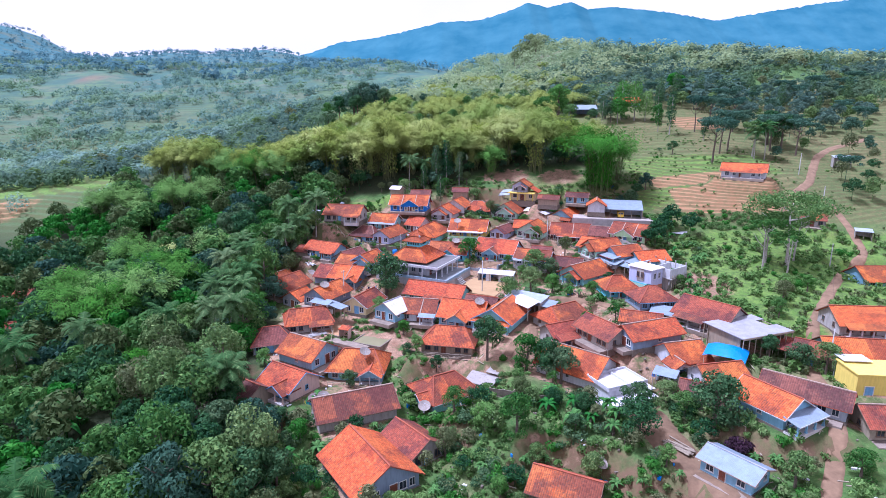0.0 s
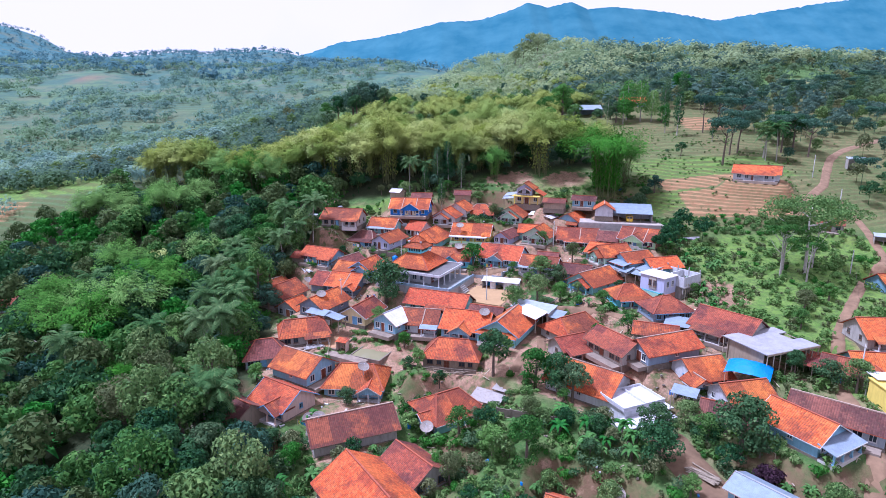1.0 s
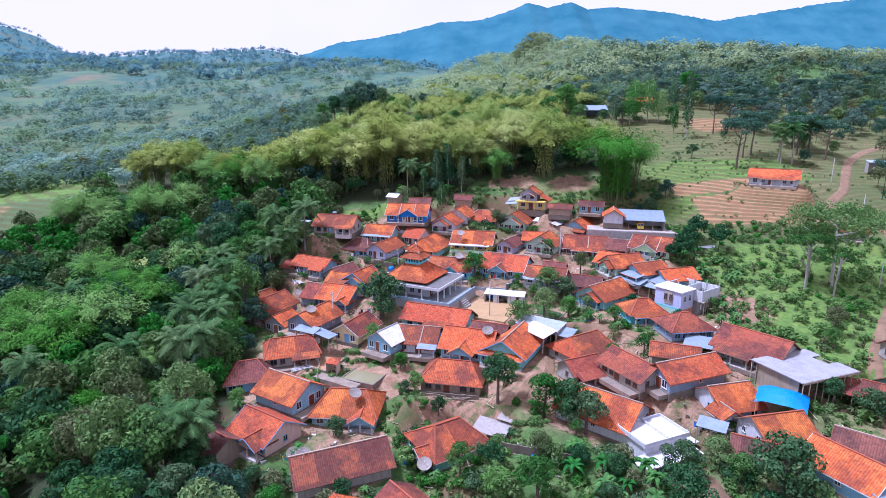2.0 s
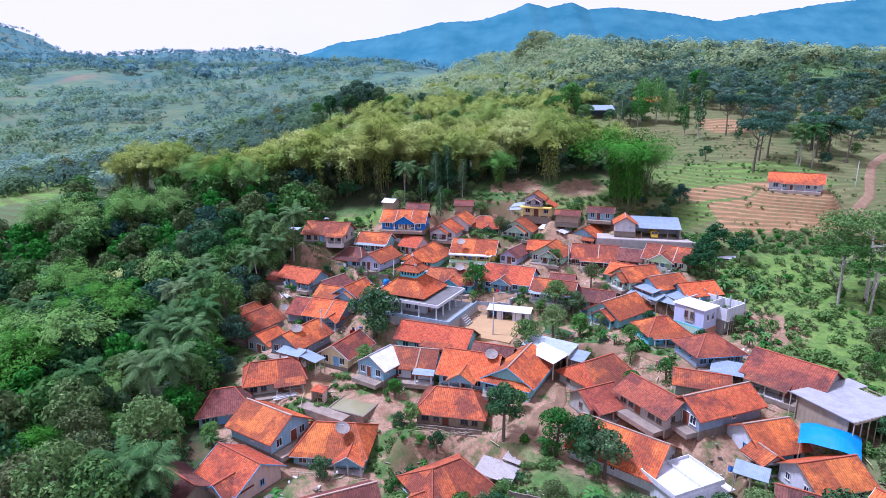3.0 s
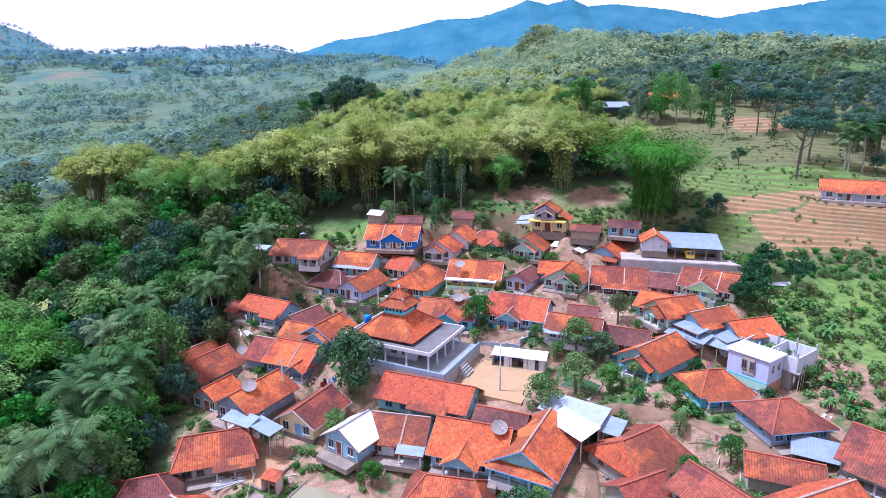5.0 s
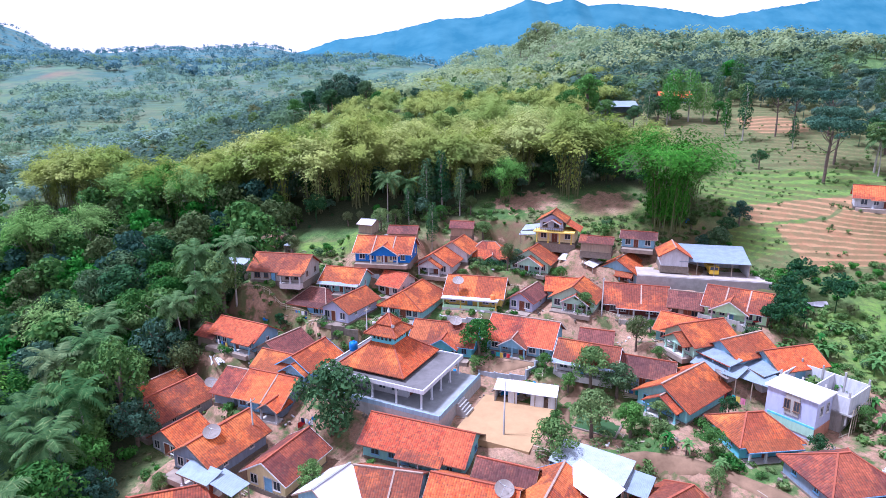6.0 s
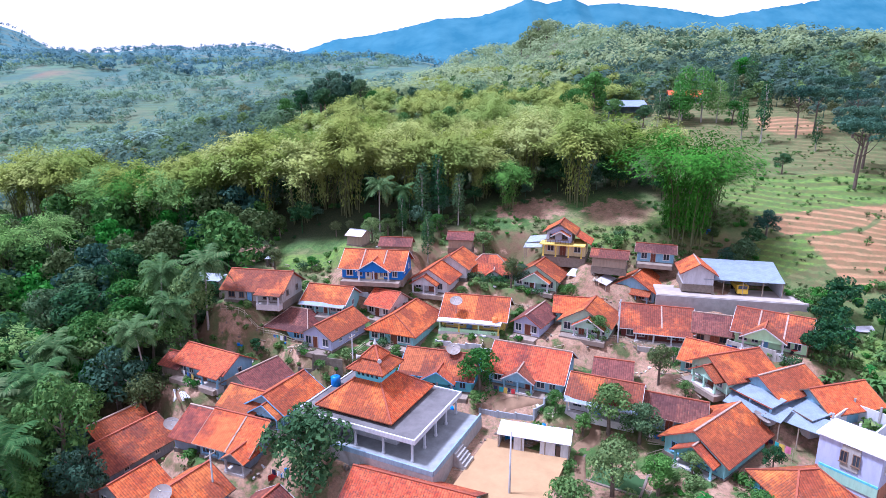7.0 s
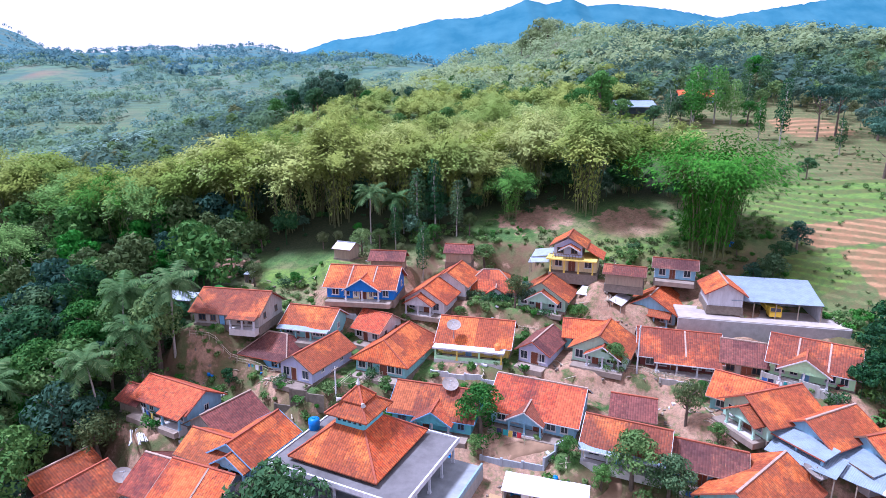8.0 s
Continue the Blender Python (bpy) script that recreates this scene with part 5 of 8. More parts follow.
lane([(20.0, 135.0), (19.0, 139.0), (19.6, 145.0), (21.0, 150.0)], 1.4, M_DIRT, "earthen footpath beside the pond", "path")


# ---- ground ----
def spread(stops):
    """Grid lines: (from, to, step) one after another."""
    out = []
    for a, b, s in stops:
        out += list(np.linspace(a, b, max(2, round((b - a) / s) + 1))[:-1])
    return np.array(out + [stops[-1][1]])


EDGE_Y = [50, 75, 100, 125, 150, 165, 180, 195, 230]
EDGE_X = [-24, -24, -39, -41, -46, -44, -42, -40, -34]


def build_ground():
    xs = spread([(-3000, -700, 90), (-700, -260, 16), (-260, -110, 2.6), (-110, 130, 1.5), (130, 230, 2.2), (230, 300, 5), (300, 900, 18), (900, 3000, 100)])
    ys = spread([(-300, 40, 20), (40, 230, 1.4), (230, 330, 2.0), (330, 520, 6), (520, 1000, 15), (1000, 2700, 45)])
    X, Y = np.meshgrid(xs, ys)
    Z = land(X.ravel(), Y.ravel())
    nx, ny = len(xs), len(ys)
    me = bpy.data.meshes.new("ground")
    co = np.stack([X.ravel(), Y.ravel(), Z], 1).astype(np.float32)
    me.vertices.add(nx * ny)
    me.vertices.foreach_set("co", co.ravel())
    i = (np.arange(ny - 1)[:, None] * nx + np.arange(nx - 1)[None, :]).ravel()
    q = np.stack([i, i + 1, i + nx + 1, i + nx], 1).astype(np.int32)
    me.loops.add(q.size)
    me.loops.foreach_set("vertex_index", q.ravel())
    me.polygons.add(len(q))
    me.polygons.foreach_set("loop_start", np.arange(0, q.size, 4, dtype=np.int32))
    me.polygons.foreach_set("use_smooth", np.ones(len(q), bool))
    # kinds of ground cover: trodden village earth, farmed terraces, the rest grass and litter
    x, y = co[:, 0].astype(float), co[:, 1].astype(float)
    soil = np.zeros(len(x))
    for px, py, pz, pr, *box in PADS:
        soil = np.maximum(soil, np.exp(-(((x - px) ** 2 + (y - py) ** 2) / (pr * pr * (0.75 + 0.35 * swell(py, 98, 110)))) ** 2))
    flank = np.interp(y, EDGE_Y, EDGE_X)
    soil = np.maximum(soil * 0.95, 0.66 * swell(x, flank, flank + 5) * (1 - swell(x, 58, 66)) * (0.25 * swell(y, 66, 74) + 0.75 * swell(y, 96, 106)) * (1 - swell(y, 196, 206)))
    spots = np.array([noise.noise(Vector((a * 0.09, b * 0.09, 2.5))) if 60 < b < 210 and -60 < a < 70 else 0.0 for a, b in zip(x, y)])
    soil = soil * (1 - 0.55 * swell(spots, 0.02, 0.16))
    soil = soil * (1 - swell(x, 74, 80) * swell(y, 178, 184))
    soil = np.maximum(soil, 0.85 * np.exp(-(((x - 24) / 10) ** 2 + ((y - 219) / 6) ** 2) ** 2))
    soil = np.maximum(soil, 0.8 * np.exp(-(((x - 44) / 10) ** 2 + ((y - 213) / 8) ** 2) ** 2))
    soil = np.maximum(soil, 0.8 * np.exp(-(((x + 42) / 6) ** 2 + ((y - 207) / 5) ** 2)))
    soil = np.maximum(soil, 0.95 * np.exp(-(((x - 67) / 7) ** 2 + ((y - 139) / 10) ** 2) ** 2))
    # floor under woods and grove: leaf litter, with canopy shade in its colour
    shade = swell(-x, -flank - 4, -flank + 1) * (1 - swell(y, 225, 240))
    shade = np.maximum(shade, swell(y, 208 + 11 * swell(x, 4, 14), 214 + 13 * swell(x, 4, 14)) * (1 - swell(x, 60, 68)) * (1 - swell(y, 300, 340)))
    field = swell(x, 60, 72) * (1 - swell(x, 230, 300)) * swell(y, 165, 178) * (1 - swell(y, 300, 360))
    field = np.maximum(field, swell(-x, 115, 150) * swell(y, 185, 215))
    # third channel: distance, by which haze enters the ground colour
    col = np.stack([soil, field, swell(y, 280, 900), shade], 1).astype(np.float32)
    plot = lambda x0, x1, y0, y1, soft: swell(x, x0 - soft, x0 + soft) * (1 - swell(x, x1 - soft, x1 + soft)) * swell(y, y0 - soft, y0 + soft) * (1 - swell(y, y1 - soft, y1 + soft))
    meadow = np.maximum(np.maximum(plot(69, 124, 207, 229, 2.0), plot(60, 85, 187, 197, 1.2)), np.maximum(np.maximum(plot(-34, -15, 199, 206, 1.5), 0.85 * plot(-225, -138, 236, 318, 8)), np.maximum(np.maximum(0.8 * plot(38, 46, 205, 215, 2.5), 0.62 * plot(26, 64, 199, 214, 3.0)), np.maximum(0.9 * plot(66, 135, 92, 168, 3.0), plot(78, 114, 140, 171, 3.0)))))
    bare = np.maximum(np.maximum(np.maximum(0.5 * plot(-215, -160, 208, 232, 5), plot(74, 112, 197.5, 206.5, 1.0)), plot(77, 112, 181, 195.5, 1.5)), np.maximum(plot(110, 128, 266, 286, 5.0), 0.7 * np.exp(-(((x + 505) / 12) ** 2 + ((y - 850) / 22) ** 2))))
    crop = me.color_attributes.new("crop", "FLOAT_COLOR", "POINT")
    crop.data.foreach_set("color", np.stack([meadow, bare, meadow * 0, meadow * 0 + 1], 1).astype(np.float32).ravel())
    at = me.color_attributes.new("cover", "FLOAT_COLOR", "POINT")
    at.data.foreach_set("color", col.ravel())
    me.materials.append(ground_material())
    me.update(calc_edges=True)
    tagged(new("ground", me), "grassy sloping ground with bare reddish earth and terraces", "ground", kind="structure")


def ground_material():
    m = Nodes("ground_cover", 0.95, 0, 0.15)
    at = m.t.nodes.new("ShaderNodeVertexColor")
    at.layer_name = "cover"
    sep = m.add("SeparateColor")
    m.t.links.new(at.outputs[0], sep.inputs[0])
    soil, field, far, woods = sep.outputs[0], sep.outputs[1], sep.outputs[2], at.outputs[1]
    p = m.place()
    big, mid, fine = m.noise(p, 0.05, 4), m.noise(p, 0.35, 5, 0.6), m.noise(p, 2.5, 5, 0.7)
    earth = m.mix(m.ramp(mid, 0.35, 0.65), (0.22, 0.12, 0.073), (0.385, 0.245, 0.16))
    earth = m.mix(m.ramp(fine, 0.44, 0.62, 0, 0.55), earth, (0.14, 0.10, 0.07))
    earth = m.mix(m.ramp(m.noise(p, 6.0, 4, 0.7), 0.56, 0.72, 0, 0.35), earth, (0.42, 0.34, 0.27))
    earth = m.mix(m.ramp(m.noise(p, 0.9, 5, 0.7), 0.54, 0.64, 0, 0.7), earth, (0.085, 0.12, 0.04))
    grass = m.mix(m.ramp(mid, 0.35, 0.65), (0.045, 0.105, 0.028), (0.095, 0.175, 0.042))
    grass = m.mix(m.ramp(fine, 0.45, 0.8, 0, 0.6), grass, (0.19, 0.20, 0.085))
    grass = m.mix(m.ramp(big, 0.5, 0.62, 0, 0.7), grass, (0.25, 0.20, 0.11))
    # litter tone kept very dark, tree shade included
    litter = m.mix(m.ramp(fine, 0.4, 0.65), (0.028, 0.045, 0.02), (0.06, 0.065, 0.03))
    # terrace beds: olive stubble, green crops and bare earth in patches, the risers a little darker
    height = m.add("SeparateXYZ", Vector=p).outputs[2]
    row = m.math("FLOOR", m.math("ADD", m.math("MULTIPLY", height, 1.0 / 0.9), m.math("MULTIPLY", big, 2.0)))
    chance = m.add("TexWhiteNoise")
    chance.noise_dimensions = "1D"
    m.t.links.new(row, chance.inputs["W"])
    geo = m.t.nodes.new("ShaderNodeNewGeometry")
    up = m.add("SeparateXYZ", Vector=geo.outputs["Normal"]).outputs[2]
    patch = m.noise(p, 0.028, 3)
    beds = m.mix(m.ramp(patch, 0.42, 0.58), (0.175, 0.15, 0.065), (0.115, 0.145, 0.05))
    beds = m.mix(m.ramp(chance.outputs[0], 0.3, 0.9, 0, 0.35), beds, (0.24, 0.18, 0.09))
    beds = m.mix(m.ramp(mid, 0.45, 0.7, 0, 0.5), beds, (0.13, 0.18, 0.06))
    east = m.add("SeparateXYZ", Vector=p).outputs[0]
    beds = m.mix(m.ramp(east, -60, -110, 0, 0.75), beds, (0.07, 0.135, 0.06))
    sown = m.t.nodes.new("ShaderNodeVertexColor")
    sown.layer_name = "crop"
    kinds_of = m.add("SeparateColor")
    m.t.links.new(sown.outputs[0], kinds_of.inputs[0])
    rough_edge = m.ramp(mid, 0.3, 0.7, -0.3, 0.3)
    lush = m.mix(m.ramp(mid, 0.35, 0.65), (0.095, 0.195, 0.03), (0.165, 0.26, 0.05))
    tilled = m.mix(m.ramp(mid, 0.35, 0.65), (0.32, 0.155, 0.08), (0.40, 0.235, 0.12))
    beds = m.mix(m.ramp(m.math("ADD", kinds_of.outputs[0], rough_edge), 0.4, 0.65), beds, lush)
    beds = m.mix(m.ramp(m.math("ADD", kinds_of.outputs[1], m.math("MULTIPLY", rough_edge, 0.5)), 0.3, 0.5), beds, tilled)
    beds = m.mix(m.ramp(fine, 0.4, 0.75, 0, 0.45), beds, (0.14, 0.14, 0.06))
    north = m.add("SeparateXYZ", Vector=p).outputs[1]
    lift = height
    for amount, a, b in ((0.55, 9.0, 13.0), (0.1, 4.1, -5.7), (0.9, 31.0, -23.0)):
        turn = m.math("ADD", m.math("MULTIPLY", east, 1 / a), m.math("MULTIPLY", north, 1 / b))
        lift = m.math("ADD", lift, m.math("MULTIPLY", m.math("SINE", turn), amount))
    phase = m.math("FRACT", m.math("MULTIPLY", lift, m.ramp(east, -100, 60, 1 / 1.4, 1 / 0.9)))
    riser = m.math("MULTIPLY", m.ramp(phase, 0.12, 0.3), m.ramp(phase, 0.95, 0.8))
    beds = m.mix(m.math("MULTIPLY", m.math("MULTIPLY", riser, field), m.ramp(mid, 0.3, 0.6, 0.3, 0.75)), beds, (0.10, 0.085, 0.038))
    tuft = m.ramp(m.noise(p, 0.8, 6, 0.75), 0.46, 0.60, 0, 0.8)
    beds = m.mix(m.math("MULTIPLY", tuft, m.ramp(kinds_of.outputs[1], 0.3, 0.7, 1, 0.25)), beds, (0.075, 0.115, 0.038))
    grass = m.mix(tuft, grass, (0.05, 0.09, 0.025))
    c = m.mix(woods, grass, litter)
    c = m.mix(m.math("MULTIPLY", m.ramp(up, 0.93, 0.80), m.ramp(mid, 0.35, 0.6, 0.3, 0.9)), c, (0.16, 0.095, 0.06))
    c = m.mix(m.ramp(m.math("ADD", soil, m.ramp(mid, 0.3, 0.7, -0.4, 0.4)), 0.42, 0.62), c, earth)
    farmed = m.math("MAXIMUM", field, m.math("MAXIMUM", kinds_of.outputs[0], kinds_of.outputs[1]))
    c = m.mix(m.math("MULTIPLY", farmed, m.ramp(soil, 0.55, 0.8, 1, 0)), c, beds)
    stripes = m.ramp(m.math("SINE", m.math("MULTIPLY", height, 2.6)), -0.2, 0.4)
    # distant cover: haze painted in as a bluer tone, stronger farther off
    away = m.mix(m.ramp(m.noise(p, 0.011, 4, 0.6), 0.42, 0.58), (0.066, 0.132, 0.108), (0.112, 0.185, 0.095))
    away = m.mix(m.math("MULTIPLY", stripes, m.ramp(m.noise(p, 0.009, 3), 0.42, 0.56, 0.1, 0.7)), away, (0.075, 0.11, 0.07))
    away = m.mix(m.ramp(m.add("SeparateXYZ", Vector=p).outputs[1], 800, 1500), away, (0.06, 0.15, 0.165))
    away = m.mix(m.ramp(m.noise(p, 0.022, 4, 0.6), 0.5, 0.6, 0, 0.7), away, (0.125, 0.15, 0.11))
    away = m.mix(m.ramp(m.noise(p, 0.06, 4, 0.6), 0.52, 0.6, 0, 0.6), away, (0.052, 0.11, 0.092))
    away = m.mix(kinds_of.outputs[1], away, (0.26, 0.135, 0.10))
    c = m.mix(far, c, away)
    m.bump(m.math("ADD", fine, mid), 0.5, 0.25)
    return m.done(c)


def build_mountains():
    """The range behind everything, with haze put into its blue colour: a long crest with spurs running down from it."""
    D = 4200
    crest = [(-3600, 150), (-2200, 260), (-1205, 392), (-964, 448), (-724, 527), (-487, 556), (-329, 586), (-16, 660), (257, 674), (451, 733), (585, 787), (722, 755), (875, 794), (994, 747), (1188, 758), (1540, 726), (1896, 671), (2087, 704), (2544, 776), (3030, 834), (3723, 877), (4600, 900)]
    cx, cz = [c[0] for c in crest], [c[1] for c in crest]
    xs, vs = np.linspace(-3600, 4600, 440), np.linspace(0, 1, 34)
    X, V = np.meshgrid(xs, vs)
    top = np.interp(X.ravel(), cx, cz)
    rng = np.random.RandomState(5)
    top = top + np.interp(X.ravel(), xs, rng.normal(0, 2.2, len(xs)))
    v = V.ravel()
    spur = sum(a * np.sin(X.ravel() / w + ph + v * k) for a, w, ph, k in ((60, 130, 0.3, 2.0), (34, 61, 1.2, 3.1), (16, 29, 2.0, -2.0), (7, 13, 0.5, 4.0)))
    z = -150 + (top + 150) * (1 - v) ** 1.15 + spur * v * (1 - v) * 2.2
    y = D - 1500 * v + spur * 2.0 * v
    pts = np.stack([X.ravel(), y, z], 1)
    nx = len(xs)
    i = (np.arange(len(vs) - 1)[:, None] * nx + np.arange(nx - 1)[None, :]).ravel()
    me = bpy.data.meshes.new("backdrop")
    me.from_pydata(pts.tolist(), [], np.stack([i, i + nx, i + nx + 1, i + 1], 1).tolist())
    me.polygons.foreach_set("use_smooth", [True] * len(me.polygons))
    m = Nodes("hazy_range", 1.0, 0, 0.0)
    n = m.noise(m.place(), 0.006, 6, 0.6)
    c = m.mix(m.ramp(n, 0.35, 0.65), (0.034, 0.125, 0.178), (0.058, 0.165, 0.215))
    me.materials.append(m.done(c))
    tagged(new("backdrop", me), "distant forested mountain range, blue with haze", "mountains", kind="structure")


# ---- plants ----
RNG = np.random.RandomState(11)


def leaf_quads(c, nrm, length, width, rng, droop=0.0):
    """Rhombic leaves at points c facing nrm (n, 3)."""
    n = len(c)
    t = rng.normal(size=(n, 3))
    t[:, 2] -= droop * 2
    t -= nrm * np.sum(t * nrm, 1, keepdims=True)
    t /= np.linalg.norm(t, axis=1, keepdims=True) + 1e-9
    s = np.cross(nrm, t)
    L, W = (length * rng.uniform(0.6, 1.3, (n, 1))), (width * rng.uniform(0.6, 1.3, (n, 1)))
    return np.stack([c - t * L / 2 + s * W / 2, c - t * L / 2 - s * W / 2, c + t * L / 2], 1)


def lobes_cloud(lobes, n, length, width, rng, shell_in=0.8, droop=0.0):
    """Leaves over a set of lobes (x, y, z, rx, rz)."""
    lobes = np.asarray(lobes, float)
    area = lobes[:, 3] ** 2
    k = rng.choice(len(lobes), n, p=area / area.sum())
    d = rng.normal(size=(n, 3))
    d[:, 2] = d[:, 2] * 0.9 + 0.25
    d /= np.linalg.norm(d, axis=1, keepdims=True)
    r = rng.uniform(shell_in, 1.06, (n, 1)) ** 0.8
    c = lobes[k, :3] + d * r * np.stack([lobes[k, 3], lobes[k, 3], lobes[k, 4]], 1)
    nn = d + rng.normal(0, 0.34, (n, 3))
    nn /= np.linalg.norm(nn, axis=1, keepdims=True)
    return leaf_quads(c, nn, length, width, rng, droop)


def trunk_geo(h, r, lean, limbs, spread_r, rng):
    g = Geo()
    top = (lean * h * 0.1, lean * h * 0.06, h)
    g.tube([(0, 0, -0.6), (lean * 0.1, 0, h * 0.3), (lean * h * 0.05, lean * h * 0.03, h * 0.65), top], [r * 1.25, r, r * 0.75, r * 0.4])
    for i in range(limbs):
        a, b = 2 * math.pi * i / limbs + rng.uniform(-0.4, 0.4), rng.uniform(0.5, 0.95)
        s = (top[0] * b, top[1] * b, h * b)
        e = (s[0] + math.cos(a) * spread_r, s[1] + math.sin(a) * spread_r, s[2] + h * rng.uniform(0.15, 0.35))
        mid = ((s[0] + e[0]) / 2, (s[1] + e[1]) / 2, s[2] + (e[2] - s[2]) * 0.35)
        g.tube([s, mid, e], [r * 0.45, r * 0.3, r * 0.1], 5)
    return g


def stock(name, trunk, crown_quads, bark, leaf, label, category):
    """A first plant of a kind, far below the ground's far corner, to be copied."""
    root = thing(name, pose(0, 0, 0), label, category)
    if trunk is not None:
        part("trunk", trunk, bark, root, smooth=True)
    part("crown", quads_mesh("crown", crown_quads, leaf), None, root)
    return root


def broadleaf(leaf, label, h=7.0, R=3.2, n=1100, size=0.55, flat=0.75, lobes=17, bark=None, name="tree", low=0.36):
    """A lumpy crown: many small lobes over a hidden core, so that lit tops stand against dark hollows."""
    rng = RNG
    ls = [(0, 0, h * 0.84, R * 0.42, R * 0.42 * flat), (0, 0, h * 0.6, R * 0.5, R * 0.5 * flat)]
    for i in range(lobes):
        a, rr = 2.39996 * i + rng.uniform(-0.5, 0.5), R * math.sqrt(rng.uniform(0.06, 1)) * 0.8
        top = h * 0.95 - 0.42 * h * (rr / R) ** 2 - (rng.uniform(0.05, low) * h if i % 2 else 0)
        k = R * rng.uniform(0.2, 0.37)
        ls.append((math.cos(a) * rr, math.sin(a) * rr, top - k * 0.5, k, k * flat * rng.uniform(0.85, 1.15)))
    return stock(name, trunk_geo(h * 0.72, 0.16 + R * 0.03, rng.uniform(-1, 1), 5, R * 0.55, rng), lobes_cloud(ls, n, size * 1.1, size * 0.85, rng), bark or M_TRUNK, LEAF[leaf], label, "tree")


def columnar(leaf, label, h=13.0, R=1.7, n=900):
    rng = RNG
    ls = [(rng.uniform(-0.4, 0.4), rng.uniform(-0.4, 0.4), z, R * (1.1 - 0.6 * abs(z / h - 0.55) * 1.6), 1.1) for z in np.linspace(h * 0.28, h, 9)]
    return stock("tree", trunk_geo(h * 0.9, 0.18, 0.3, 3, 0.6, rng), lobes_cloud(ls, n, 0.6, 0.34, rng), M_PALETRUNK, LEAF[leaf], label, "tree")


def umbrella(leaf, label, h=14.0, R=5.0, n=1300, lobes=17, bark=None):
    """A flat crown in loose tiers, held up by spreading limbs."""
    rng = RNG
    ls = []
    for i in range(lobes):
        a, rr = 2.39996 * i + rng.uniform(-0.4, 0.4), R * math.sqrt(rng.uniform(0.03, 1)) * 0.85
        tier = (0, 0.09, 0.2)[i % 3] * h * (rr / R)
        ls.append((math.cos(a) * rr, math.sin(a) * rr, h * 0.95 - rr * 0.16 - tier + rng.uniform(-0.3, 0.4), R * rng.uniform(0.2, 0.32), R * rng.uniform(0.09, 0.14)))
    return stock("tree", trunk_geo(h * 0.78, 0.1 + 0.011 * h, 0.5, 7, R * 0.6, rng), lobes_cloud(ls, n, 0.5, 0.32, rng), bark or M_TRUNK, LEAF[leaf], label, "tree")


def bamboo_clump(leaf, label, h=15.0, R=6.5, heads=34, n=7000, width=0.1, length=0.55, curtain=0.5, foot=1.5, flare=2.2, droop=1.0, sprays=0.1, start=0.6):
    """A tight foot of canes that rise together and arch over into drooping plumes; finer sprays hang about the canes below."""
    rng = RNG
    g, pts, nrm, lie = Geo(), [], [], []
    steps = np.linspace(0, 1, 11)
    m = int(n * (1 - sprays) / heads)
    low = int(n * sprays / max(1, heads * curtain))
    up = np.array([0, 0, 1.0])
    for i in range(heads):
        a = 2.39996 * i + rng.uniform(-0.35, 0.35)
        share = (i + 0.4) / heads
        out, hh = R * math.sqrt(share), h * rng.uniform(0.84, 1.0) * (1 - 0.1 * share)
        side = np.array([math.cos(a), math.sin(a), 0])
        f = a + rng.normal(0, 1.0)
        b = foot * rng.uniform(0.2, 1.0) * np.array([math.cos(f), math.sin(f), 0])
        drop = hh * (0.06 + 0.36 * droop * share * rng.uniform(0.6, 1.3))
        rise = hh * (1.12 * steps - 0.12 * steps ** 2) - drop * np.maximum(0, (steps - 0.58) / 0.42) ** 2
        path = b + side * (out * (0.12 * steps + 0.88 * steps ** flare))[:, None] + up * (rise - 0.5)[:, None]
        if i % 2 == 0:
            g.tube([tuple(q) for q in path[:9]], [0.085 * (1 - 0.7 * t) for t in steps[:9]], 4)
        t = 1.0 - (1 - (start if share > 0.3 else max(0.7, start))) * rng.uniform(0, 1, m) ** 1.15
        c = np.stack([np.interp(t, steps, path[:, j]) for j in range(3)], 1)
        fat = (0.42 + 0.5 * np.sin(math.pi * np.clip((t - 0.5) / 0.5, 0.05, 0.95)))[:, None] * R / 6.5
        c = c + rng.normal(0, 1, (m, 3)) * (1.0, 1.0, 0.6) * fat - up * (0.5 * fat * np.abs(rng.normal(0, 1, (m, 1))))
        pts.append(c)
        lie.append(side * 0.7 - up * rng.uniform(0.1, 1.4, (m, 1)) + rng.normal(0, 0.45, (m, 3)))
        nrm.append(side * rng.uniform(0.2, 0.6, (m, 1)) + up + rng.normal(0, 0.17, (m, 3)))
        if rng.uniform() < curtain:
            t = rng.uniform(0.14, 0.62, low)
            c = np.stack([np.interp(t, steps, path[:, j]) for j in range(3)], 1) + side * rng.uniform(0, 2.4 / flare, (low, 1)) * (0.4 + share) + rng.normal(0, 0.4, (low, 3))
            pts.append(c)
            lie.append(-up + side * 0.25 + rng.normal(0, 0.3, (low, 3)))
            nrm.append(side + up * 0.35 + rng.normal(0, 0.3, (low, 3)))
    c, d, t = np.concatenate(pts), np.concatenate(nrm), np.concatenate(lie)
    c[:, 2] = np.maximum(c[:, 2], 0.15)
    d /= np.linalg.norm(d, axis=1, keepdims=True)
    t -= d * np.sum(t * d, 1, keepdims=True)
    t /= np.linalg.norm(t, axis=1, keepdims=True) + 1e-9
    s = np.cross(d, t)
    L, W = length * rng.uniform(0.6, 1.3, (len(c), 1)), width * rng.uniform(0.7, 1.4, (len(c), 1))
    blades = np.stack([c - t * L / 2 + s * W, c - t * L / 2 - s * W, c + t * L / 2], 1)
    root = thing("bamboo_clump", pose(0, 0, 0), label, "bamboo")
    tagged(part("cane", g, M_CANE, root), "yellow-green bamboo canes in a tight clump", kind="stuff")
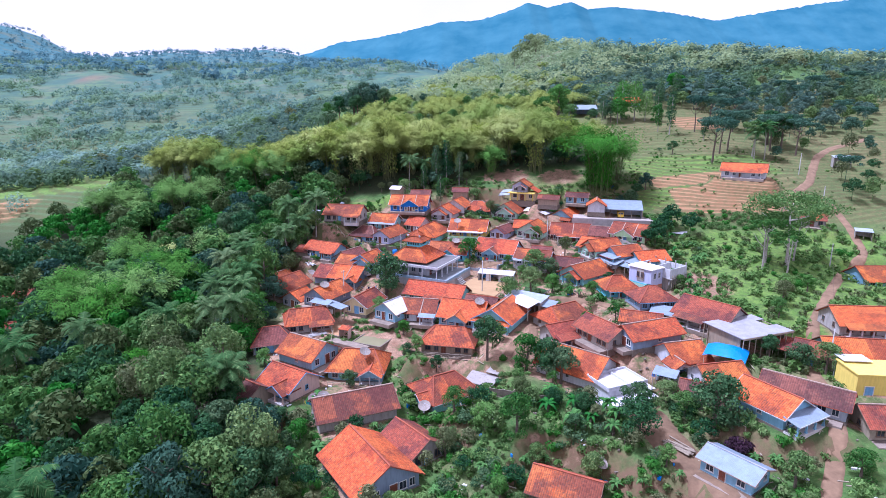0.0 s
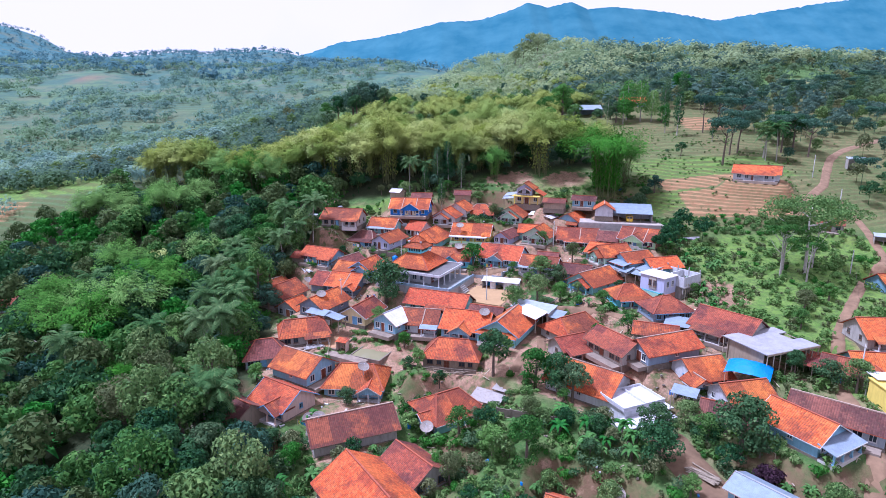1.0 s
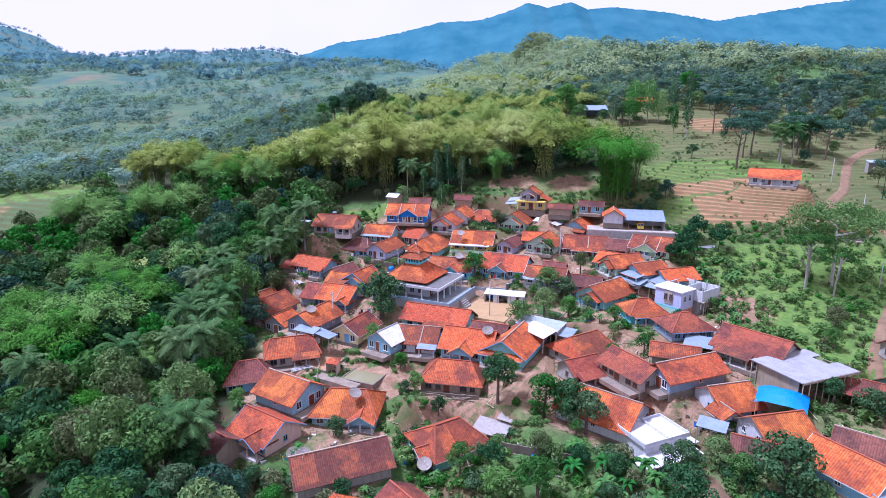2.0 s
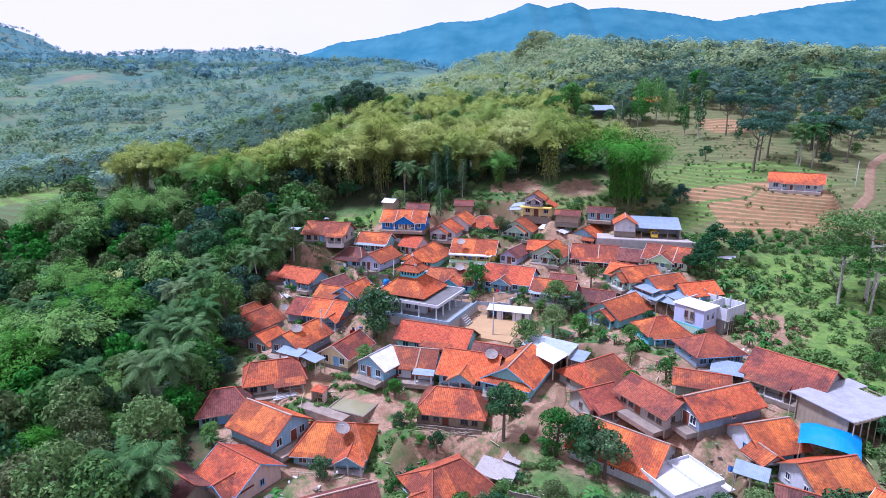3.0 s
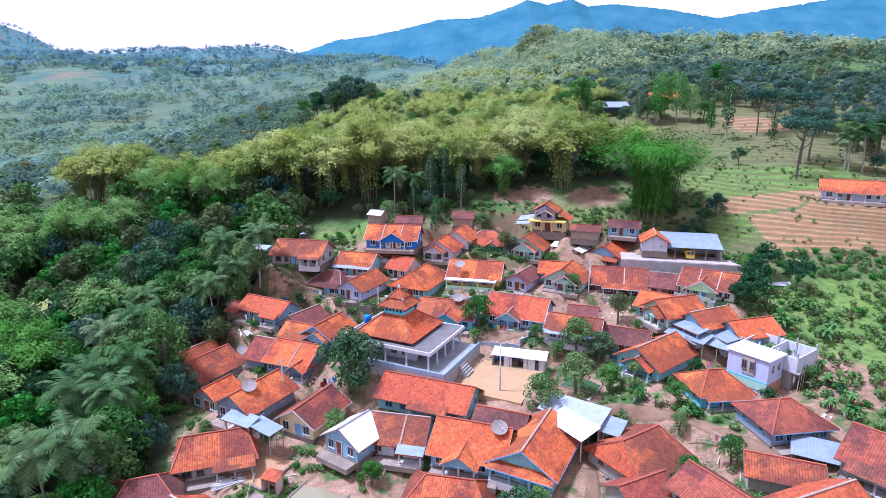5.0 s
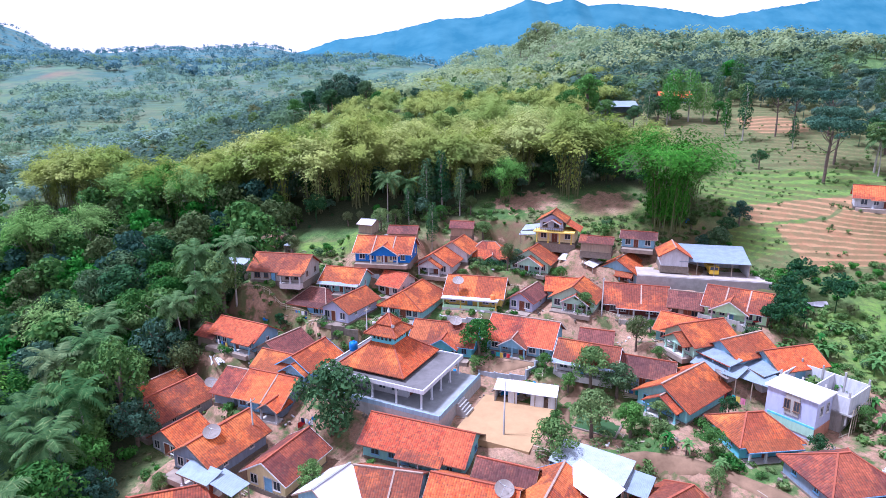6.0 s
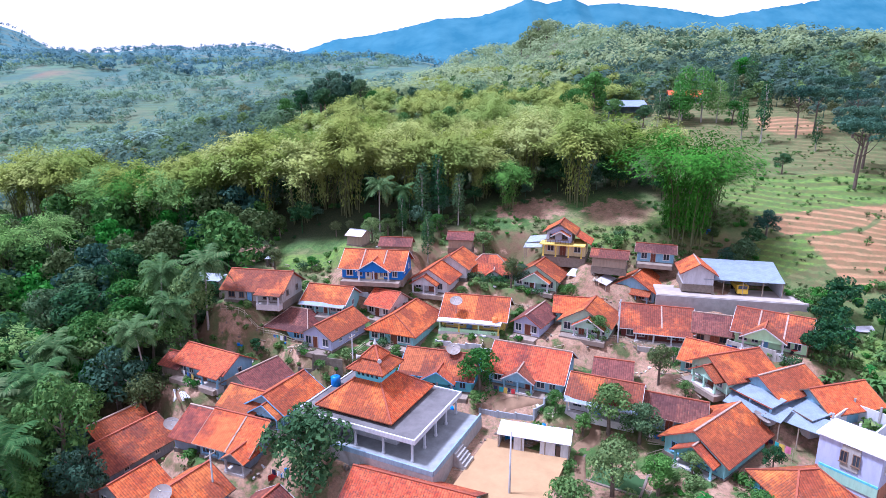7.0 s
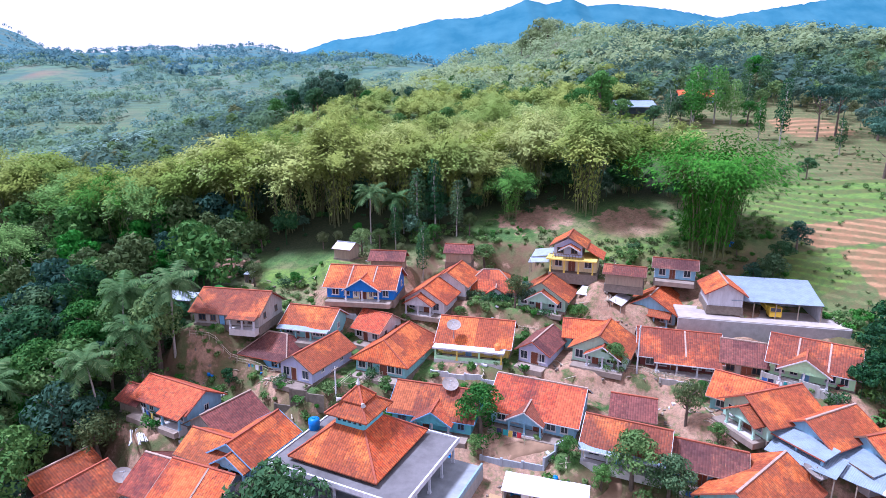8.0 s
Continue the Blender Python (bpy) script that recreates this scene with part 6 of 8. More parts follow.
    part("crown", quads_mesh("crown", blades, LEAF[leaf]), None, root)
    return root


def palm(label, h=11.0, n=19, reach=4.7, leaf="palm", rise=1.0, name="coconut_palm"):
    """A ringed trunk and a rosette of feathered fronds, the upper ones raised, the lower ones hanging."""
    rng = RNG
    g = Geo()
    lean = rng.uniform(-0.9, 0.9)
    path = [(lean * t * t, 0.4 * t * t, -0.5 + h * t) for t in np.linspace(0, 1, 6)]
    g.tube(path, [0.24, 0.19, 0.16, 0.15, 0.14, 0.16], 7)
    root = thing(name, pose(0, 0, 0), label, "palm tree")
    part("trunk", g, M_PALETRUNK, root, smooth=True)
    top = np.array(path[-1])
    up = np.array([0, 0, 1.0])
    qs = []
    for i in range(n):
        a = 2.39996 * i + rng.uniform(-0.15, 0.15)
        lift = rise * (1.25 - 1.35 * (i / n))
        d = np.array([math.cos(a), math.sin(a), 0])
        s = np.array([-d[1], d[0], 0])
        L = reach * rng.uniform(0.88, 1.12)
        roll = rng.uniform(-0.35, 0.35)
        spots = [top + d * L * t * (1 - 0.15 * t) + up * L * (lift * t - 0.72 * t * t) for t in np.linspace(0.02, 1, 12)]
        for k in range(11):
            p, c, t = spots[k], spots[k + 1], (k + 1) / 11
            ahead = (c - p) / np.linalg.norm(c - p)
            qs.append([p - s * 0.07, p + s * 0.07, c + s * 0.05, c - s * 0.05])
            w = 1.15 * math.sin(math.pi * (0.14 + 0.78 * t)) + 0.2
            for sg in (-1, 1):
                for u in (0.0, 0.34, 0.67):
                    mid = p + (c - p) * u
                    tip = mid + s * sg * w * rng.uniform(0.75, 0.95) + ahead * w * rng.uniform(0.35, 0.6) + up * w * (sg * roll - rng.uniform(0.22, 0.5))
                    qs.append([mid, mid + ahead * 0.17, tip + ahead * 0.05, tip])
    part("crown", quads_mesh("crown", np.array(qs), LEAF[leaf]), None, root)
    if rise > 1.2:
        return root
    nuts = Geo()
    for i in range(6):
        a = i * 1.05
        c = top + np.array([math.cos(a) * 0.28, math.sin(a) * 0.28, -0.3])
        nuts.tube([c - np.array([0, 0, 0.17]), c, c + np.array([0, 0, 0.15])], [0.05, 0.15, 0.05], 6)
    part("coconuts", nuts, M_WOOD, root, "green-brown coconuts")
    return root


def banana(label, h=3.0, n=8):
    rng = RNG
    g = Geo()
    for k in range(3):
        a = k * 2.1
        g.tube([(math.cos(a) * 0.35, math.sin(a) * 0.35, -0.3), (math.cos(a) * 0.4, math.sin(a) * 0.4, h * 0.55), (math.cos(a) * 0.45, math.sin(a) * 0.45, h * 0.8)], [0.16, 0.13, 0.08], 6)
    root = thing("banana_plant", pose(0, 0, 0), label, "banana plant")
    part("stem", g, M_TRUNK, root, smooth=True)
    qs = []
    for i in range(n * 2):
        a = 2.39996 * i + rng.uniform(-0.2, 0.2)
        d, s = np.array([math.cos(a), math.sin(a), 0]), np.array([-math.sin(a), math.cos(a), 0])
        o = np.array([math.cos(i * 2.1) * 0.4, math.sin(i * 2.1) * 0.4, h * 0.75])
        L, lift = rng.uniform(1.9, 2.7), rng.uniform(0.6, 1.5)
        prev, pw = None, 0
        for t in np.linspace(0, 1, 7):
            c = o + d * L * t * 0.85 + np.array([0, 0, L * (lift * t - 1.1 * t * t)])
            w = 0.31 * math.sin(math.pi * min(1, t * 0.9 + 0.08)) + 0.03
            if prev is not None:
                fold = np.array([0, 0, 0.12])
                qs.append([prev, prev + s * pw - fold * pw * 2, c + s * w - fold * w * 2, c])
                qs.append([prev - s * pw - fold * pw * 2, prev, c, c - s * w - fold * w * 2])
            prev, pw = c, w
    part("crown", quads_mesh("crown", np.array(qs), LEAF["banana"]), None, root)
    return root


def bush(leaf, label, R=1.1, n=260, size=0.34, name="shrub"):
    rng = RNG
    ls = [(rng.uniform(-0.6, 0.6) * R, rng.uniform(-0.6, 0.6) * R, R * rng.uniform(0.35, 0.8), R * rng.uniform(0.4, 0.6), R * rng.uniform(0.35, 0.55)) for i in range(6)]
    stem = Geo().tube([(0, 0, -0.3), (0.05, 0, R * 0.7)], [0.05, 0.03], 5)
    return stock(name, stem, lobes_cloud(ls, n, size, size * 0.6, rng), M_TRUNK, LEAF[leaf], label, "shrub")


def clear_of_houses(x, y, gap):
    for px, py, a, hl, hw in FOOT:
        dx, dy = x - px, y - py
        if dx * dx + dy * dy < 400:
            u, v = dx * math.cos(a) + dy * math.sin(a), -dx * math.sin(a) + dy * math.cos(a)
            if abs(u) < hl + gap and abs(v) < hw + gap:
                return False
    for pts, width, *_ in ROADS:
        for (ax, ay), (bx, by) in zip(pts, pts[1:]):
            t = min(1, max(0, ((x - ax) * (bx - ax) + (y - ay) * (by - ay)) / ((bx - ax) ** 2 + (by - ay) ** 2)))
            if (x - ax - t * (bx - ax)) ** 2 + (y - ay - t * (by - ay)) ** 2 < (width / 2 + gap) ** 2:
                return False
    return True


USED = set()


def plant(proto, x, y, s=1.0, turn=None, sink=0.0, group=""):
    """Put a plant of that kind at (x, y); the first one is the stock itself."""
    m = pose(x, y, ground_at(x, y) - sink, 0, 0, RNG.uniform(0, 360) if turn is None else turn)
    if proto.name not in USED:
        USED.add(proto.name)
        ob = proto
        ob.matrix_basis = m
    else:
        ob = copy_thing(proto, m)
    ob.scale = (s * RNG.uniform(0.92, 1.08), s * RNG.uniform(0.92, 1.08), s * RNG.uniform(0.9, 1.12))
    if group:
        tagged(ob, group=group)
    return ob


def scatter(n, x0, x1, y0, y1, gap, keep, seed, apart=3.0):
    """Up to n random places in a stretch of the plan, clear of the houses and of each other."""
    rng = np.random.RandomState(seed)
    got = []
    for i in range(n * 14):
        x, y = rng.uniform(x0, x1), rng.uniform(y0, y1)
        if keep(x, y) and clear_of_houses(x, y, gap) and all((x - a) ** 2 + (y - b) ** 2 > apart * apart for a, b in got):
            got.append((x, y))
            if len(got) >= n:
                break
    return got


def village_edge(y):
    """The line where the woods meet the village."""
    return np.interp(y, EDGE_Y, EDGE_X)


def mass(name, label, places, category="woods"):
    """Uncountable trees joined by kind of leaf: places are rows of (stock, x, y, scale)."""
    by = {}
    for proto, x, y, s in places:
        by.setdefault(proto.name, (proto, []))[1].append((x, y, s))
    for proto, rows in by.values():
        crown = next(c for c in proto.children if c.name.startswith("crown"))
        me = crown.data
        co = np.empty(len(me.vertices) * 3, np.float32)
        me.vertices.foreach_get("co", co)
        co = co.reshape(-1, 3)
        corners = len(me.loops) // len(me.polygons)
        z = land(np.array([r[0] for r in rows]), np.array([r[1] for r in rows]))
        out = []
        for (x, y, s), zz in zip(rows, z):
            t = RNG.uniform(0, 2 * math.pi)
            c, sn = math.cos(t) * s, math.sin(t) * s
            out.append(np.stack([co[:, 0] * c - co[:, 1] * sn + x, co[:, 0] * sn + co[:, 1] * c + y, co[:, 2] * s * RNG.uniform(0.9, 1.1) + zz], 1))
            w = 0.14 * s
            top = zz + co[:, 2].mean() * s
            for dx, dy in ((w, 0), (0, w)):
                out.append(np.array([(x - dx, y - dy, zz - 0.5), (x + dx, y + dy, zz - 0.5), (x + dx * 0.5, y + dy * 0.5, top), (x - dx * 0.5, y - dy * 0.5, top)][:corners]))
        ob = new(name, quads_mesh(name, np.concatenate(out).reshape(-1, corners, 3), me.materials[0]))
        tagged(ob, label, category, kind="stuff")


DEEP = broadleaf("deep", "dark green broadleaf tree in the woods", 8.5, 3.6, 2700, 0.36)
DEEP2 = broadleaf("deep", "dense dark green fruit tree", 6.0, 3.0, 2600, 0.31, 0.95, lobes=24, low=0.62)
MID = broadleaf("mid", "leafy green broadleaf tree", 7.5, 3.3, 2500, 0.34, lobes=24, low=0.62)
MID2 = broadleaf("mid", "tall green broadleaf tree with uneven crown", 10.0, 3.4, 2500, 0.36, 1.1, 22)
BRIGHT = broadleaf("bright", "bright green young leafy tree", 6.0, 2.6, 2300, 0.3, lobes=24, low=0.62)
BLUE = broadleaf("blue", "bluish green leafy tree", 8.0, 3.3, 2400, 0.36)
OLIVE = broadleaf("olive", "sparse olive-green leafy tree", 8.0, 3.0, 2100, 0.31, 1.0)
# coarser stock for the joined masses
CDEEP = broadleaf("deep", "dark green tree deep in the woods", 8.5, 3.6, 800, 0.58)
CMID = broadleaf("mid", "green tree deep in the woods", 8.0, 3.3, 800, 0.56)
CBRIGHT = broadleaf("bright", "bright tree deep in the woods", 6.5, 2.8, 700, 0.54)
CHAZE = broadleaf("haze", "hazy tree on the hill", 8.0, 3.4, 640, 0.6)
CCREST = broadleaf("hill", "rounded tree on the crest, light green with haze", 8.0, 4.2, 700, 0.6, lobes=24)
CBLUE = broadleaf("blue", "bluish tree deep in the woods", 8.0, 3.3, 700, 0.6)
COLIVE = broadleaf("olive", "olive tree deep in the woods", 8.0, 3.0, 700, 0.56, 1.0)
PURPLE = broadleaf("purple", "dark purple-leaved garden tree", 3.6, 2.2, 1300, 0.34)
COLUMN = columnar("mid", "tall narrow green tree")
COLUMNG = columnar("bright", "bushy bright green tree of full height", 12.0, 3.0, 1500)
COLUMN2 = columnar("deep", "tall narrow dark green tree", 14.0, 2.0)
SENGON = umbrella("mid", "tall tree with pale trunk and flat open crown", 14.0, 5.2, 1700, 17, M_PALETRUNK)
SENGONB = umbrella("blue", "dark bluish tree with spreading open crown", 12.0, 4.8, 1700, 19)
SENGONW = umbrella("mid", "broad tree with pale trunk and wide tiered crown", 16.0, 9.5, 5200, 42, M_PALETRUNK)
BAM = bamboo_clump("bamboo", "arching clump of yellow-green bamboo", 16.0, 6.5, 40, 9000, 0.13, 0.55, curtain=0.3, flare=2.9)
BAM2 = bamboo_clump("bamboo", "broad clump of yellow-green bamboo", 14.5, 7.2, 44, 8800, 0.135, 0.56, curtain=0.15, flare=2.7)
BAMH = bamboo_clump("bamboo", "yellow-green bamboo higher up the slope", 14.0, 7.0, 34, 4200, 0.12, 0.62, curtain=0.1)
BAMF = bamboo_clump("bamboo", "yellow-green bamboo on the hillside", 12.0, 7.0, 26, 1700, 0.22, 1.0, 0.1)
BAMG = bamboo_clump("bamboo_green", "feathery clump of bright green bamboo", 13.5, 6.0, 32, 6400, 0.09, 0.48, 0.3)
BAMV = bamboo_clump("bamboo_green", "tall vase-shaped clump of green bamboo", 13.8, 9.4, 52, 13000, 0.1, 0.48, 0.95, 2.6, 5.0, 0.35, 0.3, 0.76)
PALM = palm("coconut palm with pale trunk")
PALM2 = palm("tall coconut palm with drooping fronds", 12.0, 20, 5.0)
SAGO = palm("bluish feathery palm with long upright fronds", 3.2, 15, 6.0, "blue", 1.35, "feather_palm")
BANANA = banana("banana plant with broad torn leaves")
SHRUB = bush("mid", "leafy green garden shrub")
SHRUB2 = bush("bright", "bright green leafy shrub", 0.9)
SHRUB3 = bush("deep", "dark green leafy shrub", 1.3, 320)
GRASS = bush("grass", "tuft of tall grass and weeds", 0.7, 150, 0.4)
TUFT = bush("grass", "low tuft of grass", 0.9, 46, 0.6)
TUFT2 = bush("olive", "low tuft of dry weeds", 0.8, 36, 0.55)


def pick(kinds):
    return kinds[int(RNG.randint(len(kinds)))]


# woods along the village's flank: the nearer trees singly, those deeper in as one mass
rest = []
kinds = [DEEP, MID, MID, BLUE, MID2, MID, OLIVE, BRIGHT, BRIGHT]
for i, (x, y) in enumerate(scatter(370, -140, -22, 52, 222, 0.5, lambda x, y: x < village_edge(y) and x > -60 - 0.45 * y and not (x < -124 and y > 204), 3, 4.0)):
    s = RNG.uniform(0.85, 1.6)
    if x > village_edge(y) - 20 and y < 190:
        plant(pick([DEEP, BLUE, MID, DEEP, OLIVE, MID2] if y < 112 else kinds if y < 145 else [MID, MID2, OLIVE, BRIGHT, MID, BLUE, DEEP]), x, y, s, group="trees of the woods")
    else:
        rest.append((pick([CDEEP, CMID, COLIVE, CBLUE, COLIVE, CBRIGHT, CDEEP, CMID] if y < 170 else [CMID, COLIVE, CBRIGHT, CMID, COLIVE, CBRIGHT, CBLUE]), x, y, s * 1.05))
mass("woods", "dense mixed woods of dark and bright green trees", rest)
for x, y in scatter(16, -120, -36, 60, 170, 1.5, lambda x, y: x < village_edge(y) - 1 and x > -50 - 0.42 * y, 8, 11):
    plant(pick([PALM, PALM2]), x, y, RNG.uniform(0.8, 1.1), group="coconut palms")
for x, y in ((-40.3, 177.8), (-48.0, 131.4), (-53.5, 153.3), (-44.2, 174.7), (-50.0, 181.0), (-49.5, 141.0), (-39.0, 95.0), (-58.5, 151.0), (-56.0, 133.0), (-50.0, 118.0)):
    plant(PALM2 if y > 150 else PALM, x, y, 1.0, group="coconut palms")
for x, y in scatter(24, -125, -34, 56, 218, 1.5, lambda x, y: x < village_edge(y) - 1 and x > -50 - 0.42 * y, 9, 6):
    plant(SAGO, x, y, RNG.uniform(0.8, 1.1), group="feathery palms")
for x, y in ((-120, 198), (-113, 200), (-106, 196), (-99, 202), (-93, 198), (-86, 205), (-62, 106), (-68, 112), (-58, 114), (-66, 120), (-60, 124), (-54, 104), (-78, 127), (-84, 133), (-74, 134), (-88, 126), (-80, 150), (-72, 148), (-70, 168), (-90, 162), (-97, 142)):
    plant(BAMG, x, y, RNG.uniform(1.1, 1.5) if y > 124 else RNG.uniform(0.6, 0.8), group="green bamboo in the woods")
rest = [(pick([SHRUB, SHRUB2, SHRUB3, BANANA]), x, y, RNG.uniform(0.9, 1.8)) for x, y in scatter(330, -115, -20, 55, 205, 0.3, lambda x, y: x < village_edge(y) + 4, 31, 1.7)]
rest += [(pick([SHRUB3, SHRUB3, SHRUB, CDEEP, CBLUE]), x, y, RNG.uniform(0.5, 1.3) if i % 3 else 0.5) for i, (x, y) in enumerate(scatter(150, -100, 60, 212, 250, 1.0, lambda x, y: not (18 < x < 52 and y < 222), 33, 2.4))]
# dark plants added between the clumps to stand for shadow in the hollows
rest += [(pick([CDEEP, SHRUB3, CDEEP, CBLUE]), x, y, RNG.uniform(0.6, 1.0)) for x, y in scatter(60, -76, 56, 225, 240, 1.0, lambda x, y: True, 35, 3.0)]
mass("undergrowth", "shrubs and banana plants under the trees", rest, "undergrowth")

for x, y, s in ((-58, 172, 1.4), (-62, 177, 1.6), (-57, 183, 1.35), (-61, 189, 1.5), (-54, 178, 1.2), (-66, 184, 1.6), (-64, 169, 1.4), (-55, 167, 1.2), (-68, 176, 1.5)):
    plant(DEEP if s > 1.45 else MID, x, y, s, group="trees of the woods")

# bamboo grove above the village
for x, y, s in ((-101, 234, 1.5), (-110, 238, 1.4), (-93, 231, 1.4), (-104, 245, 1.4), (-117, 240, 1.1), (-97, 241, 1.4)):
    plant(BAM2, x, y, s, group="bamboo grove")
for x, y in ((-84, 224), (-78, 220), (-88, 229), (-70, 218), (-64, 216), (-59, 218)):
    plant(BAMG, x, y, RNG.uniform(1.15, 1.45), group="bamboo grove")
for kind, x, y, z in ((BAM2, -74, 223, 1.35), (BAM2, -65, 221, 1.4), (BAM, -55, 222, 1.5), (BAM2, -49, 227, 1.55), (BAM, -43, 223, 1.55), (BAM, -33, 222, 1.6), (BAM2, -27, 228, 1.6), (BAM, -21, 223, 1.6), (BAM2, -12, 227, 1.55),
                      (BAM, -5, 224, 1.5), (BAM2, 4, 227, 1.5), (BAM2, 25, 230, 1.5), (BAM, 35.5, 220, 1.55), (BAM2, 48, 229, 1.4), (BAM, 57, 224, 1.15)):
    plant(kind, x, y, z, group="bamboo grove")
for x, y in scatter(44, -74, 50, 233, 274, 4, lambda x, y: True, 25, 7.5):
    plant(BAMH, x, y, RNG.uniform(0.85, 1.3), group="bamboo grove")
rest = [(pick([BAMF, BAMF, BAMF, BAMF, CMID]), x, y, RNG.uniform(0.8, 1.1)) for x, y in scatter(90, -66, 72, 268, 350, 4, lambda x, y: x > -30 - (345 - y) * 0.6 and not (52 < x and y < 306), 17, 7.4)]
rest += [(pick([BAMF, BAMF, BAMF, CMID, CBLUE]), x, y, RNG.uniform(0.7, 1.0)) for x, y in scatter(90, -34, 84, 350, 500, 4, lambda x, y: x > -36 + (y - 350) * 0.2, 18, 9.5)]
mass("bamboo_wood", "hillside covered with yellow-green bamboo", rest, "bamboo")
plant(BAMV, 55, 201.5, 1.75, group="bamboo grove"), plant(BAMG, 63, 208, 1.35, group="bamboo grove")
plant(BAM2, 12, 227, 1.3, group="bamboo grove"), plant(BAMG, 18.5, 220.5, 1.1, group="bamboo grove")
for x, y in scatter(38, -70, 14, 203, 217, 1.5, lambda x, y: not (-37 < x < -14 and y < 212), 6, 3.0):
    plant(pick([MID, SHRUB3, OLIVE, MID, COLUMN2, SHRUB, BRIGHT, SHRUB2, BLUE]), x, y, RNG.uniform(0.4, 0.8), group="trees above the village")
plant(PALM, -12.6, 213.0, 1.0), plant(PALM2, -8.0, 214.5, 0.75)
plant(COLUMN2, -2.6, 214.5, 1.1), plant(COLUMN2, 1.4, 215.5, 1.0), plant(COLUMN2, 6.0, 214.0, 0.8), plant(DEEP2, 64.0, 193.5, 1.0), plant(BLUE, 70.0, 197.0, 0.75), plant(BLUE, 61.0, 194.5, 0.6), plant(DEEP, 66.5, 195.5, 0.7)
# the tall dark group on the shoulder of the hill, the tallest in bluish leaf to imitate haze
for x, y, s in ((-47, 352, 2.5), (-41, 355, 2.2), (-53, 350, 2.2), (-61, 346, 1.7), (-35, 352, 1.7), (-50, 344, 1.6), (-67, 342, 1.5), (-29, 348, 1.3)):
    plant(BLUE if s > 1.8 else DEEP if s > 1.55 else MID, x, y, s, group="tall trees on the shoulder")

# a lone rounded group of old trees on the crest
for proto, x, y, s in ((CCREST, 86, 598, 2.6), (CCREST, 94, 600, 2.3), (CCREST, 78, 596, 2.3), (CCREST, 101, 602, 1.9), (CCREST, 71, 594, 1.9), (CCREST, 82, 590, 1.9), (CCREST, 91, 590, 2.0)):
    plant(proto, x, y, s, group="old trees on the crest")

# hill and right-hand slope
for proto, x, y, s in ((COLUMN2, 101.0, 259.9, 1.15), (COLUMN, 98.0, 266.0, 0.9), (DEEP, 91.6, 230.8, 0.62), (SENGONB, 101.6, 217.3, 1.5), (SENGONB, 113.0, 262.0, 1.2), (SENGONB, 121.0, 266.0, 1.3), (SENGONB, 128.0, 258.0, 1.2), (COLUMN2, 112.0, 250.0, 0.7),
                       (COLUMNG, 93.0, 285.0, 1.25), (COLUMNG, 97.5, 283.0, 1.0), (DEEP, 81.0, 283.0, 1.2), (MID, 102.0, 281.0, 1.0), (COLUMN2, 106.0, 290.0, 1.0), (BRIGHT, 129.0, 330.0, 2.2), (BLUE, 80.0, 289.0, 1.3), (BRIGHT, 50.0, 284.0, 1.4),
                       (MID, 50.0, 294.0, 1.7), (BRIGHT, 59.0, 300.0, 2.5), (COLUMNG, 84.0, 282.0, 1.2), (COLUMNG, 87.0, 287.0, 1.35), (MID, 62.0, 284.0, 1.25), (DEEP, 71.5, 281.0, 0.95), (COLUMN2, 76.0, 280.0, 0.9), (MID, 88.5, 290.0, 1.3), (SENGONB, 110.0, 230.0, 1.25), (SENGONB, 115.0, 234.0, 1.3), (SENGON, 121.0, 226.0, 1.0), (SENGONB, 131.0, 232.0, 1.35), (SENGONB, 138.0, 226.0, 1.2), (PALM2, 124.0, 222.5, 1.05), (PALM2, 120.5, 223.5, 0.95), (DEEP, 136.5, 234.0, 1.5), (DEEP, 134.0, 240.0, 1.6), (SHRUB2, 84.0, 226.5, 0.9), (SHRUB, 97.0, 224.0, 0.8), (SHRUB3, 88.0, 236.0, 0.8)):
    plant(proto, x, y, s, group="trees on the slope")
rest = [(pick([CMID, COLIVE, COLUMN2, CHAZE, CHAZE, SENGONB, CHAZE, CHAZE, CHAZE, CBLUE]), x, y, RNG.uniform(0.6, 1.25)) for x, y in scatter(170, 62, 240, 240, 335, 4, lambda x, y: x < 0.62 * y + 30 and not (80 < x < 128 and y < 304) and (y > 304 or x > 128) and not (52 < x < 84 and y < 302), 12, 5.0)]
rest += [(pick([CMID, COLIVE, CBLUE, CDEEP, SENGONB]), x, y, RNG.uniform(0.6, 1.1)) for x, y in scatter(22, 128, 200, 186, 240, 5, lambda x, y: x < 0.62 * y + 30, 21, 7.0)]
rest += [(pick([CHAZE, CHAZE, CHAZE, CHAZE, COLIVE, CHAZE]), x, y, RNG.uniform(0.7, 1.1)) for x, y in scatter(170, 60, 420, 318, 470, 6, lambda x, y: x < 0.8 * y + 30 and x > 96 - (y - 318) * 0.1, 19, 5.6)]
rest += [(pick([CHAZE, CMID, CHAZE, CMID, COLIVE]), x, y, RNG.uniform(0.7, 1.2)) for x, y in scatter(70, -200, -40, 262, 430, 2, lambda x, y: x < -60 - (350 - y) * 0.35 if y < 350 else x < -40, 13, 6.2)]
mass("hill_woods", "mixed green woods covering the hillside", rest)
for x, y in scatter(22, 62, 130, 95, 172, 3, lambda x, y: x > 72 + 4 * math.sin(y / 5) and not (y > 138 and x < 112), 14, 5):
    plant(pick([MID, OLIVE, SHRUB, SHRUB2, SHRUB, SHRUB3, BRIGHT]), x, y, RNG.uniform(0.55, 0.95), group="trees by the road")
plant(SENGONW, 91.0, 146.5, 1.25, group="trees by the road")
